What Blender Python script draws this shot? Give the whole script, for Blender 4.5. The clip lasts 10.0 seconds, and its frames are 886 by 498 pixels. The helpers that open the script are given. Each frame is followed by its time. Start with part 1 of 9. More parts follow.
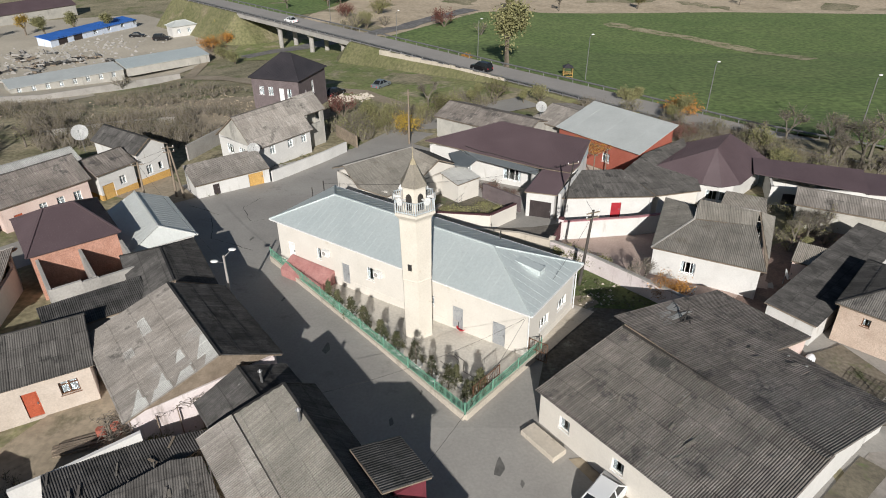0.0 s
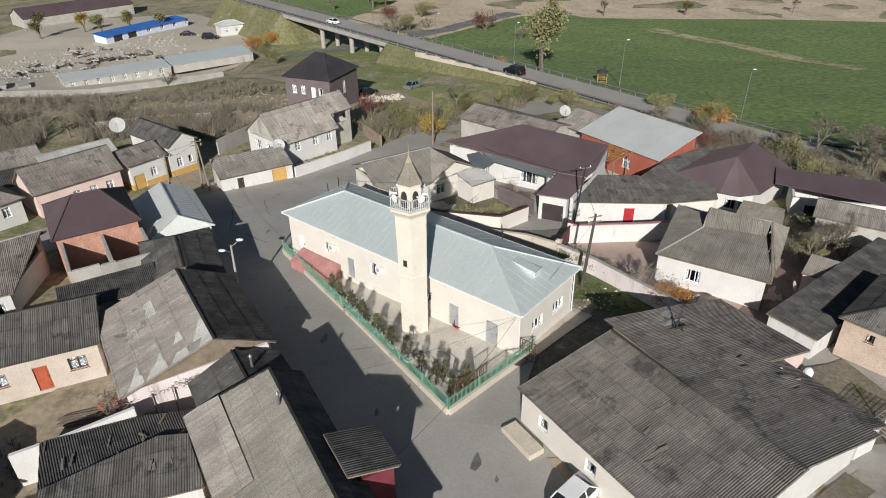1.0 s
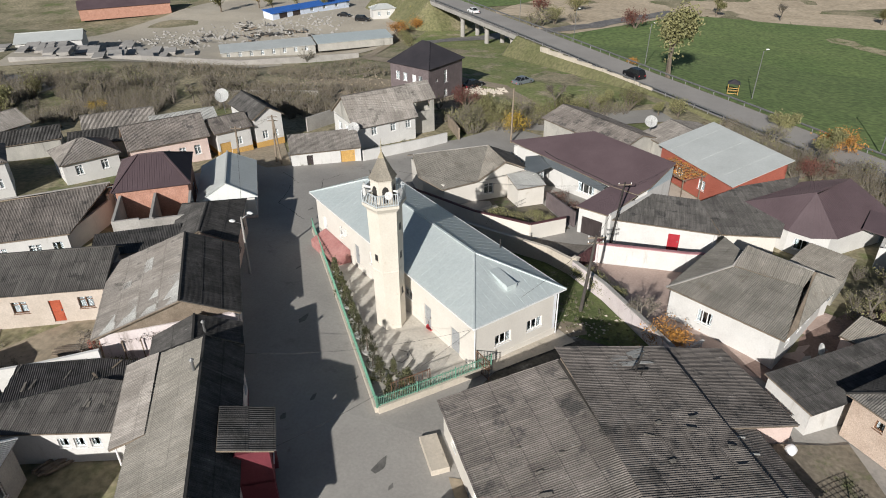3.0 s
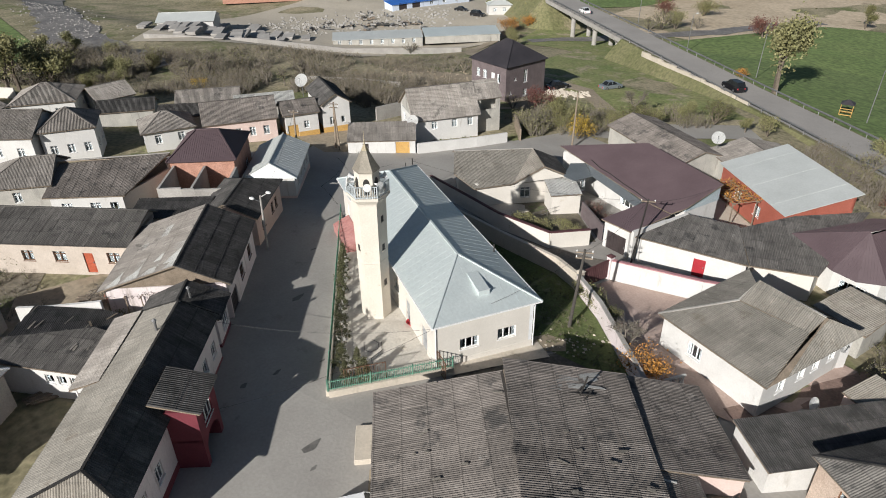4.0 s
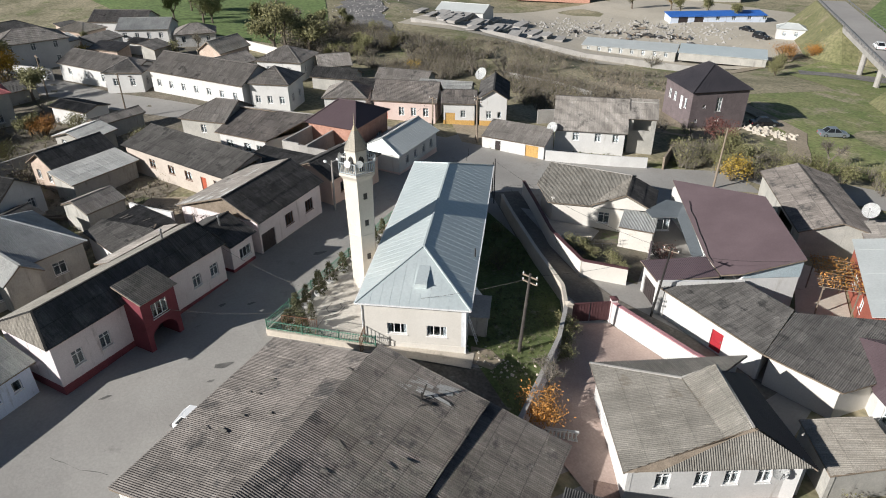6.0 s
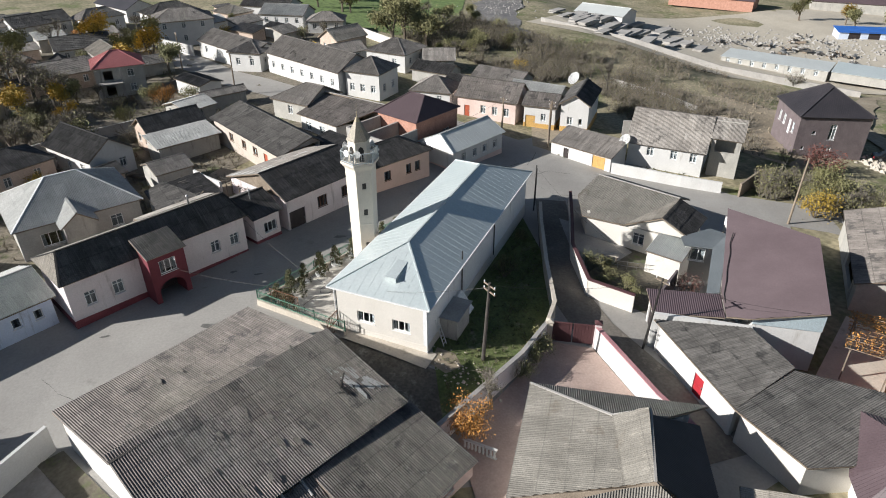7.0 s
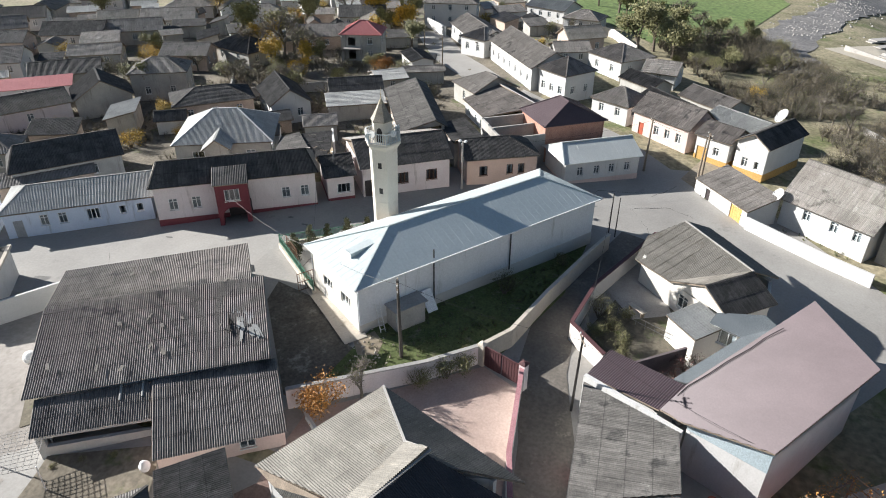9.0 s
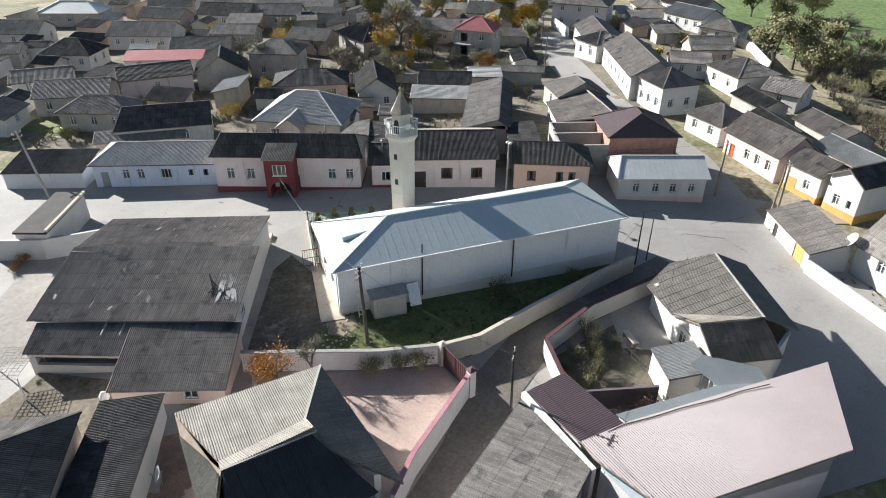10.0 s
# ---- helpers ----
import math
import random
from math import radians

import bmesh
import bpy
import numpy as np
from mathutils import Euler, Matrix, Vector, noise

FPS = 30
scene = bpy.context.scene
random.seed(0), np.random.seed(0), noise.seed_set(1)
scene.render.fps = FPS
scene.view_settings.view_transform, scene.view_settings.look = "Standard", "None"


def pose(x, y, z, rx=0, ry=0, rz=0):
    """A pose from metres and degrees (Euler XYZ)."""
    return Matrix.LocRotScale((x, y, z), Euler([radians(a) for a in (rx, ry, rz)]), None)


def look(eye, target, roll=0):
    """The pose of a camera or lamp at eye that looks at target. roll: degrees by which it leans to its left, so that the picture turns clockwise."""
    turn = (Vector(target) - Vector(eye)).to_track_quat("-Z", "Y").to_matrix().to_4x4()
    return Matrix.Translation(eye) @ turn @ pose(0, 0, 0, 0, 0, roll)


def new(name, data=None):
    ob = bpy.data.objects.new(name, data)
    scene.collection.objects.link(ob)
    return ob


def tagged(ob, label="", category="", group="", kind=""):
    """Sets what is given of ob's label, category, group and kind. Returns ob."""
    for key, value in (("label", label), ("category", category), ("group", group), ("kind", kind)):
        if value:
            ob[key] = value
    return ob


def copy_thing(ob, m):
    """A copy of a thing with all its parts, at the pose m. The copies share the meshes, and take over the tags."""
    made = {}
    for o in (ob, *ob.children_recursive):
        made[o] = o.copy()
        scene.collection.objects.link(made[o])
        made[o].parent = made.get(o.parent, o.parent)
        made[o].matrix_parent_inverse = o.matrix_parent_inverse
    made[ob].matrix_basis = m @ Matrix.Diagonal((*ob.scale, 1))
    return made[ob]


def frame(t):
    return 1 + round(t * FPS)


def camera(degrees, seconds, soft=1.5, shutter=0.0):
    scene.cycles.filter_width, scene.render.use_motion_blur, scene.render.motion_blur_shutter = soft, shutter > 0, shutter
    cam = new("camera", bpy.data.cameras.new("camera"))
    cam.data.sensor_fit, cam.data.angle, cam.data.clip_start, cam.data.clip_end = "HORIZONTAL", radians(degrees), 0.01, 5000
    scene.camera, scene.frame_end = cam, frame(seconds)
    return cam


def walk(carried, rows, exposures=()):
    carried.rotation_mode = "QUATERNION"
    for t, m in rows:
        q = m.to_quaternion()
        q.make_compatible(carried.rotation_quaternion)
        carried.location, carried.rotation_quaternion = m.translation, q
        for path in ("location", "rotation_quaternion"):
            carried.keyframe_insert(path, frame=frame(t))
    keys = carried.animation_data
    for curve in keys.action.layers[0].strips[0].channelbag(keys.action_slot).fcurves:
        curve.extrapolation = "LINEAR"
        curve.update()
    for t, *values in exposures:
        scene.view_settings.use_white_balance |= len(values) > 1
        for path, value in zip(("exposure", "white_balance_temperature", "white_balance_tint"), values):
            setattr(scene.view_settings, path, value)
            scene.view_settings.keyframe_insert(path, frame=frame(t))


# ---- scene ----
cam = camera(68.1, 10.0, soft=1.0)
PATH = [
    (0, (0.013, 0.004, 33.311), (-0.01, 1.732, 32.305), -0.7),
    (0.5, (1.829, -0.406, 33.338), (1.739, 1.323, 32.336), -0.8),
    (1, (3.797, -0.809, 33.365), (3.637, 0.918, 32.368), -0.8),
    (1.5, (6.208, -0.737, 33.4), (5.965, 0.98, 32.405), -0.8),
    (2, (9.378, 0.023, 33.449), (9.028, 1.72, 32.451), -0.8),
    (2.5, (13.111, 1.462, 33.495), (12.631, 3.122, 32.488), -0.8),
    (4, (27.149, 8.431, 33.642), (26.188, 9.856, 32.62), -0.7),
    (4.5, (32.34, 11.601, 33.608), (31.211, 12.902, 32.59), -0.6),
    (5, (37.345, 15.563, 33.602), (36.06, 16.714, 32.591), -0.5),
    (5.5, (41.738, 20.427, 33.609), (40.313, 21.404, 32.601), -0.4),
    (7, (49.788, 38.721, 33.74), (48.1, 39.073, 32.728), -0.3),
    (7.5, (50.686, 45.634, 33.698), (48.966, 45.753, 32.685), -0.3),
    (8, (50.617, 52.573, 33.638), (48.897, 52.458, 32.624), -0.2),
    (8.5, (49.661, 59.335, 33.544), (47.973, 58.988, 32.529), -0.0),
    (9, (47.792, 65.913, 33.484), (46.167, 65.341, 32.467), 0.2),
    (9.5, (45.106, 72.164, 33.446), (43.576, 71.378, 32.426), 0.2),
    (10, (41.711, 77.986, 33.441), (40.301, 77.003, 32.419), 0.3),
]
walk(cam, [(t, look(eye, target, roll)) for t, eye, target, roll in PATH],
     [(0.0, 0.23, 6200, 10), (2.5, 0.26, 6200, 10), (5.0, 0.47, 6150, 10), (7.0, 0.74, 6080, 10), (8.5, 1.10, 6060, 10), (10.0, 1.32, 6030, 9.5)])

# ---- light ----
world = bpy.data.worlds.new("sky")
scene.world = world
world.use_nodes = True
wn = world.node_tree
sky = wn.nodes.new("ShaderNodeTexSky")
sky.sky_type = "NISHITA"
sky.sun_disc = False
sky.sun_elevation = radians(25)
sky.sun_rotation = radians(180)
sky.air_density, sky.dust_density = 1.1, 0.8
wn.links.new(sky.outputs[0], wn.nodes["Background"].inputs[0])
wn.nodes["Background"].inputs[1].default_value = 0.034
sun = new("sun", bpy.data.lights.new("sun", "SUN"))
sun.data.energy, sun.data.angle, sun.data.color = 4.8, radians(0.6), (1.0, 0.94, 0.85)
sun.matrix_world = look((0, 0, 60), (0.0, 60 / math.tan(radians(25)), 0))


# ---- materials ----
def mat(name, c1, c2, scale=0.6, rough=0.85, bump=0.2, metal=0.0, spec=0.5, fine=14.0, vary=0.0, island=0.0, fine_amount=0.25, spots=None, spot_scale=0.25, spot_cut=0.55, streak=1.0, run=0.0, flecks=None):
    """Two-scale noise between two colours, fine grain, optional spots of a third colour, variation per piece,
    runs of dirt down the fall of a roof, pale flecks."""
    m = bpy.data.materials.new(name)
    m.use_nodes = True
    nt = m.node_tree
    n, l = nt.nodes, nt.links
    p = n["Principled BSDF"]
    geo = n.new("ShaderNodeNewGeometry")
    big = n.new("ShaderNodeTexNoise")
    big.inputs["Scale"].default_value, big.inputs["Detail"].default_value, big.inputs["Roughness"].default_value = scale, 6, 0.65
    l.new(geo.outputs["Position"], big.inputs["Vector"])
    ramp = n.new("ShaderNodeValToRGB")
    ramp.color_ramp.elements[0].position, ramp.color_ramp.elements[1].position = 0.34, 0.66
    ramp.color_ramp.elements[0].color, ramp.color_ramp.elements[1].color = (*c1, 1), (*c2, 1)
    l.new(big.outputs["Fac"], ramp.inputs["Fac"])
    out = ramp.outputs["Color"]
    if spots:
        sp = n.new("ShaderNodeTexNoise")
        sp.inputs["Scale"].default_value, sp.inputs["Detail"].default_value, sp.inputs["Roughness"].default_value = spot_scale, 8, 0.7
        if streak != 1.0:
            st = n.new("ShaderNodeVectorMath")
            st.operation = "MULTIPLY"
            st.inputs[1].default_value = (1.0, 1.0, streak)
            l.new(geo.outputs["Position"], st.inputs[0])
            l.new(st.outputs["Vector"], sp.inputs["Vector"])
        else:
            l.new(geo.outputs["Position"], sp.inputs["Vector"])
        sr = n.new("ShaderNodeValToRGB")
        sr.color_ramp.elements[0].position, sr.color_ramp.elements[1].position = spot_cut, spot_cut + 0.1
        l.new(sp.outputs["Fac"], sr.inputs["Fac"])
        mx = n.new("ShaderNodeMix")
        mx.data_type = "RGBA"
        l.new(sr.outputs["Color"], mx.inputs[0])
        l.new(out, mx.inputs[6])
        mx.inputs[7].default_value = (*spots, 1)
        out = mx.outputs[2]
    if flecks:
        fl = n.new("ShaderNodeTexNoise")
        fl.inputs["Scale"].default_value, fl.inputs["Detail"].default_value, fl.inputs["Roughness"].default_value = 1.7, 7, 0.75
        l.new(geo.outputs["Position"], fl.inputs["Vector"])
        fr = n.new("ShaderNodeValToRGB")
        fr.color_ramp.elements[0].position, fr.color_ramp.elements[1].position = 0.6, 0.72
        l.new(fl.outputs["Fac"], fr.inputs["Fac"])
        fm = n.new("ShaderNodeMix")
        fm.data_type = "RGBA"
        l.new(fr.outputs["Color"], fm.inputs[0])
        l.new(out, fm.inputs[6])
        fm.inputs[7].default_value = (*flecks, 1)
        out = fm.outputs[2]
    grain = n.new("ShaderNodeTexNoise")
    grain.inputs["Scale"].default_value, grain.inputs["Detail"].default_value = fine, 4
    l.new(geo.outputs["Position"], grain.inputs["Vector"])
    mr = n.new("ShaderNodeMapRange")
    mr.inputs["From Min"].default_value, mr.inputs["From Max"].default_value = 0.3, 0.7
    mr.inputs["To Min"].default_value, mr.inputs["To Max"].default_value = 1 - fine_amount, 1 + fine_amount
    l.new(grain.outputs["Fac"], mr.inputs["Value"])
    val = mr.outputs["Result"]
    for amount, source in ((vary, "object"), (island, "island")):
        if amount:
            src = n.new("ShaderNodeObjectInfo").outputs["Random"] if source == "object" else geo.outputs["Random Per Island"]
            vr = n.new("ShaderNodeMapRange")
            vr.inputs["To Min"].default_value, vr.inputs["To Max"].default_value = 1 - amount, 1 + amount
            l.new(src, vr.inputs["Value"])
            mu = n.new("ShaderNodeMath")
            mu.operation = "MULTIPLY"
            l.new(val, mu.inputs[0])
            l.new(vr.outputs["Result"], mu.inputs[1])
            val = mu.outputs[0]
    if run:
        uv = n.new("ShaderNodeUVMap")
        ofs = n.new("ShaderNodeVectorMath")
        ofs.operation = "MULTIPLY_ADD"
        ofs.inputs[1].default_value = (7.5, 0.4, 1.0)
        shift = n.new("ShaderNodeMath")
        shift.operation = "MULTIPLY"
        shift.inputs[1].default_value = 53.0
        l.new(n.new("ShaderNodeObjectInfo").outputs["Random"], shift.inputs[0])
        l.new(uv.outputs["UV"], ofs.inputs[0])
        l.new(shift.outputs[0], ofs.inputs[2])
        rn = n.new("ShaderNodeTexNoise")
        rn.inputs["Scale"].default_value, rn.inputs["Detail"].default_value, rn.inputs["Roughness"].default_value = 1.0, 4, 0.6
        l.new(ofs.outputs["Vector"], rn.inputs["Vector"])
        rr = n.new("ShaderNodeMapRange")
        rr.inputs["From Min"].default_value, rr.inputs["From Max"].default_value = 0.32, 0.68
        rr.inputs["To Min"].default_value, rr.inputs["To Max"].default_value = 1 - run, 1 + run * 0.7
        l.new(rn.outputs["Fac"], rr.inputs["Value"])
        mu = n.new("ShaderNodeMath")
        mu.operation = "MULTIPLY"
        l.new(val, mu.inputs[0])
        l.new(rr.outputs["Result"], mu.inputs[1])
        val = mu.outputs[0]
        sep = n.new("ShaderNodeSeparateXYZ")
        l.new(uv.outputs["UV"], sep.inputs[0])
        row = n.new("ShaderNodeMath")
        row.operation = "DIVIDE"
        row.inputs[1].default_value = 1.55
        l.new(sep.outputs["Y"], row.inputs[0])
        fr = n.new("ShaderNodeMath")
        fr.operation = "FRACT"
        l.new(row.outputs[0], fr.inputs[0])
        lap = n.new("ShaderNodeMapRange")
        lap.inputs["From Min"].default_value, lap.inputs["From Max"].default_value = 0.0, 0.06
        lap.inputs["To Min"].default_value, lap.inputs["To Max"].default_value = 1 - run * 1.6, 1.0
        l.new(fr.outputs[0], lap.inputs["Value"])
        mu = n.new("ShaderNodeMath")
        mu.operation = "MULTIPLY"
        l.new(val, mu.inputs[0])
        l.new(lap.outputs["Result"], mu.inputs[1])
        val = mu.outputs[0]
    sc = n.new("ShaderNodeVectorMath")
    sc.operation = "SCALE"
    l.new(out, sc.inputs[0])
    l.new(val, sc.inputs["Scale"])
    l.new(sc.outputs["Vector"], p.inputs["Base Color"])
    p.inputs["Roughness"].default_value, p.inputs["Metallic"].default_value, p.inputs["Specular IOR Level"].default_value = rough, metal, spec
    if bump:
        b = n.new("ShaderNodeBump")
        b.inputs["Strength"].default_value, b.inputs["Distance"].default_value = bump, 0.05
        l.new(grain.outputs["Fac"], b.inputs["Height"])
        l.new(b.outputs["Normal"], p.inputs["Normal"])
    return m


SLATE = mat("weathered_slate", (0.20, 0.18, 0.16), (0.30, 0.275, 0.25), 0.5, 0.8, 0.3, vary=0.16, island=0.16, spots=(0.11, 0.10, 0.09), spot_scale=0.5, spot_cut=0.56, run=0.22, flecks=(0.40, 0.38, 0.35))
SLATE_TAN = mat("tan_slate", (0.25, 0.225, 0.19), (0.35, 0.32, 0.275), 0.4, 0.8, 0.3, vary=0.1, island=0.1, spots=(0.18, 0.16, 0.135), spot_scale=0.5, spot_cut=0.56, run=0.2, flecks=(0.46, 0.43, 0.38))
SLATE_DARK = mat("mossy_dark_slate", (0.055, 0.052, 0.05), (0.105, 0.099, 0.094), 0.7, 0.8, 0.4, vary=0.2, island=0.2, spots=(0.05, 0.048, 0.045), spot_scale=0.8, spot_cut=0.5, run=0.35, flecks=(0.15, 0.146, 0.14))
SLATE_SHED = mat("shed_slate", (0.15, 0.132, 0.118), (0.235, 0.208, 0.187), 0.5, 0.8, 0.3, vary=0.16, island=0.16, spots=(0.075, 0.07, 0.066), spot_scale=0.55, spot_cut=0.54, run=0.32, flecks=(0.36, 0.34, 0.31))
SLATE_LIGHT = mat("pale_slate", (0.33, 0.33, 0.315), (0.43, 0.43, 0.412), 0.4, 0.85, 0.2, vary=0.08, island=0.08, run=0.1)
ROOF_MOSQUE = mat("blue_grey_sheet_metal", (0.52, 0.575, 0.575), (0.58, 0.63, 0.625), 0.25, 0.42, 0.05, metal=0.25, fine=5, fine_amount=0.06, spots=(0.45, 0.50, 0.51), spot_scale=0.7, spot_cut=0.62)
ROOF_PLUM = mat("plum_metal_tile", (0.082, 0.056, 0.062), (0.104, 0.073, 0.08), 0.3, 0.62, 0.05, spec=0.5, fine=8, fine_amount=0.08)
ROOF_PLUM.node_tree.nodes["Principled BSDF"].inputs["Coat Weight"].default_value = 0.08
ROOF_PLUM.node_tree.nodes["Principled BSDF"].inputs["Coat Roughness"].default_value = 0.45
ROOF_PLUM.node_tree.nodes["Principled BSDF"].inputs["Coat IOR"].default_value = 1.9
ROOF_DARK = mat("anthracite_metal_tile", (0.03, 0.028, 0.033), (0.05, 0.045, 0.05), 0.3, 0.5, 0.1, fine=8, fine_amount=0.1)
ROOF_WHITE = mat("white_metal_sheet", (0.53, 0.55, 0.53), (0.61, 0.63, 0.61), 0.25, 0.45, 0.05, metal=0.2, fine=6, fine_amount=0.06)
ROOF_VERANDA = mat("slate_blue_sheet_metal", (0.125, 0.14, 0.148), (0.165, 0.18, 0.188), 0.3, 0.5, 0.05)
ROOF_BLUE = mat("blue_metal_sheet", (0.03, 0.12, 0.42), (0.04, 0.15, 0.5), 0.3, 0.5, 0.05)
ROOF_RED = mat("faded_red_metal_tile", (0.36, 0.13, 0.13), (0.43, 0.17, 0.165), 0.3, 0.5, 0.1)
CREAM = mat("cream_render", (0.60, 0.565, 0.51), (0.66, 0.625, 0.57), 0.35, 0.9, 0.1, fine=9, fine_amount=0.05, spots=(0.50, 0.445, 0.36), spot_scale=0.5, spot_cut=0.62)
MINARET = mat("sandstone_render", (0.61, 0.565, 0.49), (0.67, 0.625, 0.55), 0.4, 0.9, 0.12, fine=9, fine_amount=0.06, spots=(0.50, 0.43, 0.33), spot_scale=0.7, spot_cut=0.62)
WHITE = mat("whitewashed_render", (0.55, 0.54, 0.52), (0.62, 0.61, 0.59), 0.5, 0.9, 0.12, fine=9, fine_amount=0.06, spots=(0.44, 0.42, 0.385), spot_scale=1.1, spot_cut=0.6, streak=0.15)
GREYWALL = mat("grey_render", (0.34, 0.33, 0.30), (0.45, 0.43, 0.39), 0.6, 0.9, 0.2, fine=9, fine_amount=0.1, spots=(0.25, 0.24, 0.22), spot_scale=1.0, spot_cut=0.57, streak=0.15)
PINK = mat("pink_render", (0.60, 0.46, 0.41), (0.68, 0.55, 0.50), 0.5, 0.9, 0.12, fine=9, fine_amount=0.06, spots=(0.47, 0.36, 0.32), spot_scale=1.1, spot_cut=0.6, streak=0.15)
PALEPINK = mat("pale_pink_render", (0.63, 0.555, 0.55), (0.70, 0.635, 0.63), 0.5, 0.9, 0.12, fine=9, fine_amount=0.07, spots=(0.40, 0.345, 0.325), spot_scale=1.2, spot_cut=0.58, streak=0.12)
PEACH = mat("peach_render", (0.63, 0.47, 0.38), (0.70, 0.54, 0.45), 0.5, 0.9, 0.12, fine=9, fine_amount=0.06)
BLUEWALL = mat("pale_blue_render", (0.56, 0.63, 0.75), (0.64, 0.70, 0.81), 0.5, 0.9, 0.12, fine=9, fine_amount=0.06, spots=(0.37, 0.41, 0.47), spot_scale=1.2, spot_cut=0.58, streak=0.12)
REDWALL = mat("dark_red_paint", (0.12, 0.02, 0.03), (0.165, 0.03, 0.042), 0.5, 0.75, 0.1, fine=9, fine_amount=0.1)
RUST = mat("brick_red_paint", (0.30, 0.085, 0.055), (0.37, 0.115, 0.08), 0.5, 0.8, 0.1)
FADED_RED = mat("faded_red_board", (0.34, 0.15, 0.14), (0.44, 0.23, 0.21), 0.9, 0.85, 0.1, fine=6, fine_amount=0.1)
STONEWALL = mat("limewashed_stone_block", (0.47, 0.405, 0.345), (0.57, 0.50, 0.435), 0.8, 0.9, 0.25, vary=0.08, fine=9, fine_amount=0.1)
COURT = mat("pale_court_paving", (0.50, 0.465, 0.41), (0.58, 0.545, 0.485), 0.35, 0.92, 0.15, fine=5, fine_amount=0.1, spots=(0.40, 0.365, 0.31), spot_scale=0.8, spot_cut=0.56)
FASCIA = mat("blue_grey_gable_sheet", (0.36, 0.43, 0.46), (0.44, 0.51, 0.54), 0.5, 0.5, 0.05)
MAROON_DULL = mat("dull_maroon_paint", (0.075, 0.03, 0.033), (0.11, 0.048, 0.05), 0.6, 0.7, 0.1)
DECKING = mat("reddish_worn_paving", (0.17, 0.115, 0.095), (0.25, 0.175, 0.145), 0.5, 0.9, 0.2, fine=6, fine_amount=0.2, spots=(0.13, 0.105, 0.085), spot_scale=0.6, spot_cut=0.55)
MAROON = mat("maroon_coping", (0.16, 0.035, 0.045), (0.21, 0.05, 0.06), 0.6, 0.7, 0.1)
ORANGE = mat("ochre_paint", (0.48, 0.285, 0.085), (0.55, 0.345, 0.115), 0.5, 0.75, 0.1)
BRICK = mat("red_brick", (0.34, 0.175, 0.125), (0.43, 0.24, 0.18), 1.5, 0.9, 0.3, fine=10, fine_amount=0.25, vary=0.2)
TUFF = mat("pinkish_stone_block", (0.45, 0.35, 0.28), (0.54, 0.435, 0.36), 0.8, 0.9, 0.3, vary=0.12)
BROWNWALL = mat("brown_facing_brick", (0.12, 0.095, 0.098), (0.16, 0.13, 0.132), 1.0, 0.85, 0.3, fine=12, fine_amount=0.25)
CONCRETE = mat("pale_concrete", (0.46, 0.41, 0.34), (0.56, 0.50, 0.42), 0.35, 0.92, 0.15, fine=6, fine_amount=0.08, spots=(0.36, 0.32, 0.26), spot_scale=0.9, spot_cut=0.58, streak=0.2)
GREYCON = mat("grey_concrete", (0.30, 0.285, 0.265), (0.40, 0.38, 0.355), 0.5, 0.92, 0.2, fine=7, fine_amount=0.12, vary=0.1)
ASPHALT = mat("dusty_asphalt", (0.275, 0.26, 0.24), (0.345, 0.33, 0.305), 0.12, 0.78, 0.2, fine=5, fine_amount=0.07, spots=(0.225, 0.213, 0.196), spot_scale=0.35, spot_cut=0.6)
HIGHWAY = mat("highway_asphalt", (0.27, 0.255, 0.24), (0.33, 0.312, 0.292), 0.1, 0.9, 0.1, fine=5, fine_amount=0.07)
PAVER = mat("pinkish_pavers", (0.40, 0.30, 0.255), (0.48, 0.37, 0.32), 0.5, 0.9, 0.2, fine=6, fine_amount=0.1, vary=0.1)
GROUND = mat("dry_scrub_ground", (0.15, 0.14, 0.075), (0.33, 0.285, 0.19), 0.1, 0.98, 0.4, fine=1.6, fine_amount=0.3, spots=(0.12, 0.14, 0.05), spot_scale=0.11, spot_cut=0.53)
MEADOW = mat("grazed_meadow", (0.135, 0.18, 0.05), (0.235, 0.235, 0.10), 0.16, 0.98, 0.4, fine=1.6, fine_amount=0.3, spots=(0.34, 0.29, 0.20), spot_scale=0.14, spot_cut=0.54, flecks=(0.10, 0.13, 0.04))
LIMEWASH = mat("pale_limewash", (0.66, 0.67, 0.69), (0.72, 0.73, 0.74), 0.4, 0.9, 0.12, fine=6, fine_amount=0.07, spots=(0.50, 0.50, 0.49), spot_scale=1.0, spot_cut=0.58, streak=0.15)
GRASS = mat("yard_grass", (0.075, 0.105, 0.03), (0.13, 0.15, 0.055), 0.5, 0.98, 0.5, fine=5, fine_amount=0.3, spots=(0.22, 0.19, 0.13), spot_scale=0.45, spot_cut=0.58)
BANK = mat("grassy_embankment", (0.115, 0.12, 0.05), (0.175, 0.165, 0.085), 0.12, 0.98, 0.4, fine=1.6, fine_amount=0.3, spots=(0.22, 0.19, 0.12), spot_scale=0.15, spot_cut=0.55)
FIELD = mat("green_field", (0.105, 0.16, 0.045), (0.145, 0.195, 0.062), 0.05, 0.98, 0.3, fine=0.9, fine_amount=0.38, spots=(0.155, 0.18, 0.075), spot_scale=0.12, spot_cut=0.62)
DIRT = mat("bare_dirt", (0.25, 0.205, 0.145), (0.34, 0.285, 0.21), 0.15, 0.97, 0.3, fine=2.5, fine_amount=0.18, spots=(0.17, 0.15, 0.10), spot_scale=0.2, spot_cut=0.58)
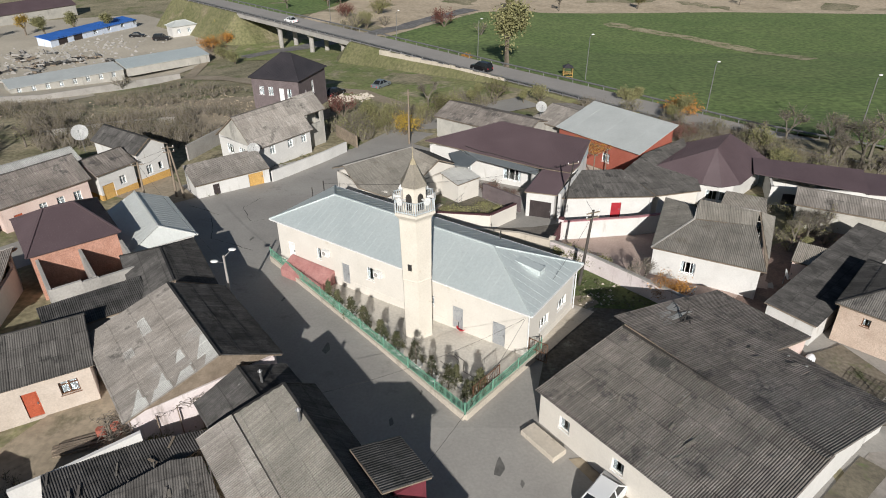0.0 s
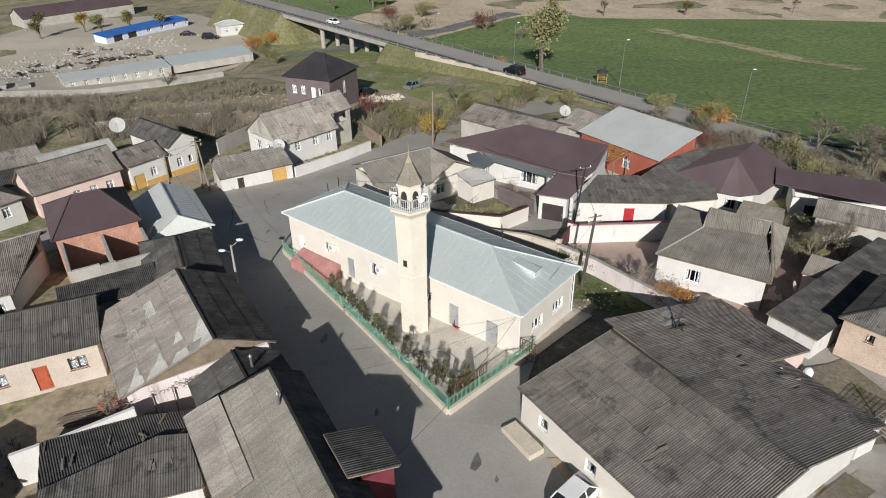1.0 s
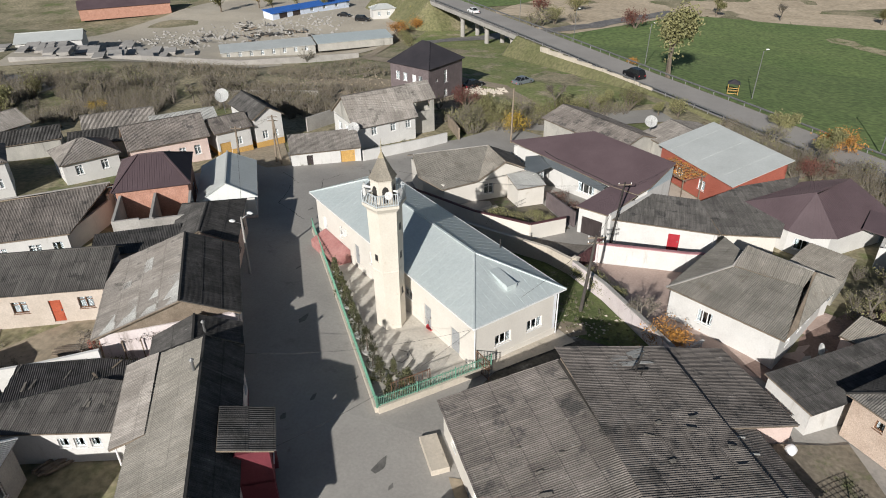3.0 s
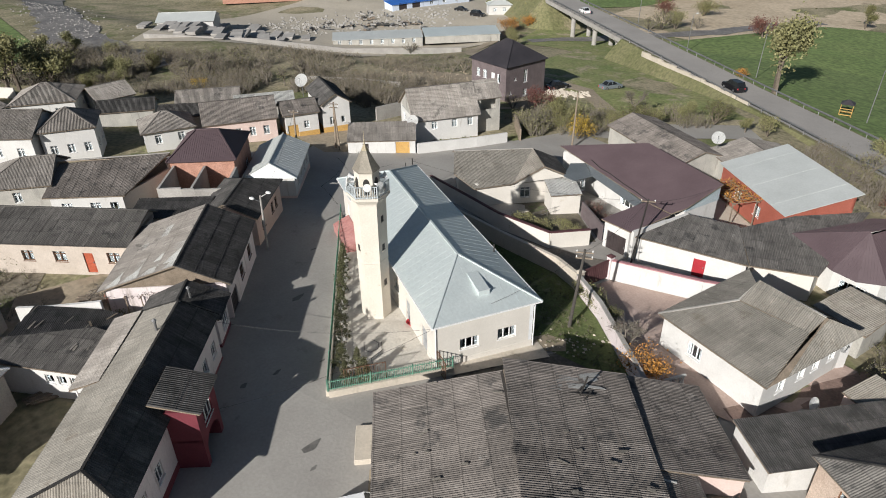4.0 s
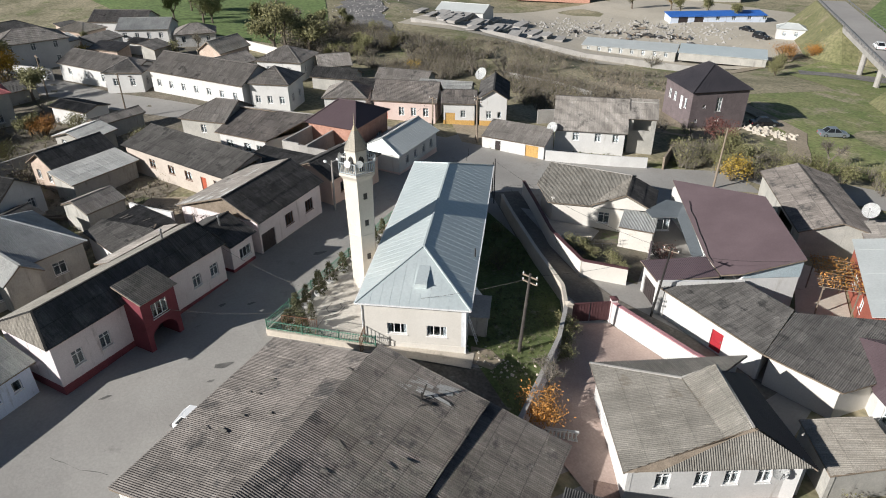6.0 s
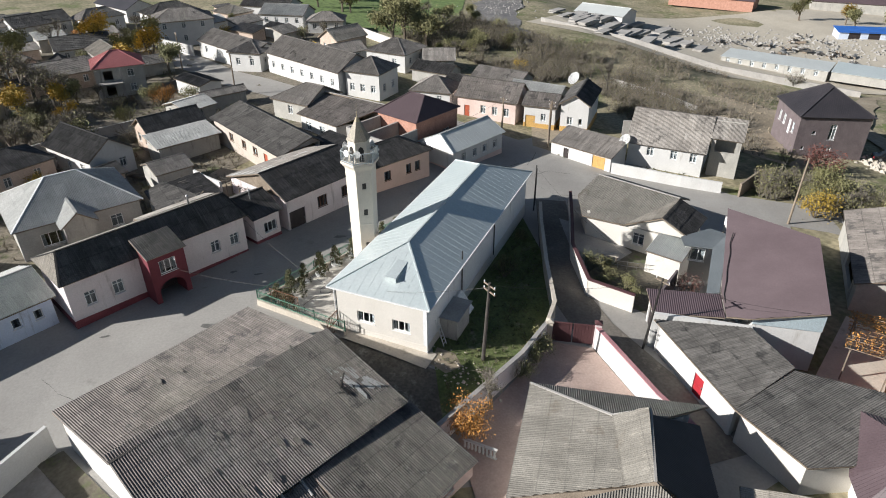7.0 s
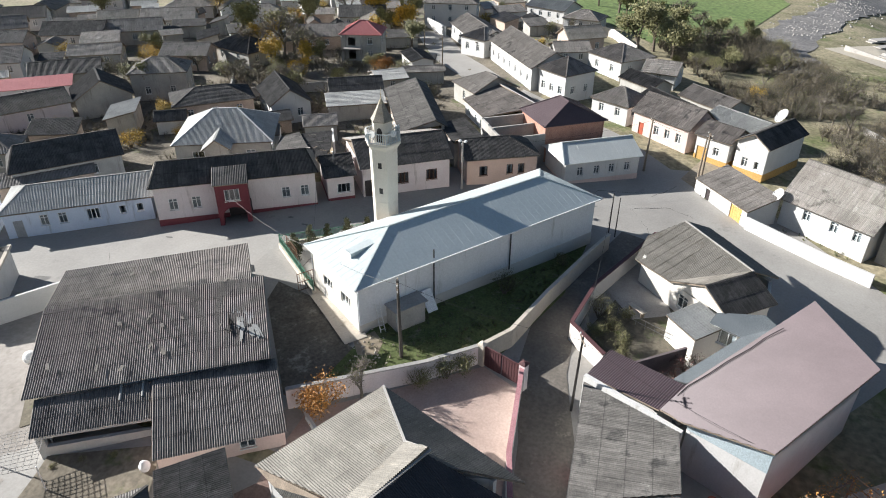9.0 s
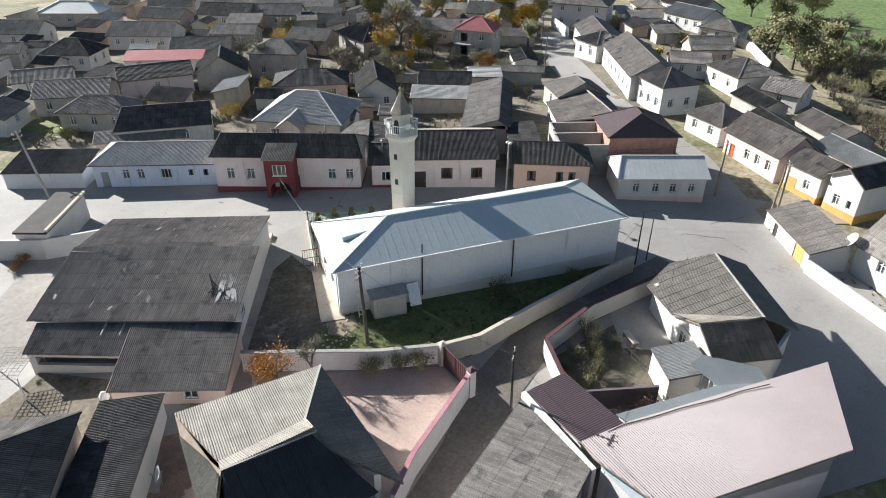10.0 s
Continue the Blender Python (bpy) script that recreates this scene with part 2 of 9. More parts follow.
EARTH = mat("dark_damp_earth", (0.10, 0.088, 0.066), (0.17, 0.15, 0.11), 0.4, 0.97, 0.4, fine=4, fine_amount=0.25, spots=(0.085, 0.11, 0.04), spot_scale=0.5, spot_cut=0.56)
MUD = mat("damp_mud_with_dry_tracks", (0.085, 0.075, 0.06), (0.15, 0.133, 0.108), 0.5, 0.95, 0.4, fine=4, fine_amount=0.25, spots=(0.25, 0.235, 0.205), spot_scale=0.5, spot_cut=0.56)
ALLEY = mat("trodden_alley_dirt", (0.13, 0.115, 0.098), (0.19, 0.17, 0.145), 0.3, 0.95, 0.3, fine=4, fine_amount=0.18, spots=(0.23, 0.205, 0.17), spot_scale=0.5, spot_cut=0.57)
CRACK = mat("dark_crack_filler", (0.045, 0.042, 0.04), (0.07, 0.066, 0.06), 0.6, 0.9, 0.1)
YARD_EARTH = mat("trodden_village_earth", (0.12, 0.105, 0.08), (0.215, 0.185, 0.14), 0.25, 0.97, 0.4, fine=3, fine_amount=0.3, spots=(0.10, 0.115, 0.045), spot_scale=0.3, spot_cut=0.55)
DRY_GRASS = mat("dry_grass_strip", (0.26, 0.23, 0.13), (0.40, 0.35, 0.23), 0.3, 0.98, 0.4, fine=2, fine_amount=0.3, spots=(0.13, 0.16, 0.055), spot_scale=0.35, spot_cut=0.5)
SLATE_MID = mat("greyed_slate", (0.105, 0.098, 0.09), (0.175, 0.163, 0.15), 0.6, 0.8, 0.35, vary=0.18, island=0.18, spots=(0.065, 0.062, 0.058), spot_scale=0.6, spot_cut=0.55, run=0.32, flecks=(0.27, 0.26, 0.24))
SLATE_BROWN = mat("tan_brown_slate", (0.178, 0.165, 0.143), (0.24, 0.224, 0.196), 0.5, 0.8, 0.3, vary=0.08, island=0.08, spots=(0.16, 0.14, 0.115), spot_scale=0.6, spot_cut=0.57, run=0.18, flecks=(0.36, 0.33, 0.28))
DUSTY_PINK = mat("dusty_pink_coping", (0.36, 0.17, 0.185), (0.44, 0.23, 0.24), 0.6, 0.8, 0.1)
YARD_SLAB = mat("grey_yard_slab", (0.27, 0.245, 0.22), (0.35, 0.32, 0.29), 0.25, 0.95, 0.15, fine=3, fine_amount=0.12, spots=(0.23, 0.21, 0.18), spot_scale=0.4, spot_cut=0.57)
CURTAIN = mat("net_curtain", (0.36, 0.37, 0.38), (0.46, 0.47, 0.48), 2.0, 0.9, 0.0, vary=0.25)
TAR = mat("tar_stain", (0.10, 0.096, 0.09), (0.17, 0.162, 0.15), 0.8, 0.6, 0.2, fine=5, fine_amount=0.15)
DUST = mat("pale_yard_dust", (0.38, 0.34, 0.275), (0.46, 0.415, 0.34), 0.08, 0.97, 0.2, fine=2, fine_amount=0.1)
SAND = mat("sandy_bank", (0.40, 0.325, 0.23), (0.52, 0.43, 0.315), 0.08, 0.97, 0.3, fine=0.8, fine_amount=0.2, spots=(0.25, 0.20, 0.14), spot_scale=0.1, spot_cut=0.58)
RIVER = mat("wet_river_gravel", (0.13, 0.125, 0.125), (0.24, 0.225, 0.21), 0.2, 0.7, 0.3, fine=1.5, fine_amount=0.3)
WOOD = mat("grey_timber", (0.17, 0.135, 0.10), (0.26, 0.21, 0.16), 1.2, 0.9, 0.2, vary=0.2)
WOOD_DARK = mat("tarred_pole_timber", (0.05, 0.045, 0.04), (0.085, 0.075, 0.066), 1.2, 0.9, 0.2)
BARK = mat("bark", (0.10, 0.08, 0.06), (0.17, 0.14, 0.11), 2.0, 0.95, 0.3)
TWIG = mat("bare_twigs", (0.12, 0.105, 0.085), (0.20, 0.175, 0.145), 0.4, 0.95, 0.0, island=0.3)
LEAF_GREEN = mat("dull_green_leaves", (0.08, 0.10, 0.028), (0.15, 0.16, 0.055), 0.4, 0.7, 0.0, island=0.35)
LEAF_BROWN = mat("withered_leaves", (0.105, 0.09, 0.05), (0.19, 0.155, 0.085), 0.2, 0.8, 0.0, island=0.35, spots=(0.10, 0.115, 0.045), spot_scale=0.12, spot_cut=0.52)
LEAF_OLIVE = mat("olive_autumn_leaves", (0.135, 0.135, 0.055), (0.235, 0.22, 0.098), 0.4, 0.7, 0.0, island=0.35)
LEAF_YELLOW = mat("yellow_autumn_leaves", (0.32, 0.22, 0.03), (0.45, 0.30, 0.04), 0.5, 0.7, 0.0, island=0.3)
LEAF_ORANGE = mat("orange_autumn_leaves", (0.30, 0.14, 0.03), (0.44, 0.21, 0.04), 0.5, 0.7, 0.0, island=0.3)
LEAF_RED = mat("red_autumn_leaves", (0.10, 0.035, 0.03), (0.17, 0.06, 0.042), 0.5, 0.7, 0.0, island=0.3)
CYPRESS = mat("young_pine_needles", (0.06, 0.07, 0.03), (0.12, 0.115, 0.055), 1.0, 0.8, 0.0, island=0.35)
FENCE_GREEN = mat("green_enamel", (0.11, 0.25, 0.18), (0.15, 0.31, 0.225), 1.0, 0.5, 0.05)
STEEL = mat("dull_steel", (0.20, 0.20, 0.20), (0.30, 0.30, 0.30), 1.5, 0.5, 0.1, metal=0.6)
IRON = mat("dark_iron", (0.035, 0.033, 0.032), (0.06, 0.055, 0.05), 1.5, 0.6, 0.1, metal=0.3)
DOOR_GREY = mat("grey_metal_door", (0.27, 0.28, 0.29), (0.33, 0.34, 0.35), 0.8, 0.5, 0.05)
DOOR_RED = mat("red_metal_door", (0.32, 0.02, 0.03), (0.39, 0.03, 0.04), 0.8, 0.5, 0.05)
DOOR_RUST = mat("rust_red_door", (0.34, 0.07, 0.03), (0.42, 0.10, 0.05), 0.8, 0.6, 0.05)
GATE_DARK = mat("dark_sheet_gate", (0.032, 0.025, 0.025), (0.052, 0.04, 0.04), 0.8, 0.5, 0.1)
PVC = mat("white_window_frame", (0.72, 0.72, 0.71), (0.78, 0.78, 0.77), 0.8, 0.45, 0.0)
BROWNFRAME = mat("brown_window_frame", (0.12, 0.06, 0.035), (0.17, 0.09, 0.05), 1.0, 0.6, 0.0)
DISH = mat("white_enamel_dish", (0.66, 0.66, 0.65), (0.74, 0.74, 0.73), 0.8, 0.5, 0.0)
RUBBER = mat("tyre_rubber", (0.02, 0.02, 0.02), (0.03, 0.03, 0.03), 1.0, 0.85, 0.1)
CAR_WHITE = mat("white_car_paint", (0.72, 0.73, 0.74), (0.76, 0.77, 0.78), 0.5, 0.25, 0.0, fine_amount=0.01)
CAR_BLACK = mat("black_car_paint", (0.012, 0.012, 0.014), (0.018, 0.018, 0.02), 0.5, 0.2, 0.0)
CAR_SILVER = mat("silver_car_paint", (0.22, 0.25, 0.28), (0.26, 0.29, 0.32), 0.5, 0.3, 0.0, metal=0.4)
GOLD = mat("mossy_gilt_spire", (0.33, 0.28, 0.19), (0.42, 0.36, 0.25), 1.5, 0.7, 0.2, spots=(0.25, 0.22, 0.12), spot_scale=1.2, spot_cut=0.52)
SPIRE = mat("weathered_spire_sheet", (0.20, 0.18, 0.15), (0.30, 0.27, 0.22), 1.2, 0.65, 0.2, metal=0.2, spots=(0.30, 0.25, 0.12), spot_scale=1.0, spot_cut=0.6)
RAIL_BLUE = mat("pale_blue_grey_enamel", (0.40, 0.44, 0.46), (0.50, 0.54, 0.56), 1.5, 0.55, 0.05)
SIGN_RED = mat("red_paint", (0.5, 0.03, 0.04), (0.56, 0.05, 0.06), 1.0, 0.6, 0.0)

GLASS = bpy.data.materials.new("window_glass")
GLASS.use_nodes = True
gp = GLASS.node_tree.nodes["Principled BSDF"]
gp.inputs["Base Color"].default_value = (0.55, 0.6, 0.62, 1)
gp.inputs["Transmission Weight"].default_value, gp.inputs["Roughness"].default_value, gp.inputs["IOR"].default_value = 1.0, 0.06, 1.5


# ---- helpers for building ----
def ground_height(x, y):
    ys = (-60, 8, 18, 32, 42, 64, 78, 105, 124, 144, 180, 250, 400)
    zs = (0.6, 0.2, 0.3, 0.9, 0.8, -0.4, -1.1, -1.8, -2.7, -4.6, -8.2, -10, -10)

    def smooth(a):
        a = min(max(a, 0), 1)
        return a * a * (3 - 2 * a)
    valley = 4 * smooth((-x - 35) / 40) * smooth((y - 106) / 26) * smooth((195 - y) / 45)
    dip = 0.8 * min(max((x - 24) / 6, 0), 1) * min(max((y - 24) / 6, 0), 1) * min(max((54 - y) / 6, 0), 1)
    return float(np.interp(y, ys, zs)) - dip - 3 * smooth((x - 10) / 40) * smooth((y - 85) / 30) - valley


def thing(name, label, category, m=None, group="", kind=""):
    ob = new(name)
    ob.empty_display_size = 0.3
    if m is not None:
        ob.matrix_world = m
    return tagged(ob, label, category, group, kind)


def part(name, bm, material, parent, label="", kind=""):
    """Links a bmesh as one mesh object under a thing or a part."""
    me = bpy.data.meshes.new(name)
    bmesh.ops.recalc_face_normals(bm, faces=bm.faces)
    bm.to_mesh(me)
    bm.free()
    me.materials.append(material)
    ob = new(name, me)
    ob.parent = parent
    return tagged(ob, label, kind=kind)


def piece(name, me, parent, m):
    ob = new(name, me)
    ob.parent = parent
    ob.matrix_local = m
    return ob


def box(bm, x0, y0, z0, x1, y1, z1, m=None):
    vs = [bm.verts.new((x, y, z)) for z in (z0, z1) for x, y in ((x0, y0), (x1, y0), (x1, y1), (x0, y1))]
    for f in ((0, 3, 2, 1), (4, 5, 6, 7), (0, 1, 5, 4), (1, 2, 6, 5), (2, 3, 7, 6), (3, 0, 4, 7)):
        bm.faces.new([vs[i] for i in f])
    if m is not None:
        bmesh.ops.transform(bm, matrix=m, verts=vs)
    return vs


def beam(bm, a, b, w, h=None):
    """A square bar from a to b."""
    a, b = Vector(a), Vector(b)
    d = b - a
    q = d.to_track_quat("Z", "Y").to_matrix().to_4x4()
    h = h or w
    box(bm, -w / 2, -h / 2, 0, w / 2, h / 2, d.length, Matrix.Translation(a) @ q)


def tube(bm, a, b, r0, r1, sides=8):
    a, b = Vector(a), Vector(b)
    d = b - a
    m = Matrix.Translation(a) @ d.to_track_quat("Z", "Y").to_matrix().to_4x4()
    rings = []
    for z, r in ((0, r0), (d.length, r1)):
        rings.append([bm.verts.new(m @ Vector((r * math.cos(2 * math.pi * i / sides), r * math.sin(2 * math.pi * i / sides), z))) for i in range(sides)])
    for i in range(sides):
        j = (i + 1) % sides
        bm.faces.new((rings[0][i], rings[0][j], rings[1][j], rings[1][i]))
    bm.faces.new(rings[0][::-1])
    bm.faces.new(rings[1])


def strand(bm, line, r, sides=4):
    """One connected round bar along a line of places."""
    rings = []
    for i, p in enumerate(line):
        d = (Vector(line[min(i + 1, len(line) - 1)]) - Vector(line[max(i - 1, 0)])).normalized()
        u = d.orthogonal().normalized() if abs(d.z) > 0.95 else d.cross(Vector((0, 0, 1))).normalized()
        v = d.cross(u)
        rings.append([bm.verts.new(Vector(p) + (u * math.cos(a) + v * math.sin(a)) * r) for a in [2 * math.pi * k / sides for k in range(sides)]])
    for a, b in zip(rings, rings[1:]):
        for i in range(sides):
            j = (i + 1) % sides
            bm.faces.new((a[i], a[j], b[j], b[i]))
    bm.faces.new(rings[0][::-1])
    bm.faces.new(rings[-1])


def lathe(bm, profile, sides=8, turn=0.0, centre=(0, 0)):
    """Rings of (radius, z) joined into a solid."""
    rings = []
    for r, z in profile:
        rings.append([bm.verts.new((centre[0] + r * math.cos(turn + 2 * math.pi * i / sides), centre[1] + r * math.sin(turn + 2 * math.pi * i / sides), z)) for i in range(sides)])
    for a, b in zip(rings, rings[1:]):
        for i in range(sides):
            j = (i + 1) % sides
            bm.faces.new((a[i], a[j], b[j], b[i]))
    bm.faces.new(rings[0][::-1])
    bm.faces.new(rings[-1])


# -- roofs --
def slope_frame(pts):
    p = [Vector(q) for q in pts]
    u = (p[1] - p[0]).normalized()
    n = u.cross(p[2] - p[0]).normalized()
    if n.z < 0:
        p = [p[1], p[0]] + p[2:][::-1]
        u = -u
        n = -n
    v = n.cross(u)
    m = Matrix((u, v, n)).transposed().to_4x4()
    m.translation = p[0]
    flat = [((q - p[0]).dot(u), (q - p[0]).dot(v)) for q in p]
    return m, flat


def clip_to(bm, flat):
    """Cuts a flat bmesh to a convex outline."""
    cx, cy = sum(a for a, b in flat) / len(flat), sum(b for a, b in flat) / len(flat)
    for (ax, ay), (bx, by) in zip(flat, flat[1:] + flat[:1]):
        nx, ny = by - ay, ax - bx
        if (cx - ax) * nx + (cy - ay) * ny > 0:
            nx, ny = -nx, -ny
        bmesh.ops.bisect_plane(bm, geom=bm.verts[:] + bm.edges[:] + bm.faces[:], plane_co=(ax, ay, 0), plane_no=(nx, ny, 0), clear_outer=True)


SHEETS = {}


def wave(k, seg, amp):
    return -amp * math.cos(2 * math.pi * k / seg)


def lay_uv(bm, sx=1.0, sy=1.0):
    """Coordinates in metres along and up the slope."""
    layer = bm.loops.layers.uv.new("slope")
    for f in bm.faces:
        for lp in f.loops:
            lp[layer].uv = (lp.vert.co.x * sx, lp.vert.co.y * sy)


def sheet_mesh(material, waves=7):
    """One corrugated sheet of unit size, its lower end lifted over the next."""
    if material.name not in SHEETS:
        bm = bmesh.new()
        n = waves * 4
        lo, hi = [], []
        for i in range(n + 1):
            x = i / n
            w = wave(i, 4, 0.033)
            lo.append(bm.verts.new((x, -0.06, w + 0.046)))
            hi.append(bm.verts.new((x, 1.0, w + 0.026)))
        for i in range(n):
            bm.faces.new((lo[i], lo[i + 1], hi[i + 1], hi[i])).smooth = True
        lay_uv(bm, 1.02, 1.55)
        me = bpy.data.meshes.new("slate_sheet")
        bm.to_mesh(me)
        bm.free()
        me.materials.append(material)
        SHEETS[material.name] = me
    return SHEETS[material.name]


def slope(parent, pts, material, mode="sheets", name="roof_slope", seam=0.6, deck=WOOD, amp=0.034):
    """One roof slope over a convex outline whose first edge is the eave. mode: pieces, sheets (joined), seams (standing seam metal), tile (ribbed metal), plain."""
    m, flat = slope_frame(pts)
    bm = bmesh.new()
    top = [bm.verts.new(m @ Vector((a, b, -0.02))) for a, b in flat]
    low = [bm.verts.new(m @ Vector((a, b, -0.11))) for a, b in flat]
    bm.faces.new(top)
    bm.faces.new(low[::-1])
    for i in range(len(top)):
        j = (i + 1) % len(top)
        bm.faces.new((low[i], low[j], top[j], top[i]))
    metal = mode in ("seams", "tile", "plain")
    base = part(name, bm, material if metal else deck, parent)
    us, vs = [a for a, b in flat], [b for a, b in flat]
    u0, u1, v1 = min(us), max(us), max(vs)
    if mode == "pieces":
        nu, nv = max(1, round((u1 - u0) / 1.02)), max(1, round(v1 / 1.55))
        su, sv = (u1 - u0) / nu, v1 / nv
        me = sheet_mesh(material)
        for j in range(nv):
            for i in range(nu):
                k = Matrix.Translation((u0 + i * su + random.uniform(-0.01, 0.01), j * sv + random.uniform(-0.03, 0.01), random.uniform(0, 0.006)))
                piece("slate_sheet", me, base, m @ k @ pose(0, 0, 0, random.uniform(-0.1, 0.1), 0, random.uniform(-0.35, 0.35)) @ Matrix.Diagonal((su, sv, 1, 1)))
    elif mode == "sheets":
        bm = bmesh.new()
        nu, nv = max(1, math.ceil((u1 - u0) / 1.0)), max(1, math.ceil(v1 / 1.55))
        home = parent.matrix_world.translation
        seg = 4 if math.hypot(home.x - 5, home.y - 48) < 58 and material is not ROOF_PLUM else 2
        lap = 0.0 if material is ROOF_PLUM else 0.02
        n = (7 if seg > 2 else 6) * seg
        for j in range(nv):
            for i in range(nu):
                lift = random.uniform(0, 0.006) if material is not ROOF_PLUM else 0.0
                lo, hi = [], []
                for k in range(n + 1):
                    w = wave(k, seg, amp)
                    x = u0 + i * 1.0 + k / n
                    lo.append(bm.verts.new((x, j * 1.55 - 4 * lap, w + 0.026 + lap + lift)))
                    hi.append(bm.verts.new((x, (j + 1) * 1.55, w + 0.026 + lift)))
                for k in range(n):
                    bm.faces.new((lo[k], lo[k + 1], hi[k + 1], hi[k])).smooth = seg > 2
        clip_to(bm, flat)
        lay_uv(bm)
        bmesh.ops.transform(bm, matrix=m, verts=bm.verts)
        part("slate_cladding", bm, material, base, kind="stuff")
    elif mode in ("seams", "tile"):
        bm = bmesh.new()
        step = seam if mode == "seams" else 0.24
        h, w = (0.010, 0.019) if mode == "seams" else (0.022, 0.07)
        a = u0 + step / 2
        while a < u1:
            lo, hi = v1, 0
            for (ax, ay), (bx, by) in zip(flat, flat[1:] + flat[:1]):
                if (ax - a) * (bx - a) < 0:
                    y = ay + (by - ay) * (a - ax) / (bx - ax)
                    lo, hi = min(lo, y), max(hi, y)
            if hi - lo > 0.2:
                box(bm, a - w / 2, lo + 0.02, -0.02, a + w / 2, hi - 0.02, h - 0.02)
                if mode == "seams":
                    bmesh.ops.transform(bm, matrix=m, verts=bm.verts)
                    part("seam", bm, material, base)
                    bm = bmesh.new()
            a += step
        bmesh.ops.transform(bm, matrix=m, verts=bm.verts)
        if mode == "tile":
            part("ribbing", bm, material, base, kind="stuff")
        else:
            bm.free()
    return base


def ridge_cap(parent, pts, material, w=0.24):
    bm = bmesh.new()
    for a, b in zip(pts, pts[1:]):
        beam(bm, Vector(a) + Vector((0, 0, 0.03)), Vector(b) + Vector((0, 0, 0.03)), w, 0.1)
    return part("ridge_cap", bm, material, parent)


# -- windows and doors --
WINDOWS = {}


def lattice(xs, zs, depth):
    """A frame of bars: every second column and row between the given lines is solid."""
    bm = bmesh.new()
    grid = {(i, j, k): bm.verts.new((x, k * depth, z)) for i, x in enumerate(xs) for j, z in enumerate(zs) for k in (0, 1)}
    solid = lambda i, j: 0 <= i < len(xs) - 1 and 0 <= j < len(zs) - 1 and (i % 2 == 0 or j % 2 == 0)
    for i in range(len(xs) - 1):
        for j in range(len(zs) - 1):
            if not solid(i, j):
                continue
            for k in (0, 1):
                bm.faces.new([grid[a, b, k] for a, b in ((i, j), (i + 1, j), (i + 1, j + 1), (i, j + 1))])
            for (di, dj), (a, b) in (((-1, 0), ((i, j), (i, j + 1))), ((1, 0), ((i + 1, j), (i + 1, j + 1))), ((0, -1), ((i, j), (i + 1, j))), ((0, 1), ((i, j + 1), (i + 1, j + 1)))):
                if not solid(i + di, j + dj):
                    bm.faces.new((grid[a + (0,)], grid[b + (0,)], grid[b + (1,)], grid[a + (1,)]))
    return bm


def window_meshes(w, h, style, frame):
    key = (round(w, 2), round(h, 2), style, frame.name)
    if key not in WINDOWS:
        t = 0.07
        n = {"w1": 1, "w2": 2, "w3": 3}[style]
        xs, zs = [0, t], [0, t]
        for i in range(1, n):
            xs += [w * i / n - 0.035, w * i / n + 0.035]
        if n == 2:
            zs += [h * 0.7, h * 0.7 + 0.05]
        bm = lattice(xs + [w - t, w], zs + [h - t, h], 0.08)
        me = bpy.data.meshes.new("window")
        bmesh.ops.recalc_face_normals(bm, faces=bm.faces)
        bm.to_mesh(me)
        bm.free()
        me.materials.append(frame)
        bm = bmesh.new()
        box(bm, t, 0.035, t, w - t, 0.045, h - t)
        glass = len(bm.faces)
        spans = {1: ((0.0, 0.3), (0.7, 1.0)), 2: ((0.0, 0.46), (0.54, 1.0)), 3: ((0.0, 0.16), (0.84, 1.0))}[n]
        for a, b in spans:
            box(bm, t + (w - 2 * t) * a, 0.11, t, t + (w - 2 * t) * b, 0.12, h - t)
        for f in bm.faces[:][glass:]:
            f.material_index = 1
        pa = bpy.data.meshes.new("pane")
        bmesh.ops.recalc_face_normals(bm, faces=bm.faces)
        bm.to_mesh(pa)
        bm.free()
        pa.materials.append(GLASS)
        pa.materials.append(CURTAIN)
        bm = bmesh.new()
        box(bm, -0.06, -0.16, -0.05, w + 0.06, 0.0, -0.01)
        si = bpy.data.meshes.new("sill")
        bmesh.ops.recalc_face_normals(bm, faces=bm.faces)
        bm.to_mesh(si)
        bm.free()
        si.materials.append(frame)
        WINDOWS[key] = (me, pa, si)
    return WINDOWS[key]


def add_window(parent, m, w, h, style, frame):
    me, pa, si = window_meshes(w, h, style, frame)
    win = piece("window", me, parent, m)
    piece("sill", si, win, Matrix())
    pane = piece("pane", pa, win, Matrix())
    pane.visible_shadow = False
    return win


def add_door(parent, m, w, h, material, name="door"):
    bm = bmesh.new()
    box(bm, 0, 0, 0, w, 0.06, h, m)
    d = part(name, bm, material, parent)
    if w > 1.8:
        k = round(w / 0.4)
        raised = [("rib", i * w / k - 0.02, 0.05, i * w / k + 0.02, h - 0.05) for i in range(1, k)]
    else:
        raised = [("panel", 0.12, 0.15, w - 0.12, h * 0.45), ("panel", 0.12, h * 0.5, w - 0.12, h - 0.15)]
    for nm, xa, za, xb, zb in raised:
        bm = bmesh.new()
        box(bm, xa, -0.02, za, xb, 0, zb, m)
        part(nm, bm, material, d)
    bm = bmesh.new()
    box(bm, w - 0.2, -0.07, 1.0, w - 0.12, -0.02, 1.16)
    bmesh.ops.transform(bm, matrix=m, verts=bm.verts)
    part("handle", bm, STEEL, d)
    return d


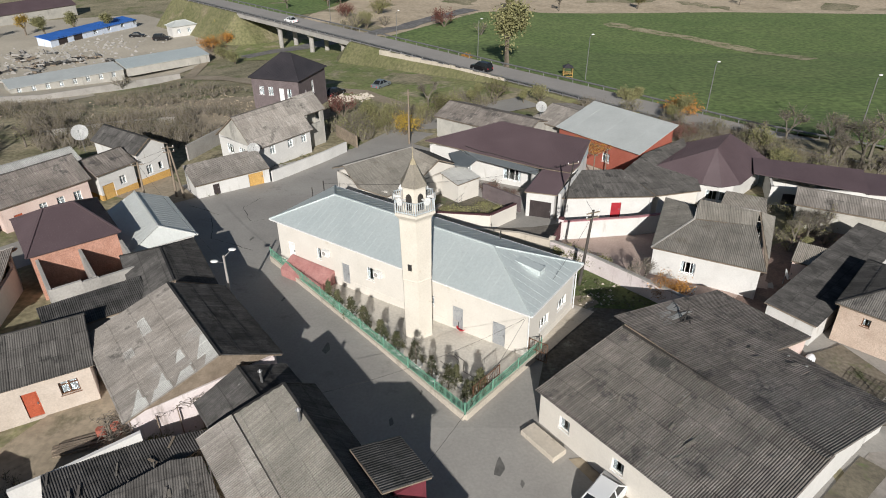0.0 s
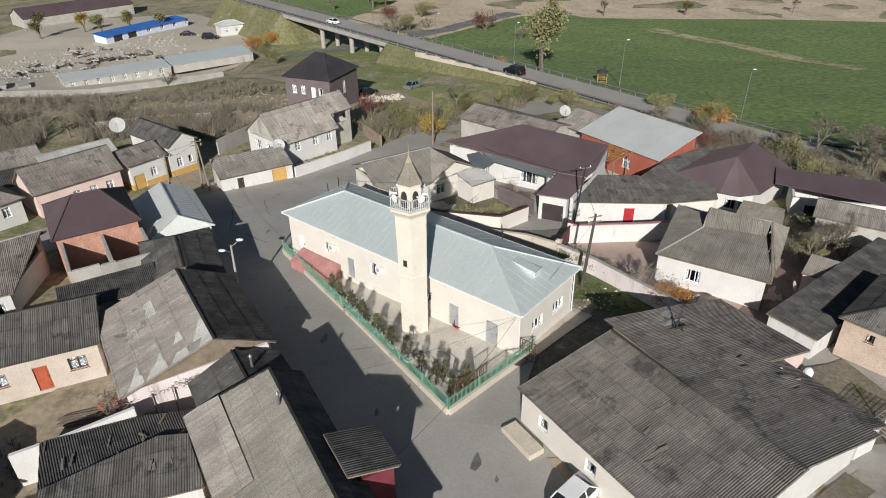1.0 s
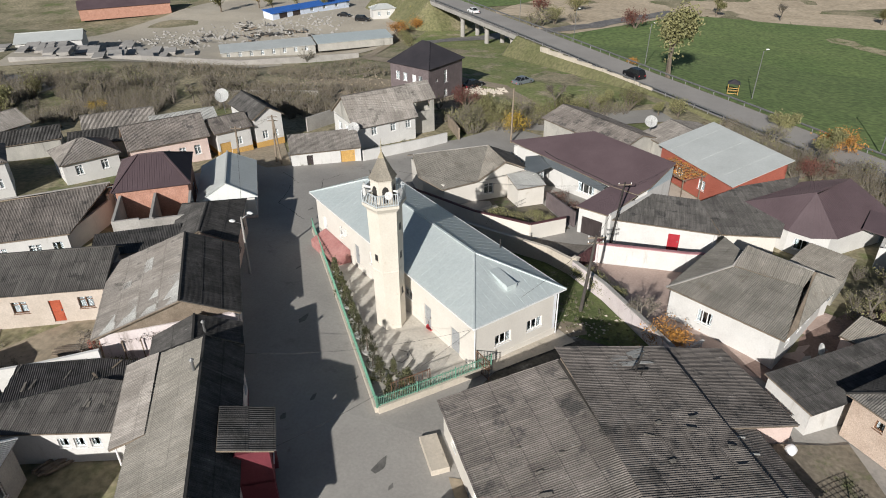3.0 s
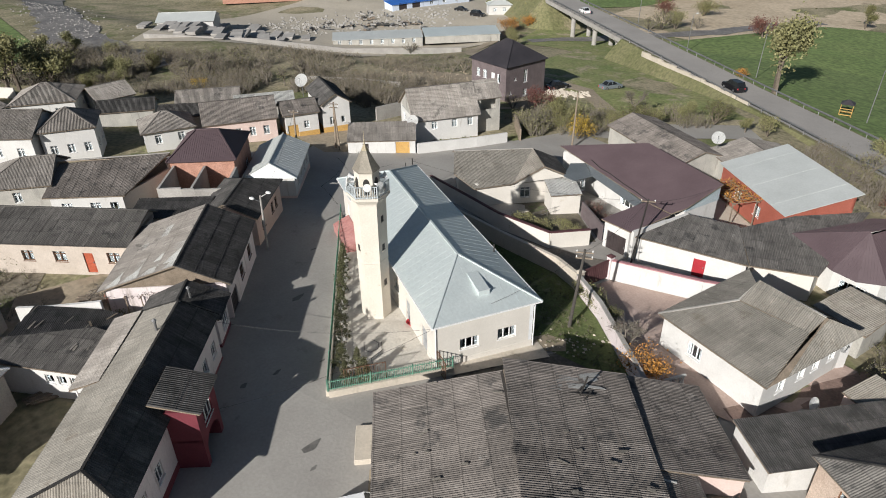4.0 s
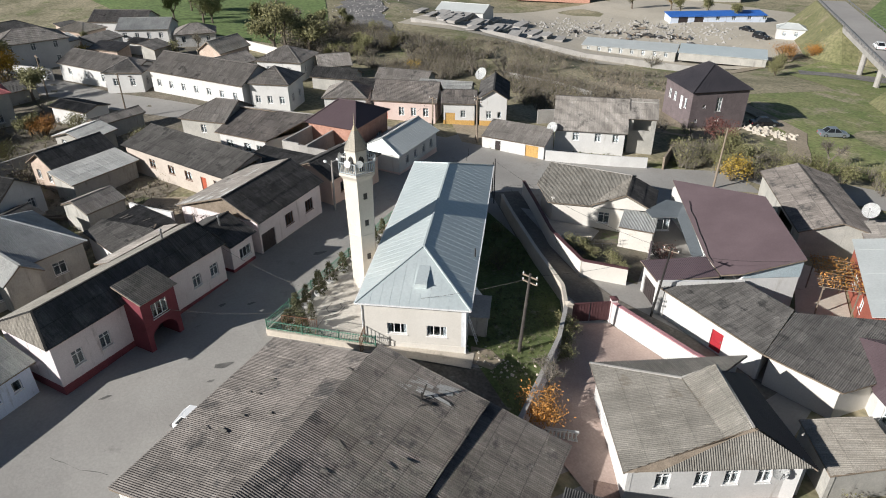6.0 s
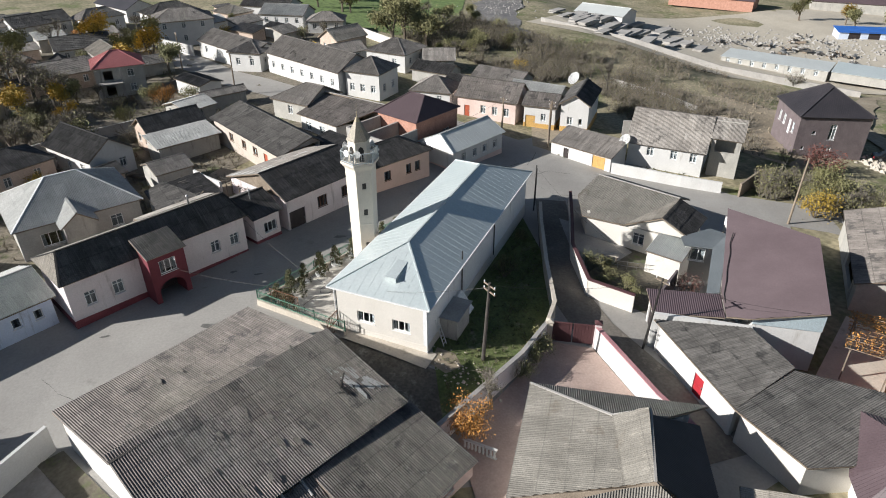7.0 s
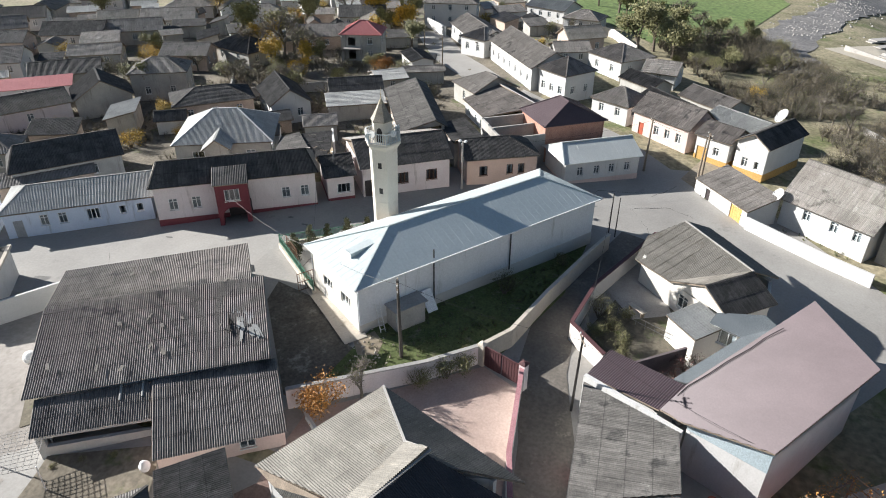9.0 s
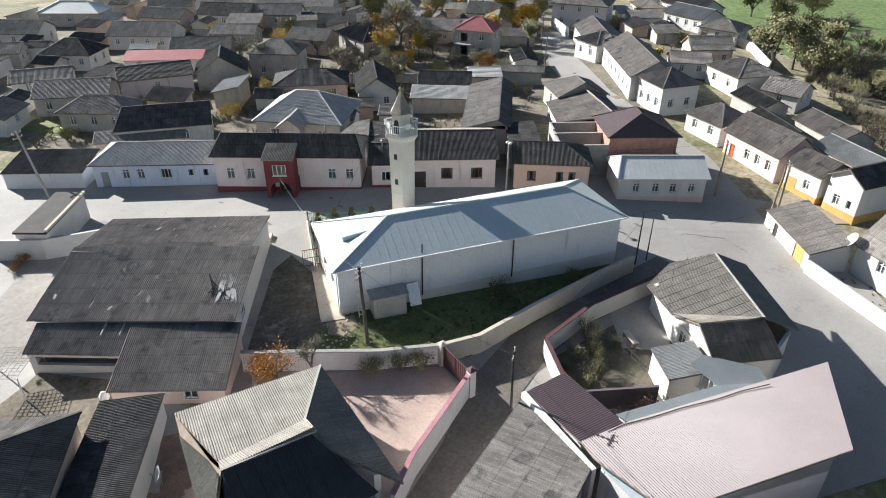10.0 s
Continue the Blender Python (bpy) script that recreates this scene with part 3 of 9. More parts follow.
def perforated(length, z0, top, th, holes, m, start=0.0):
    """One connected wall slab with rectangular holes (x0, x1, z0, z1) through it."""
    xs = sorted({round(v, 4) for h in holes for v in h[:2] if start < v < length} | {start, length})
    zs = sorted({round(v, 4) for h in holes for v in h[2:] if z0 < v < top} | {z0, top})
    open_ = lambda i, j: any(h[0] - 0.001 < (xs[i] + xs[i + 1]) / 2 < h[1] + 0.001 and h[2] - 0.001 < (zs[j] + zs[j + 1]) / 2 < h[3] + 0.001 for h in holes)
    solid = lambda i, j: 0 <= i < len(xs) - 1 and 0 <= j < len(zs) - 1 and not open_(i, j)
    bm = bmesh.new()
    grid = {}

    def at(i, j, k):
        if (i, j, k) not in grid:
            grid[i, j, k] = bm.verts.new(m @ Vector((xs[i], k * th, zs[j])))
        return grid[i, j, k]
    for i in range(len(xs) - 1):
        for j in range(len(zs) - 1):
            if not solid(i, j):
                continue
            for k in (0, 1):
                bm.faces.new([at(a, b, k) for a, b in ((i, j), (i + 1, j), (i + 1, j + 1), (i, j + 1))])
            for (di, dj), (a, b) in (((-1, 0), ((i, j), (i, j + 1))), ((1, 0), ((i + 1, j), (i + 1, j + 1))), ((0, -1), ((i, j), (i + 1, j))), ((0, 1), ((i, j + 1), (i + 1, j + 1)))):
                if not solid(i + di, j + dj):
                    bm.faces.new((at(*a, 0), at(*b, 0), at(*b, 1), at(*a, 1)))
    return bm


def walls(parent, L, W, h, material, openings=None, frame=PVC, band=None, th=0.3, z0=-0.5, heights=None, faces=None):
    """Four walls with openings cut through them. openings: side letter -> (centre, width, sill, height, kind)."""
    openings = openings or {}
    sides = {"f": ((0, 0), 0, L, 0), "r": ((L, 0), 90, W, th), "b": ((L, W), 180, L, 0), "l": ((0, W), -90, W, th)}
    for s, ((ox, oy), turn, length, inset) in sides.items():
        m = pose(ox, oy, 0, 0, 0, turn)
        face = (faces or {}).get(s, material)
        hh = (heights or {}).get(s, h)
        cols = {}
        for c, w, z, hgt, k in openings.get(s, ()):
            cols.setdefault((round(c, 2), round(w, 2)), []).append((z, hgt, k))
        holes = []
        for (c, w), ops in sorted(cols.items()):
            for oz, oh, k in sorted(ops):
                holes.append((c - w / 2, c + w / 2, oz, oz + oh))
                at = m @ pose(c - w / 2, 0.1, oz)
                if k in ("w1", "w2", "w3"):
                    add_window(parent, at, w, oh, k, frame)
                elif k != "hole":
                    add_door(parent, at, w, oh, DOORS[k], "gate" if w > 1.8 else "door")
        part("wall", perforated(length - inset, z0, hh, th, holes, m, inset), face, parent)
        if band:
            x = -0.025
            cuts = [(c - w / 2, c + w / 2) for (c, w), ops in sorted(cols.items()) if min(o[0] for o in ops) < band[1]]
            for a, b in cuts + [(length + 0.02, 0)]:
                if a > x + 0.02:
                    bm = bmesh.new()
                    box(bm, x, -0.025, z0, a, 0.0, band[1], m)
                    part("plinth", bm, band[0], parent)
                x = b


DOORS = {"grey": DOOR_GREY, "red": DOOR_RED, "rust": DOOR_RUST, "dark": GATE_DARK, "ochre": ORANGE, "white": PVC, "wood": WOOD}


def gable_wall(parent, a, b, apex, material, th=0.28):
    """A triangular wall from eave to ridge; apex may be a list of points."""
    a, b = Vector(a), Vector(b)
    tops = [Vector(q) for q in apex]
    d = (b - a).normalized()
    n = Vector((-d.y, d.x, 0)) * th
    bm = bmesh.new()
    ring = [a, b] + tops
    f0 = [bm.verts.new(q) for q in ring]
    f1 = [bm.verts.new(q + n) for q in ring]
    bm.faces.new(f0)
    bm.faces.new(f1[::-1])
    for i in range(len(ring)):
        j = (i + 1) % len(ring)
        bm.faces.new((f0[i], f1[i], f1[j], f0[j]))
    return part("gable", bm, material, parent)


HOUSE_SPOTS = []


def house(name, label, A, B, W, eave, ridge, roof="gable", wall=WHITE, cover=SLATE, mode="sheets", over=0.35, openings=None, frame=PVC, band=None, rf=0.5,
          gable=None, back=None, hip=None, cap=None, category="house", z0=None, group="", chimney=None, seam=0.6, cover_back=None, cover_hip=None):
    """A house from its front eave, seen from outside from A on the left to B on the right; W is its depth over the eaves, heights are absolute."""
    A, B = Vector((*A, 0)), Vector((*B, 0))
    d = (B - A).normalized()
    n = Vector((-d.y, d.x, 0))
    base = ground_height(*((A + B) / 2 + n * W / 2).xy) if z0 is None else z0
    L = (B - A).length
    m = Matrix((d, n, (0, 0, 1))).transposed().to_4x4()
    m.translation = Vector((A.x, A.y, base))
    t = thing(name, label, category, m @ pose(over, over, 0), group)
    HOUSE_SPOTS.append((*((A + B) / 2 + n * W / 2).xy, L / 2, W / 2))
    h, r = eave - base, ridge - base
    bk = (back - base) if back is not None else h
    o = over
    x0, x1, y0, y1 = -o, L - o, -o, W - o
    ry = y0 + W * rf
    wh = h - 0.12 + (r - h) * o / (W * rf) if roof not in ("flat",) else h - 0.1
    wb = bk - 0.12 + (r - bk) * o / (W * (1 - rf)) if roof != "flat" else h - 0.1
    hip = hip if hip is not None else W / 2
    if roof in ("gable", "hip", "hipl", "hipr"):
        hl = hip if roof in ("hip", "hipl") else 0
        hr = hip if roof in ("hip", "hipr") else 0
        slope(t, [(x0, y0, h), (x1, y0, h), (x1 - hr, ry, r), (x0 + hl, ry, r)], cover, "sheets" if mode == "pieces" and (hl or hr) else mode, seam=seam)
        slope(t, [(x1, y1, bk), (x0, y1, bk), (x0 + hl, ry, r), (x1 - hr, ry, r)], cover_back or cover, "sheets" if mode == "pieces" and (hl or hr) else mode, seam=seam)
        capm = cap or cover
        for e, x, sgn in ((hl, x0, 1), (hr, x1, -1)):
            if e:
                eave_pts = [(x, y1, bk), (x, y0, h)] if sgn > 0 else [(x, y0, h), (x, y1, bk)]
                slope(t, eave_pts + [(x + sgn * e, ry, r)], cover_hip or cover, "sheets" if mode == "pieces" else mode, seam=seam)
                ridge_cap(t, [(x, y0, h), (x + sgn * e, ry, r), (x, y1, bk)], capm, 0.16)
            else:
                xx = 0 if sgn > 0 else L - 2 * o
                pts = [(xx, W - 2 * o, wb), (xx, 0, wh)] if sgn > 0 else [(xx, 0, wh), (xx, W - 2 * o, wb)]
                gable_wall(t, *pts, [(xx, ry, r - 0.14)], gable or wall)
        ridge_cap(t, [(x0 + hl, ry, r), (x1 - hr, ry, r)], capm, 0.16)
    elif roof == "gabley":
        rx = (x0 + x1) / 2
        slope(t, [(x0, y1, h), (x0, y0, h), (rx, y0, r), (rx, y1, r)], cover, mode, seam=seam)
        slope(t, [(x1, y0, h), (x1, y1, h), (rx, y1, r), (rx, y0, r)], cover, mode, seam=seam)
        wh = wb = h - 0.12 + (r - h) * o / (L / 2)
        gable_wall(t, (0, 0, wh), (L - 2 * o, 0, wh), [(rx, 0, r - 0.14)], gable or wall)
        gable_wall(t, (L - 2 * o, W - 2 * o, wh), (0, W - 2 * o, wh), [(rx, W - 2 * o, r - 0.14)], gable or wall)
        ridge_cap(t, [(rx, y0, r), (rx, y1, r)], cap or cover, 0.26)
    elif roof == "shed":
        slope(t, [(x0, y0, h), (x1, y0, h), (x1, y1, r), (x0, y1, r)], cover, mode, seam=seam)
        wh = h - 0.12 + (r - h) * o / W
        wb = r - 0.12 - (r - h) * o / W
        for xx, pts in ((0, [(0, W - 2 * o, wh), (0, 0, wh)]), (1, [(L - 2 * o, 0, wh), (L - 2 * o, W - 2 * o, wh)])):
            gable_wall(t, *pts, [(0 if xx == 0 else L - 2 * o, W - 2 * o, wb)], gable or wall)
    elif roof == "flat":
        slope(t, [(x0, y0, h), (x1, y0, h), (x1, y1, r), (x0, y1, r)], cover, mode, seam=seam)
    heights = {"b": wb} if abs(wb - wh) > 0.02 else None
    walls(t, L - 2 * o, W - 2 * o, min(wh, wb) if heights else wh, wall, openings, frame, band, heights={"f": wh, "b": wb} if heights else None)
    if chimney:
        for cx, cy in chimney if isinstance(chimney, list) else [chimney]:
            zz = h + (r - h) * (1 - abs(cy - ry) / (W * 0.5))
            bm = bmesh.new()
            tube(bm, (cx, cy, zz - 0.3), (cx, cy, zz + 0.9), 0.09, 0.09, 8)
            tube(bm, (cx, cy, zz + 0.95), (cx, cy, zz + 1.1), 0.17, 0.03, 8)
            part("chimney", bm, STEEL, t)
    return t


def custom_roof(name, label, slopes, cover, mode, wall, corners, wall_top, category="house", z0=None, openings=(), caps=(), frame=PVC, band=None, amp=0.034):
    """A building whose roof is given slope by slope (absolute places); corners: its wall plan."""
    cx, cy = sum(c[0] for c in corners) / len(corners), sum(c[1] for c in corners) / len(corners)
    base = ground_height(cx, cy) if z0 is None else z0
    t = thing(name, label, category, pose(cx, cy, base))
    sh = Vector((cx, cy, base))
    for pts in slopes:
        slope(t, [tuple(Vector(q) - sh) for q in pts], cover, mode, amp=amp)
    for c in caps:
        ridge_cap(t, [tuple(Vector(q) - sh) for q in c], cover if mode != "sheets" else GREYCON, 0.15)
    for i, (a, b) in enumerate(zip(corners, corners[1:] + corners[:1])):
        a3, b3 = Vector((a[0] - cx, a[1] - cy, 0)), Vector((b[0] - cx, b[1] - cy, 0))
        d = (b3 - a3).normalized()
        m = Matrix((d, Vector((-d.y, d.x, 0)), Vector((0, 0, 1)))).transposed().to_4x4()
        m.translation = a3
        top = wall_top[i] if isinstance(wall_top, (list, tuple)) else wall_top
        wall_run(t, m, (b3 - a3).length, top - base, wall, [o[1:] for o in openings if o[0] == i], frame, band)
    return t


def wall_run(parent, m, length, h, material, ops=(), frame=PVC, band=None, th=0.28, z0=-0.6, name="wall"):
    holes = []
    for c, w, oz, oh, k in ops:
        holes.append((c - w / 2, c + w / 2, oz, oz + oh))
        at = m @ pose(c - w / 2, 0.1, oz)
        if k in ("w1", "w2", "w3"):
            add_window(parent, at, w, oh, k, frame)
        elif k != "hole":
            add_door(parent, at, w, oh, DOORS[k], "gate" if w > 1.8 else "door")
    part(name, perforated(length, z0, h, th, holes, m), material, parent)
    if band:
        bm = bmesh.new()
        box(bm, -0.02, -0.025, z0, length + 0.02, 0, band[1], m)
        part("plinth", bm, band[0], parent)


def yard_wall(label, pts, height, material, cap=None, th=0.25, name="yard_wall", tops=None):
    """A free-standing wall along a line of places, with a coping."""
    c = Vector((*pts[0], ground_height(*pts[0])))
    t = thing(name, label, "wall", Matrix.Translation(c))
    for i, (a, b) in enumerate(zip(pts, pts[1:])):
        za, zb = ground_height(*a), ground_height(*b)
        ta, tb = (tops[i], tops[i + 1]) if tops else (za + height, zb + height)
        d = Vector((b[0] - a[0], b[1] - a[1], 0)).normalized()
        n = Vector((-d.y, d.x, 0)) * th / 2
        for nm, lo, hi, k, mt in (("wall_panel", -0.6, 0, 1.0, material), ("coping", 0.003, 0.1, 1.35, cap)):
            if mt is None:
                continue
            bm = bmesh.new()
            vs = []
            for (p, zg, zt) in ((a, za, ta), (b, zb, tb)):
                for s in (-1, 1):
                    for z in ((zg + lo, zt) if nm == "wall_panel" else (zt + lo, zt + hi)):
                        vs.append(bm.verts.new(Vector((p[0], p[1], z)) + n * s * k - c))
            for f in ((0, 1, 3, 2), (4, 6, 7, 5), (0, 4, 5, 1), (2, 3, 7, 6), (1, 5, 7, 3), (0, 2, 6, 4)):
                bm.faces.new([vs[q] for q in f])
            part(nm, bm, mt, t)
    return t


# -- ground --
def patch(name, outline, material, lift, step=3.0, label="", category=""):
    """A sheet of ground over a convex outline, following the terrain."""
    xs, ys = [p[0] for p in outline], [p[1] for p in outline]
    bm = bmesh.new()
    nx, ny = max(2, math.ceil((max(xs) - min(xs)) / step) + 1), max(2, math.ceil((max(ys) - min(ys)) / step) + 1)
    bmesh.ops.create_grid(bm, x_segments=nx, y_segments=ny, size=0.5)
    for v in bm.verts:
        v.co.x = min(xs) + (v.co.x + 0.5) * (max(xs) - min(xs))
        v.co.y = min(ys) + (v.co.y + 0.5) * (max(ys) - min(ys))
    clip_to(bm, list(outline))
    for v in bm.verts:
        v.co.z = ground_height(v.co.x, v.co.y) + lift
    me = bpy.data.meshes.new(name)
    bm.to_mesh(me)
    bm.free()
    me.materials.append(material)
    return tagged(new(name, me), label, category or name, kind="structure")


def ribbon(name, pts, width, material, lift=0.05, heights=None, label="", step=4.0, edge=0.0):
    """A strip of road along a line of places."""
    bm = bmesh.new()
    line = []
    for i, (a, b) in enumerate(zip(pts, pts[1:])):
        k = max(1, int((Vector(b[:2]) - Vector(a[:2])).length / step))
        for j in range(k):
            line.append((i + j / k, Vector(a[:2]).lerp(Vector(b[:2]), j / k)))
    line.append((len(pts) - 1, Vector(pts[-1][:2])))
    prev = None
    for i, (s, p) in enumerate(line):
        q0, q1 = line[max(0, i - 1)][1], line[min(len(line) - 1, i + 1)][1]
        d = (q1 - q0).normalized()
        n = Vector((-d.y, d.x))
        row = []
        for k in (-1, -0.33, 0.33, 1):
            w = width / 2 * k * (1 + (edge * noise.noise(Vector((p.x * 0.3, p.y * 0.3, k)))))
            q = p + n * w
            z = float(np.interp(s, range(len(pts)), heights)) if heights else ground_height(q.x, q.y)
            row.append(bm.verts.new((q.x, q.y, z + lift)))
        if prev:
            for a in range(3):
                bm.faces.new((prev[a], prev[a + 1], row[a + 1], row[a]))
        prev = row
    bmesh.ops.recalc_face_normals(bm, faces=bm.faces)
    me = bpy.data.meshes.new(name)
    bm.to_mesh(me)
    bm.free()
    me.materials.append(material)
    return tagged(new(name, me), label, "road", kind="structure")


# ---- ground and roads ----
def build_ground():
    xs = sorted(set(list(range(-240, 241, 6)) + [-3000, -1500, -800, -500, -350, -290, 290, 350, 500, 800, 1500, 3000]))
    ys = sorted(set(list(range(-150, 331, 6)) + [-3000, -1500, -800, -400, -220, 380, 450, 600, 900, 1500, 3000]))
    bm = bmesh.new()
    rows = [[bm.verts.new((x, y, ground_height(x, y) + (0.25 * noise.noise(Vector((x * 0.06, y * 0.06, 0))) if y > 95 else 0))) for x in xs] for y in ys]
    for a, b in zip(rows, rows[1:]):
        for i in range(len(xs) - 1):
            f = bm.faces.new((a[i], a[i + 1], b[i + 1], b[i]))
            f.smooth = True
    me = bpy.data.meshes.new("ground")
    bm.to_mesh(me)
    bm.free()
    me.materials.append(GROUND)
    tagged(new("ground", me), "dry scrubby village ground with sparse autumn grass", "ground", kind="structure")


build_ground()
patch("street", [(16, -14), (42, 20), (26, 66), (-8, 92), (-37, 73), (-31, 52)], ASPHALT, 0.05, 3, "dusty worn asphalt of the village street", "street")
ribbon("street_west", [(-31, 67), (-42, 58.5), (-58, 38), (-75, 24), (-96, 12)], 6.5, ASPHALT, 0.06, label="dusty asphalt lane between houses")
ribbon("street_north", [(-18, 77), (-12, 85), (-6, 95), (2, 104), (14, 112)], 6.5, ASPHALT, 0.065, label="dusty asphalt lane towards the highway")
ribbon("street_south", [(8, 4), (20, -12), (30, -30)], 8.0, ASPHALT, 0.06, label="dusty asphalt street leaving the village")
patch("mosque_yard", [(-12.5, 60.6), (9.5, 46.2), (19.0, 45.2), (13, 52.3), (8, 57), (-2, 60.0)], GRASS, 0.12, 1.5, "overgrown grass yard behind the mosque", "grass")
patch("mosque_court", [(1.0, 32.9), (7.4, 40.4), (-14.8, 55.2), (-17.2, 54.4)], COURT, 0.16, 2, "pale concrete forecourt of the mosque", "courtyard")
patch("mosque_apron", [(6.6, 38.6), (12.1, 45.2), (10.5, 46.4), (4.9, 39.8)], CONCRETE, 0.18, 2, "concrete apron along the mosque wall", "pavement")
patch("paved_yard", [(10.2, 56.0), (19.4, 46), (27, 46), (32, 57), (22.5, 60.6), (11.6, 59)], PAVER, 0.10, 2, "pinkish paved courtyard of a house", "courtyard")
patch("outbuilding_yard", [(24.5, 47.0), (27.0, 44.9), (44.5, 60.0), (41.0, 63.0), (32.6, 57.6)], DECKING, 0.11, 3, "reddish trodden paving between house and outbuilding", "courtyard")
patch("shed_strip", [(7.4, 29.2), (8.6, 29.4), (14.0, 22.2), (12.9, 21.4)], DIRT, 0.1, 2, "sandy strip along the shed wall", "path")
patch("side_yard", [(15, 10.5), (28, 22), (31.5, 31), (26.8, 30), (14.6, 18.2)], YARD_SLAB, 0.1, 2, "pale paved yard beside the shed", "courtyard")
patch("shed_path", [(6.2, 35.6), (9.0, 36.2), (18.6, 43.6), (19.0, 45.2), (12.4, 46.2), (7.2, 39.4)], MUD, 0.09, 1.5, "dark damp earth path beside the mosque", "path")
ribbon("alley", [(-15.5, 65.4), (-9, 63.4), (-2, 61.0), (4, 60.0), (9.0, 60.3), (16, 62.2), (24, 63.2)], 3.6, ALLEY, 0.085, label="trodden dirt alley between yard walls", edge=0.25)
patch("kitchen_garden", [(28.4, 32.2), (34.0, 33.6), (31.0, 41.4), (25.4, 38.8)], YARD_EARTH, 0.24, 2, "weedy kitchen garden behind the shed", "garden")
patch("shed_grass", [(15.6, 19.0), (27.2, 28.4), (26.0, 29.6), (14.7, 20.4)], EARTH, 0.13, 2, "bare mossy earth strip beside the shed", "grass")
patch("bare_patch", [(9.6, 46.6), (11.4, 45.6), (12.8, 46.6), (12.2, 48.0), (10.6, 47.8)], DIRT, 0.135, 1.5, "trodden bare patch in the mosque yard", "path")
patch("garden_yard", [(-8, 66), (3.5, 62.4), (7.6, 65.6), (2.5, 72), (-5.5, 71)], EARTH, 0.09, 2, "bare earth garden in a walled yard", "garden")
patch("concrete_yard", [(17.4, 75.2), (20.4, 71.4), (23.6, 75.0), (14.8, 85.2), (8.6, 82.6)], CONCRETE, 0.1, 2, "pale concrete yard between two houses", "courtyard")
# Yard ground: dirt, junk and the houses' shade together set its dark colour.
patch("village_ground", [(-14, -92), (8, -34), (4, -6), (-10, 8), (-24, 24), (-40, 40), (-56, 46), (-100, 48), (-134, 30), (-128, -30), (-70, -96)], YARD_EARTH, 0.04, 6, "trodden earth between the village houses, darkened for dirt and shade", "ground")
patch("village_garden", [(-13, -23), (-2, -27), (3.6, -22), (2.4, -13.5), (-7, -13)], MEADOW, 0.1, 3, "overgrown green village garden", "garden")
patch("concrete_floor", [(-10.9, 64.6), (-7.4, 68.0), (-2.6, 69.4), (-0.6, 66.2), (-4.4, 63.4)], GREYCON, 0.115, 2, "grey concrete floor of a walled yard", "courtyard")
for tx, ty, tr in ((3.2, 28.7, 0.9), (4.6, 27.4, 0.6), (-1.9, 35.4, 0.5), (-3.9, 32.6, 0.7), (-9.5, 40.5, 0.8), (7.6, 24.4, 0.8), (-14.5, 47.8, 0.7), (-20.5, 60.0, 0.9), (12.4, 14.0, 1.2), (2.4, 20.5, 0.7), (-5.0, 30.0, 0.6)):
    patch("tar_stain", [(tx + tr * (0.55 + 0.35 * math.sin(2.3 * k + tx)) * math.cos(k * 0.785) * 0.7 - 0.2, ty + tr * (0.75 + 0.3 * math.cos(1.7 * k + ty)) * math.sin(k * 0.785)) for k in range(8)], TAR, 0.066, 2, "dark oil stain on the street asphalt", "stain")
patch("back_yard", [(-31, 27), (-24, 21), (-14, 30), (-19, 36), (-26, 36.5)], DIRT, 0.09, 2, "earth yard between low houses", "yard")
patch("house_yard", [(-41, 71.5), (-33, 69), (-30.5, 71), (-37, 79)], DIRT, 0.08, 2, "bare earth in front of the ochre houses", "yard")
patch("building_plot", [(-62, 102), (-36, 92), (-18, 103), (-26, 118), (-55, 114)], DIRT, 0.1, 4, "rough trampled building plot", "plot")
patch("meadow_strip", [(-20, 118), (-4, 108), (12, 118), (-14, 150), (-34, 158), (-36, 130)], MEADOW, 0.08, 4, "grazed green strip by the highway", "grass")
patch("factory_yard", [(-82, 122), (-62, 164), (-68, 200), (-106, 236), (-150, 220), (-150, 140), (-118, 96)], DUST, 0.12, 6, "pale dusty industrial yard", "yard")
patch("field", [(-14, 162), (-24, 182), (-8, 206), (10, 232), (45, 246), (100, 246), (170, 236), (235, 215), (200, 90), (62, 84)], FIELD, 0.38, 8, "green winter crop field", "field")
ribbon("dry_strip", [(52, 226), (60, 214), (70, 202), (80, 186), (92, 168)], 5.5, DRY_GRASS, 0.45, label="strip of dry grass across the field", edge=0.7)
patch("sand_bank", [(-50, 205), (-26, 192), (240, 205), (260, 330), (-10, 340), (-44, 262)], SAND, 0.05, 8, "bare sandy river bank", "bank")
patch("river_meadow", [(-135, 36), (-104, 60), (-112, 76), (-132, 82), (-172, 94), (-240, 80), (-210, 20)], FIELD, 0.1, 8, "green meadow by the river", "meadow")
ribbon("river", [(-92, 88), (-112, 87), (-134, 92), (-155, 101), (-185, 114), (-230, 134)], 12, RIVER, 0.15, label="stony river bed with shallow water", edge=0.5)
ribbon("stream", [(-52, 168), (-38, 180), (-24, 196), (-14, 208), (-4, 224), (8, 240)], 6.5, RIVER, 0.16, label="dark stony stream channel beside the field", edge=0.5)
patch("far_meadow", [(-84, 234), (-62, 222), (-46, 236), (-38, 262), (-60, 300), (-110, 290)], FIELD, 0.12, 8, "green meadow beyond the highway", "meadow")
patch("bridge_meadow", [(-36, 156), (-16, 150), (-22, 182), (-40, 190), (-58, 184), (-56, 166)], MEADOW, 0.1, 5, "rough grass below the bridge", "grass")
ribbon("track", [(-4, 104), (-16, 119), (-34, 124), (-60, 150), (-66, 190), (-60, 215)], 3.2, DIRT, 0.14, label="rutted dirt track", edge=0.5)

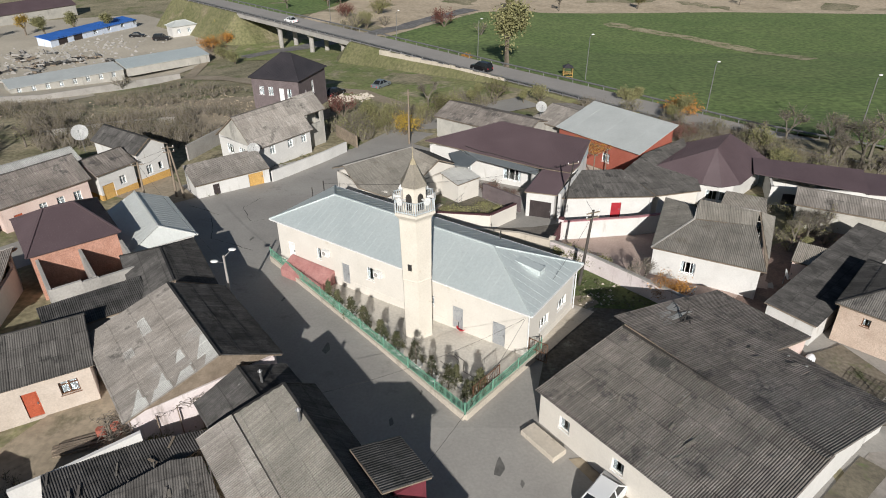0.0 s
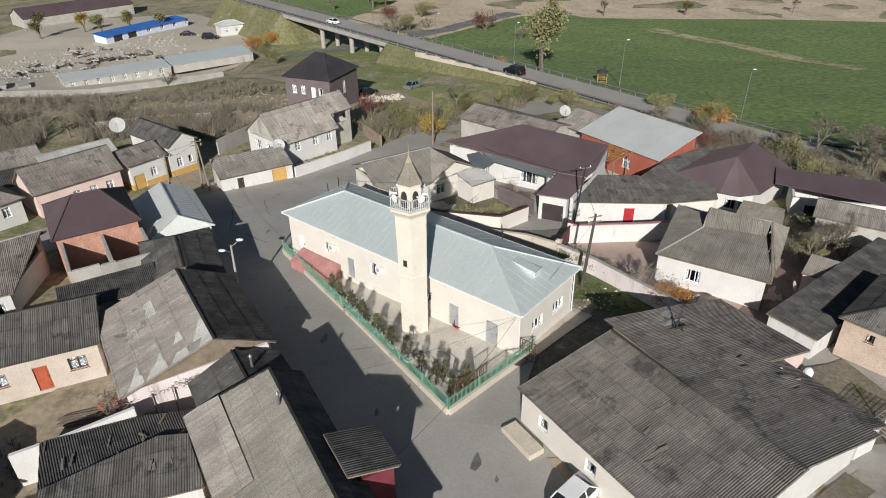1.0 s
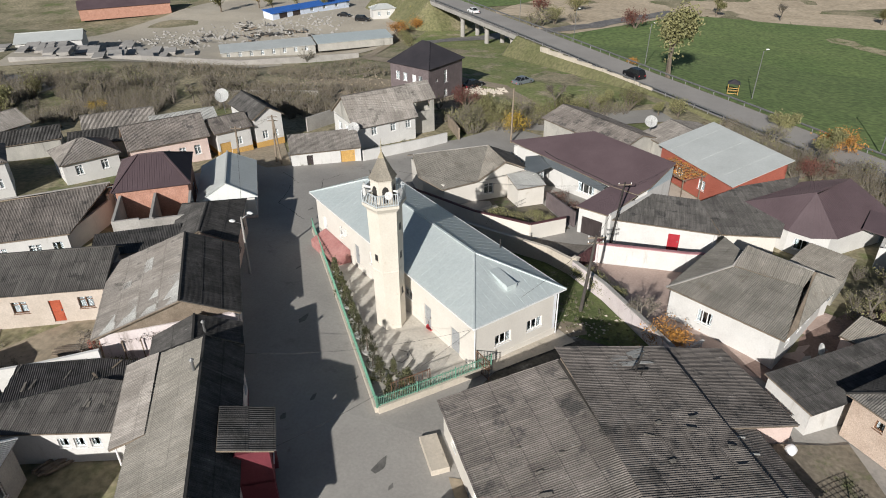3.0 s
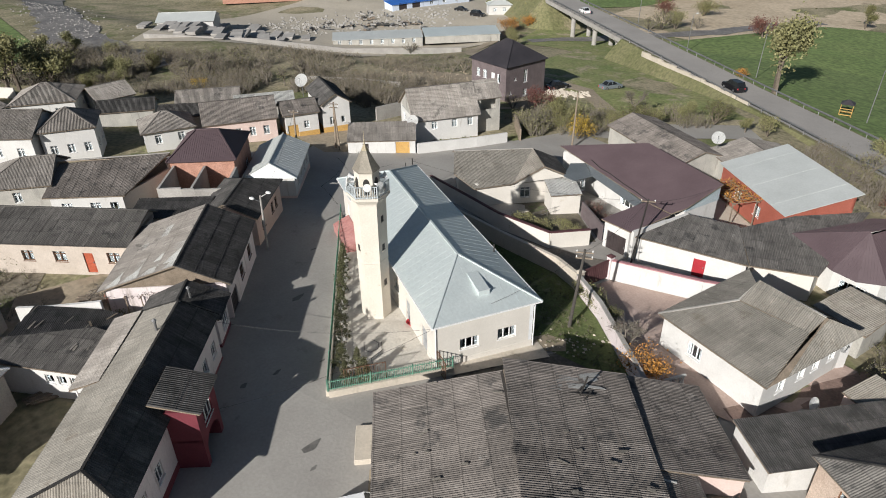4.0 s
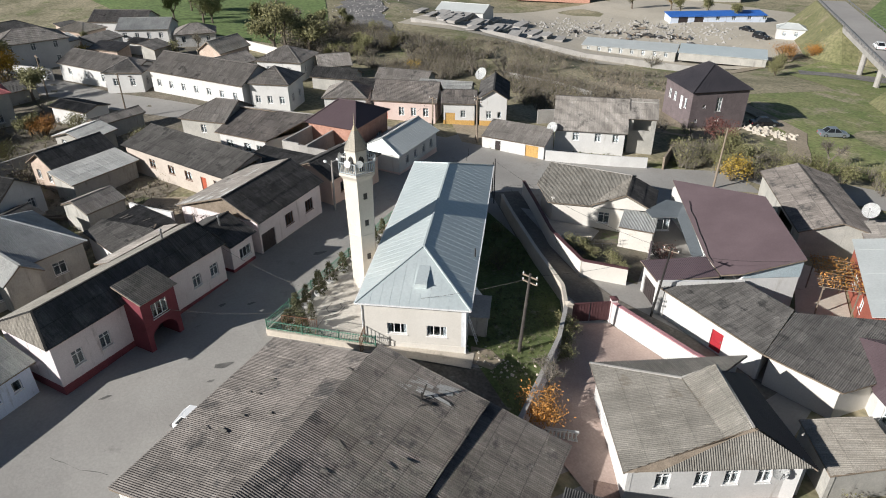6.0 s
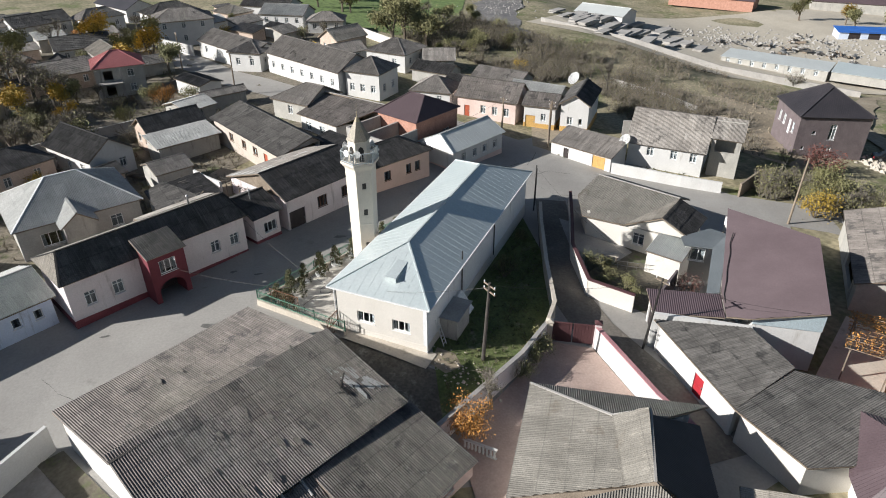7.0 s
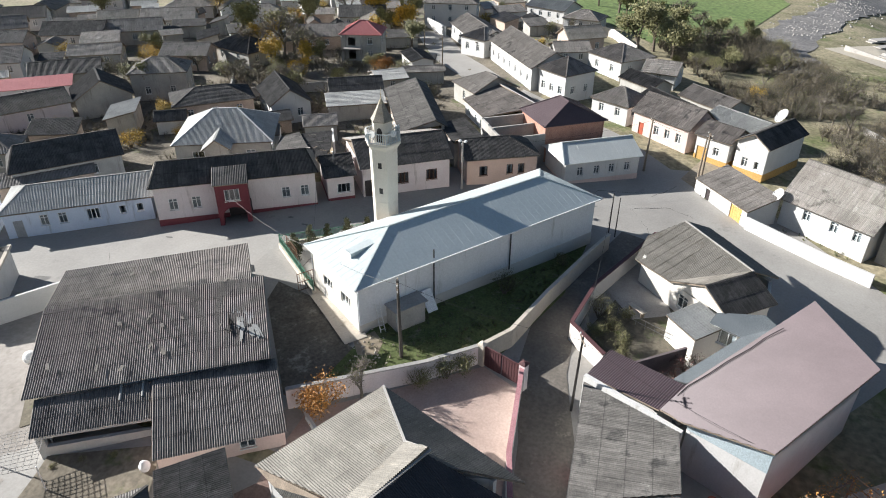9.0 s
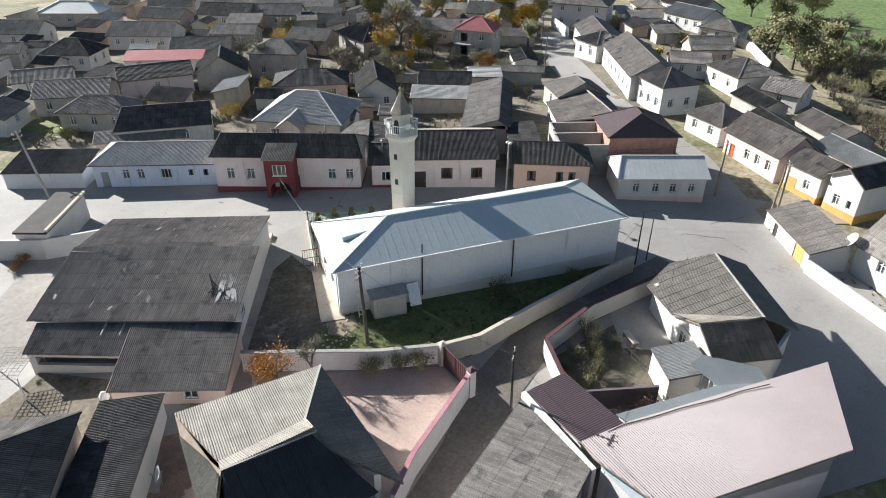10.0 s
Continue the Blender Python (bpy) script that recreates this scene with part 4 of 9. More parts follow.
# ---- highway and bridge ----
ROAD = [(62.6, 78.6), (45, 95.3), (32.4, 108.5), (20.6, 120.2), (8.2, 131.6), (-5.2, 144.4), (-20.2, 158.4), (-56.5, 194), (-84, 221)]
ROADZ = [-1.4, -2.3, -2.3, -2.2, -2.0, -1.7, -1.4, -1.3, -1.3]


def build_highway():
    ribbon("highway", ROAD, 7.6, HIGHWAY, 0.12, heights=ROADZ, label="grey asphalt highway")
    for side, nm in ((3.95, "guard_rail"), (-3.95, "guard_rail")):
        t = thing(nm, "low concrete and steel guard rail along the highway", "guard rail")
        bm = bmesh.new()
        posts = bmesh.new()
        line = []
        for i, (a, b) in enumerate(zip(ROAD, ROAD[1:])):
            a3, b3 = Vector((*a, ROADZ[i])), Vector((*b, ROADZ[i + 1]))
            d = (b3 - a3).normalized()
            n = Vector((-d.y, d.x, 0)) * side
            line += [a3 + n + Vector((0, 0, 0.75)), b3 + n + Vector((0, 0, 0.75))]
            k = int((b3 - a3).length / 3)
            for j in range(k):
                p = a3.lerp(b3, j / k) + n
                box(posts, p.x - 0.06, p.y - 0.06, p.z - 0.2, p.x + 0.06, p.y + 0.06, p.z + 0.8)
        strand(bm, line, 0.16)
        part("rail", bm, STEEL, t)
        part("rail_post", posts, STEEL, t, kind="stuff")
    t = thing("bridge", "concrete highway bridge on round-headed piers", "bridge")
    bm = bmesh.new()
    for i in range(6, 7):
        a, b = Vector((*ROAD[i], ROADZ[i] - 0.5)), Vector((*ROAD[i + 1], ROADZ[i + 1] - 0.5))
        beam(bm, a, b, 8.4, 1.0)
    part("deck", bm, GREYCON, t)
    for s in (6.1, 6.36, 6.64):
        j = int(s)
        p = Vector(ROAD[j]).lerp(Vector(ROAD[j + 1]), s - j)
        d = (Vector(ROAD[j + 1]) - Vector(ROAD[j])).normalized()
        z = float(np.interp(s, range(9), ROADZ)) - 0.9
        bm = bmesh.new()
        n = Vector((-d.y, d.x, 0))
        for o in (-2.3, 2.3):
            q = p.to_3d() + n * o
            tube(bm, (q.x, q.y, z - 9), (q.x, q.y, z - 0.5), 0.6, 0.6, 10)
            tube(bm, (q.x, q.y, z - 1.1), (q.x, q.y, z), 0.7, 1.6, 10)
        part("pier", bm, GREYCON, t)
    # embankment under the road south of the bridge, with its block wall
    bm = bmesh.new()
    for i in (1, 2, 3, 4, 5, 7):
        a, b = Vector((*ROAD[i], ROADZ[i])), Vector((*ROAD[i + 1], ROADZ[i + 1]))
        d = (b - a).normalized()
        n = Vector((-d.y, d.x, 0))
        vs = []
        for p in (a, b):
            for k, dz in ((-13, -9), (-4.3, 0.02), (4.3, 0.02), (13, -9)):
                vs.append(bm.verts.new(p + n * k + Vector((0, 0, dz))))
        for k in range(3):
            bm.faces.new((vs[k], vs[k + 1], vs[k + 5], vs[k + 4]))
    for i, back in ((6, 5), (7, 8)):
        p = Vector((*ROAD[i], ROADZ[i]))
        d = (p - Vector((*ROAD[back], ROADZ[back]))).normalized()
        n = Vector((-d.y, d.x, 0))
        tl, tr = [bm.verts.new(p + n * k + Vector((0, 0, 0.02))) for k in (4.3, -4.3)]
        bl, br = [bm.verts.new(p + n * k + Vector((0, 0, -9))) for k in (13, -13)]
        fl, fr = [bm.verts.new(p + n * k + d * 11 + Vector((0, 0, -9))) for k in (4, -4)]
        bm.faces.new((tl, tr, fr, fl))
        bm.faces.new((tl, fl, bl))
        bm.faces.new((tr, br, fr))
    me = bpy.data.meshes.new("embankment")
    bmesh.ops.recalc_face_normals(bm, faces=bm.faces)
    bm.to_mesh(me)
    bm.free()
    me.materials.append(BANK)
    tagged(new("embankment", me), "grassy road embankment with bare patches", "embankment", kind="structure")
    t = thing("parapet", "pale concrete block parapet beside the highway", "wall")
    for i in range(22):
        p = Vector((-15.4, 147.2)).lerp(Vector((10.6, 124.4)), i / 22)
        q = Vector((-15.4, 147.2)).lerp(Vector((10.6, 124.4)), (i + 0.94) / 22)
        z = -2.1 + 0.1 * (1 - i / 22) + 0.12 * math.sin(i * 2.1)
        bm = bmesh.new()
        beam(bm, (*p, z - 0.3), (*q, z - 0.3), 0.4, 1.9)
        part("block", bm, CONCRETE, t)


build_highway()


# ---- mosque ----
def build_mosque():
    F, R, B, Lc = Vector((5.35, 38.85, 0)), Vector((10.75, 45.75, 0)), Vector((-12.1, 61.6, 0)), Vector((-17.3, 54.4, 0))
    d = (F - Lc).normalized()
    n = Vector((-d.y, d.x, 0))
    L, W = 27.6, 8.85
    m = Matrix((d, n, (0, 0, 1))).transposed().to_4x4()
    base = 0.85
    m.translation = Vector((Lc.x, Lc.y, base)) + d * 0.5
    t = thing("mosque", "cream rendered village mosque under a blue-grey sheet metal roof", "mosque", m @ pose(0.45, 0.45, 0))
    o, h, r = 0.45, 5.2 - base, 7.1 - base
    x0, x1, y0, y1, ry = -o, L - o, -o, W - o, W / 2 - o
    hl, hr = 4.4, 5.9
    slope(t, [(x0, y0, h), (x1, y0, h), (x1 - hr, ry, r), (x0 + hl, ry, r)], ROOF_MOSQUE, "seams", seam=0.75)
    slope(t, [(x1, y1, h), (x0, y1, h), (x0 + hl, ry, r), (x1 - hr, ry, r)], ROOF_MOSQUE, "seams", seam=0.75)
    slope(t, [(x1, y0, h), (x1, y1, h), (x1 - hr, ry, r)], ROOF_MOSQUE, "seams", seam=0.75)
    slope(t, [(x0, y1, h), (x0, y0, h), (x0 + hl, ry, r)], ROOF_MOSQUE, "seams", seam=0.75)
    ridge_cap(t, [(x0 + hl, ry, r - 0.03), (x1 - hr, ry, r - 0.03)], ROOF_MOSQUE, 0.16)
    for e, a in ((x1, x1 - hr), (x0, x0 + hl)):
        ridge_cap(t, [(e, y0, h - 0.03), (a, ry, r - 0.03), (e, y1, h - 0.03)], ROOF_MOSQUE, 0.12)
    # low box dormer on the hip
    fall = lambda x: h + (x1 - x) / hr * (r - h)
    xa, xb, ya, yb = x1 - 3.75, x1 - 1.7, ry - 0.05, ry + 0.85
    bm = bmesh.new()
    ridge = [bm.verts.new((xa - 0.3, y, fall(xa) + 0.06)) for y in (ya, yb)]
    nose = [bm.verts.new((xb, y, fall(xb) + 0.42)) for y in (ya, yb)]
    foot = [bm.verts.new((xb, y, fall(xb) - 0.05)) for y in (ya, yb)]
    heel = [bm.verts.new((xa - 0.3, y, fall(xa) - 0.05)) for y in (ya, yb)]
    for q in ((ridge[0], nose[0], nose[1], ridge[1]), (nose[0], foot[0], foot[1], nose[1]), (ridge[0], heel[0], foot[0], nose[0]), (ridge[1], nose[1], foot[1], heel[1]), (ridge[0], ridge[1], heel[1], heel[0])):
        bm.faces.new(q)
    dm = part("dormer", bm, ROOF_MOSQUE, t)
    bm = bmesh.new()
    beam(bm, (xb + 0.02, ya - 0.06, fall(xb) + 0.43), (xb + 0.02, yb + 0.06, fall(xb) + 0.43), 0.07, 0.05)
    part("dormer_lip", bm, ROOF_MOSQUE, dm)
    hw = h - 0.02
    op = {"f": [(1.6, 0.9, 0.3, 2.0, "white"), (5.2, 0.55, 1.6, 1.2, "w1"), (8.4, 0.9, 0.15, 2.05, "grey"), (11.3, 0.8, 1.5, 1.3, "w1"), (17.5, 1.2, 1.5, 0.9, "w2"), (20.4, 1.0, 0.15, 2.1, "grey"), (24.2, 1.15, 0.1, 2.15, "grey")],
          "r": [(2.65, 1.55, 1.35, 1.0, "w3"), (5.75, 1.55, 1.35, 1.0, "w3")]}
    walls(t, L - 2 * o, W - 2 * o, hw, CREAM, op, PVC, (CREAM, 0.55), z0=-0.8, faces={"b": LIMEWASH})
    # gutter and downpipes
    bm = bmesh.new()
    for a, b in (((x0, y0, h - 0.06), (x1, y0, h - 0.06)), ((x1, y0, h - 0.06), (x1, y1, h - 0.06)), ((x0, y1, h - 0.06), (x1, y1, h - 0.06))):
        beam(bm, a, b, 0.12, 0.1)
    part("gutter", bm, PVC, t)
    for x, y in ((x1 - 0.35, y1 - 0.4), (x1 - 0.4, y0 + 0.4)):
        bm = bmesh.new()
        tube(bm, (x, y, 0), (x, y, h - 0.3), 0.05, 0.05)
        tube(bm, (x, y, h - 0.3), (x + 0.3, y + (0.35 if y > 0 else -0.35), h - 0.08), 0.05, 0.05)
        part("downpipe", bm, PVC, t)
    for x in (19.5, 11.0):
        bm = bmesh.new()
        tube(bm, (x, y1 - 0.35, 0.2), (x, y1 - 0.35, h + (0.9 if x > 15 else -0.1)), 0.06, 0.06)
        part("stove_pipe", bm, IRON, t)
    # air conditioner, red banner and noticeboard on the front
    for x, z in ((5.9, 2.4), (11.95, 2.3)):
        bm = bmesh.new()
        box(bm, x, -0.36, z, x + 0.8, -0.04, z + 0.55)
        ac = part("air_conditioner", bm, PVC, t)
        bm = bmesh.new()
        tube(bm, (x + 0.3, -0.365, z + 0.28), (x + 0.3, -0.38, z + 0.28), 0.2, 0.2, 14)
        part("fan_grille", bm, GREYCON, ac)
    # red cover sloping from the wall to the ground over the basement steps
    bm = bmesh.new()
    for x in (1.7, 7.0):
        vs = [bm.verts.new((x, y, z)) for y, z in ((-0.03, -0.5), (-0.03, 1.0), (-0.25, 0.98), (-1.75, 0.3), (-1.75, -0.5))]
        bm.faces.new(vs)
    bm.verts.ensure_lookup_table()
    for i in range(5):
        j = (i + 1) % 5
        bm.faces.new([bm.verts[k] for k in (i, j, j + 5, i + 5)])
    cv = part("basement_cover", bm, FADED_RED, t, "faded dull red sloping cover against the wall")
    for i in range(9):
        x = 2.0 + i * 0.6
        bm = bmesh.new()
        beam(bm, (x, -0.27, 0.995), (x, -1.73, 0.325), 0.03, 0.03)
        part("batten", bm, FADED_RED, cv)
    # lean-to annex at the back
    bm = bmesh.new()
    box(bm, 21.4, W - 2 * o + 0.003, -0.6, 24.2, W - 2 * o + 1.5, 1.7)
    an = part("annex", bm, GREYWALL, t)
    bm = bmesh.new()
    box(bm, 21.2, W - 2 * o + 0.003, 1.71, 24.4, W - 2 * o + 1.7, 1.78)
    part("annex_roof", bm, GREYCON, an)
    bm = bmesh.new()
    for y in (0, 0.45):
        beam(bm, (24.9 + y * 0.9, W - 2 * o + 0.9 - y * 0.1, -0.3), (24.9 + y * 0.9, W - 2 * o + 0.12, 2.2), 0.06)
    for i in range(7):
        z = 0.0 + i * 0.33
        f = (z + 0.3) / 2.5
        beam(bm, (24.9, W - 2 * o + 0.9 - 0.78 * f, z), (25.3, W - 2 * o + 0.86 - 0.78 * f, z), 0.04)
    part("ladder", bm, DISH, t)
    bm = bmesh.new()
    vs = [bm.verts.new((x, W - 2 * o + y, z)) for x, y, z in ((20.0, 1.35, 0.2), (21.0, 1.35, 0.2), (21.0, 0.25, 1.75), (20.0, 0.25, 1.75))]
    ex = bmesh.ops.extrude_face_region(bm, geom=[bm.faces.new(vs)])
    for e in ex["geom"]:
        if isinstance(e, bmesh.types.BMVert):
            e.co.y += 0.05
    part("leaning_panel", bm, PVC, t, "old white door leaf leaning on the wall")


build_mosque()


def build_minaret():
    t = thing("minaret", "six-sided sandstone-coloured minaret with a railed balcony", "minaret", pose(-2.58, 42.45, 0.9, 0, 0, 0))
    a = radians(-84)
    face = lambda k, r, z: pose(0, 0, 0, 0, 0, -54 + 60 * k) @ pose(r * math.cos(radians(30)), 0, z)
    bm = bmesh.new()
    lathe(bm, [(1.24, -0.6), (1.21, 0.3), (1.23, 5.38), (1.27, 5.42), (1.27, 5.5), (1.24, 5.54), (1.34, 10.55), (1.38, 10.7), (1.62, 11.02), (1.68, 11.06), (1.68, 11.26)], 6, a)
    part("shaft", bm, MINARET, t)
    for k, z in ((1, 3.1), (1, 6.4), (1, 8.9), (5, 6.4), (3, 8.0)):
        bm = bmesh.new()
        mm = face(k, 1.24 + 0.1 * max(0, z - 5.5) / 5, z)
        box(bm, -0.2, -0.17, 0, 0.012, 0.17, 0.55, mm)
        w = part("slit_window", bm, IRON, t)
        bm = bmesh.new()
        box(bm, 0.0, -0.24, -0.08, 0.07, 0.24, -0.005, mm)
        part("ledge", bm, MINARET, w)
    ring = lambda r, z: [Vector((r * math.cos(a + i * math.pi / 3), r * math.sin(a + i * math.pi / 3), z)) for i in range(6)]
    for i in range(6):
        p0, p1 = ring(1.6, 0)[i], ring(1.6, 0)[(i + 1) % 6]
        bm = bmesh.new()
        for z in (11.36, 12.2):
            beam(bm, p0 + Vector((0, 0, z)), p1 + Vector((0, 0, z)), 0.06)
        rail = part("balcony_rail", bm, RAIL_BLUE, t)
        for k in range(9):
            q = p0.lerp(p1, k / 9)
            bm = bmesh.new()
            beam(bm, q + Vector((0, 0, 11.24)), q + Vector((0, 0, 12.24 if k == 0 else 12.18)), 0.08 if k == 0 else 0.045)
            part("baluster", bm, RAIL_BLUE, rail)
    bm = bmesh.new()
    lathe(bm, [(0.96, 11.2), (0.94, 12.95), (1.0, 13.02), (1.0, 13.1)], 6, a)
    lantern = part("lantern", bm, MINARET, t)
    for k in (0, 1, 3, 5):
        bm = bmesh.new()
        mm = face(k, 0.955, 11.3)
        ring_pts = [(-0.24, 0), (0.24, 0), (0.24, 1.0), (0.17, 1.2), (0, 1.32), (-0.17, 1.2), (-0.24, 1.0)]
        lo = [bm.verts.new(mm @ Vector((-0.2, y, z))) for y, z in ring_pts]
        hi = [bm.verts.new(mm @ Vector((0.012, y, z))) for y, z in ring_pts]
        bm.faces.new(hi)
        bm.faces.new(lo[::-1])
        for i in range(7):
            bm.faces.new((lo[i], lo[(i + 1) % 7], hi[(i + 1) % 7], hi[i]))
        part("arched_opening", bm, IRON, lantern)
    bm = bmesh.new()
    lathe(bm, [(1.04, 13.08), (1.06, 13.14), (0.74, 13.65), (0.36, 14.4), (0.10, 14.92), (0.05, 15.0)], 6, a)
    spire = part("spire", bm, SPIRE, t, "weathered grey pyramid spire with a gilt tip")
    bm = bmesh.new()
    lathe(bm, [(0.27, 14.58), (0.105, 14.93), (0.03, 15.05)], 6, a)
    part("spire_tip", bm, GOLD, spire)
    bm = bmesh.new()
    lathe(bm, [(0.02, 15.0), (0.07, 15.12), (0.02, 15.24), (0.06, 15.34), (0.018, 15.44), (0.014, 16.0)], 8)
    part("finial", bm, GOLD, t)
    for ang in (-130, -50, -12, 62, 128, 190):
        bm = bmesh.new()
        mm = pose(0, 0, 0, 0, 0, ang) @ pose(1.25, 0, 12.2, 0, 84, 0)
        lathe(bm, [(0.07, -0.3), (0.09, -0.05), (0.14, 0.08), (0.28, 0.26), (0.31, 0.28)], 14)
        bmesh.ops.transform(bm, matrix=mm, verts=bm.verts)
        part("loudspeaker", bm, DISH, t, "white horn loudspeaker")


build_minaret()

# ---- green fence round the forecourt ----
PICKET = None


def fence_run(a, b, label, gate=None):
    global PICKET
    A, B = Vector((*a, ground_height(*a))), Vector((*b, ground_height(*b)))
    L = (B - A).xy.length
    d = (B - A).normalized()
    t = thing("fence", label, "fence", Matrix.Translation(A))
    k = max(1, int(L / 3))
    for i in range(k):
        p, q = A.lerp(B, i / k), A.lerp(B, (i + 1) / k)
        bm = bmesh.new()
        beam(bm, p - A + Vector((0, 0, 0.1)), q - A + Vector((0, 0, 0.1)), 0.32, 1.0)
        part("footing", bm, CONCRETE, t)
    if PICKET is None:
        bm = bmesh.new()
        box(bm, -0.014, -0.014, 0, 0.014, 0.014, 0.95)
        PICKET = bpy.data.meshes.new("picket")
        bmesh.ops.recalc_face_normals(bm, faces=bm.faces)
        bm.to_mesh(PICKET)
        bm.free()
        PICKET.materials.append(FENCE_GREEN)
    n = int(L / 0.13)
    for i in range(n):
        p = A.lerp(B, (i + 0.5) / n) - A
        piece("picket", PICKET, t, pose(p.x, p.y, p.z + 0.58))
    for z in (0.72, 1.38):
        bm = bmesh.new()
        beam(bm, Vector((0, 0, z)), B - A + Vector((0, 0, z)), 0.045)
        part("rail", bm, FENCE_GREEN, t)
    for i in range(k + 1):
        p = A.lerp(B, i / k) - A
        bm = bmesh.new()
        box(bm, p.x - 0.04, p.y - 0.04, p.z + 0.5, p.x + 0.04, p.y + 0.04, p.z + 1.6)
        part("post", bm, FENCE_GREEN, t)


fence_run((0.9, 32.6), (-17.5, 54.9), "green picket fence on a low concrete footing along the street")
fence_run((0.95, 32.6), (6.9, 39.6), "green picket fence with a gate beside the mosque")


# ---- big shed ----
def build_shed():
    C1, C3, C4, C5 = (5.5, 32.4), (18.4, 42.9), (14.6, 20.6), (26.9, 30.4)
    base = 0.7
    t = thing("shed", "large whitewashed storage shed under weathered corrugated slate", "shed", pose(5.5, 32.4, base))
    v = lambda p, z: (p[0] - 5.5, p[1] - 32.4, z - base)
    r1, r2 = (12.2, 37.3), (21.0, 25.6)
    slope(t, [v(C4, 3.75), v(C1, 3.85), v(r1, 5.15), v(r2, 5.05)][0:4], SLATE_SHED, "pieces")
    slope(t, [v(C3, 3.85), v(C5, 3.6), v(r2, 5.05), v(r1, 5.15)], SLATE_SHED, "pieces")
    ridge_cap(t, [v(r1, 5.13), v(r2, 5.03)], SLATE_SHED, 0.3)
    ins = lambda p, k: ((p[0] - 16.3) * k + 16.3, (p[1] - 31.6) * k + 31.6)
    cs = [ins(p, 0.965) for p in (C4, C5, C3, C1)]
    for i, (a, b) in enumerate(zip(cs, cs[1:] + cs[:1])):
        a3, b3 = Vector(v(a, base)), Vector(v(b, base))
        dd = (b3 - a3).normalized()
        m = Matrix((dd, Vector((-dd.y, dd.x, 0)), Vector((0, 0, 1)))).transposed().to_4x4()
        m.translation = a3
        ops = []
        if i == 3:
            ops = [(2.2, 0.9, 1.2, 1.0, "w1"), (6.5, 0.9, 1.2, 1.0, "w1"), (11.5, 0.9, 1.2, 1.0, "w1")]
        if i == 2:
            ops = [(3.0, 1.2, 1.2, 0.9, "w2")]
        wall_run(t, m, (b3 - a3).length, 2.8, WHITE if i != 3 else CREAM, ops)
    for p, q, rr in ((cs[0], cs[1], r2), (cs[2], cs[3], r1)):
        gable_wall(t, v(p, base + 2.8), v(q, base + 2.8), [v(ins(rr, 0.965), 4.93)], WHITE)
    # rubbish on the roof: broken slates and an old aerial
    g = thing("aerial", "rusty bent aerial lying on the shed roof", "aerial", pose(17.0, 38.7, 4.42))
    bm = bmesh.new()
    for a, b in (((0, 0, 0), (0.25, 0.35, 1.5)), ((-0.25, 0.2, 0.06), (0.05, 0.1, 0.75)), ((-0.7, -0.3, 0.2), (0.75, 0.45, 0.1)), ((0.35, -0.55, 0.0), (0.5, 0.6, 0.12))):
        beam(bm, a, b, 0.085)
    part("mast", bm, IRON, g)
    rnd = random.Random(4)
    for i in range(56):
        s = rnd.random()
        if i < 34:
            u = rnd.uniform(0.15, 1.5)
            x, y = 12.4 + 4.0 * s + u * 0.6, 37.5 + 3.6 * s - u * 0.8
        else:
            u = rnd.uniform(-7.0, 7.0)
            x, y = 12.2 + 8.8 * s + u * 0.79, 37.3 - 11.7 * s + u * 0.6
        # height of the slope that falls away from the ridge
        dx, dy = x - r1[0], y - r1[1]
        ax, ay = (r2[0] - r1[0]), (r2[1] - r1[1])
        ln = math.hypot(ax, ay)
        off = abs(dx * ay - dy * ax) / ln
        z = 5.15 - off * 1.28 / 8.2 + (0.14 if i < 34 else 0.11)
        side = -53 if dx * ay - dy * ax < 0 else 127
        q = thing("broken_slate", "pale broken slate piece lying on the shed roof", "slate", pose(x, y, z, -8.5, rnd.uniform(-2, 2), side + rnd.gauss(0, 9 if i < 34 else 25)), "broken slates on the shed roof")
        bm = bmesh.new()
        w, l = (rnd.uniform(0.12, 0.4), rnd.uniform(0.5, 1.5)) if i < 34 else (rnd.uniform(0.08, 0.3), rnd.uniform(0.2, 0.9))
        vs = [bm.verts.new((a * w * rnd.uniform(0.7, 1), b * l * rnd.uniform(0.7, 1), 0)) for a, b in ((0, 0), (1, 0), (1, 0.6), (0.8, 1), (0, 1))]
        f = bm.faces.new(vs)
        ex = bmesh.ops.extrude_face_region(bm, geom=[f])
        for e in ex["geom"]:
            if isinstance(e, bmesh.types.BMVert):
                e.co.z += 0.02
        part("slab", bm, SLATE_LIGHT if i < 34 else SLATE_TAN, q)
    for x, y in ((23.75, 34.77), (22.95, 35.88)):
        q = thing("pipe", "pale cement pipe lying on the lean-to roof", "pipe", pose(x, y, 3.52))
        bm = bmesh.new()
        tube(bm, (-0.1, -0.06, 0.0), (1.0, 0.66, -0.42), 0.085, 0.085, 10)
        part("barrel", bm, SLATE_LIGHT, q)


build_shed()
platform = thing("loading_platform", "worn concrete loading platform at the shed wall", "platform", pose(5.3, 31.9, 0))
bm = bmesh.new()
box(bm, 0.0, -0.95, -0.2, 3.0, 0.25, 1.25, pose(0, 0, 0, 0, 0, -52.4))
bmesh.ops.bevel(bm, geom=bm.edges[:], offset=0.03, segments=1, affect="EDGES")
part("slab", bm, CONCRETE, platform)
house("lean_to", "low corrugated slate lean-to behind the shed", (28.9, 31.9), (23.8, 39.5), 2.5, 2.5, 3.42, "shed", WHITE, SLATE_SHED, "pieces", over=0.2, z0=0.0, openings={"f": [(4.6, 8.2, 1.3, 0.75, "hole")]})
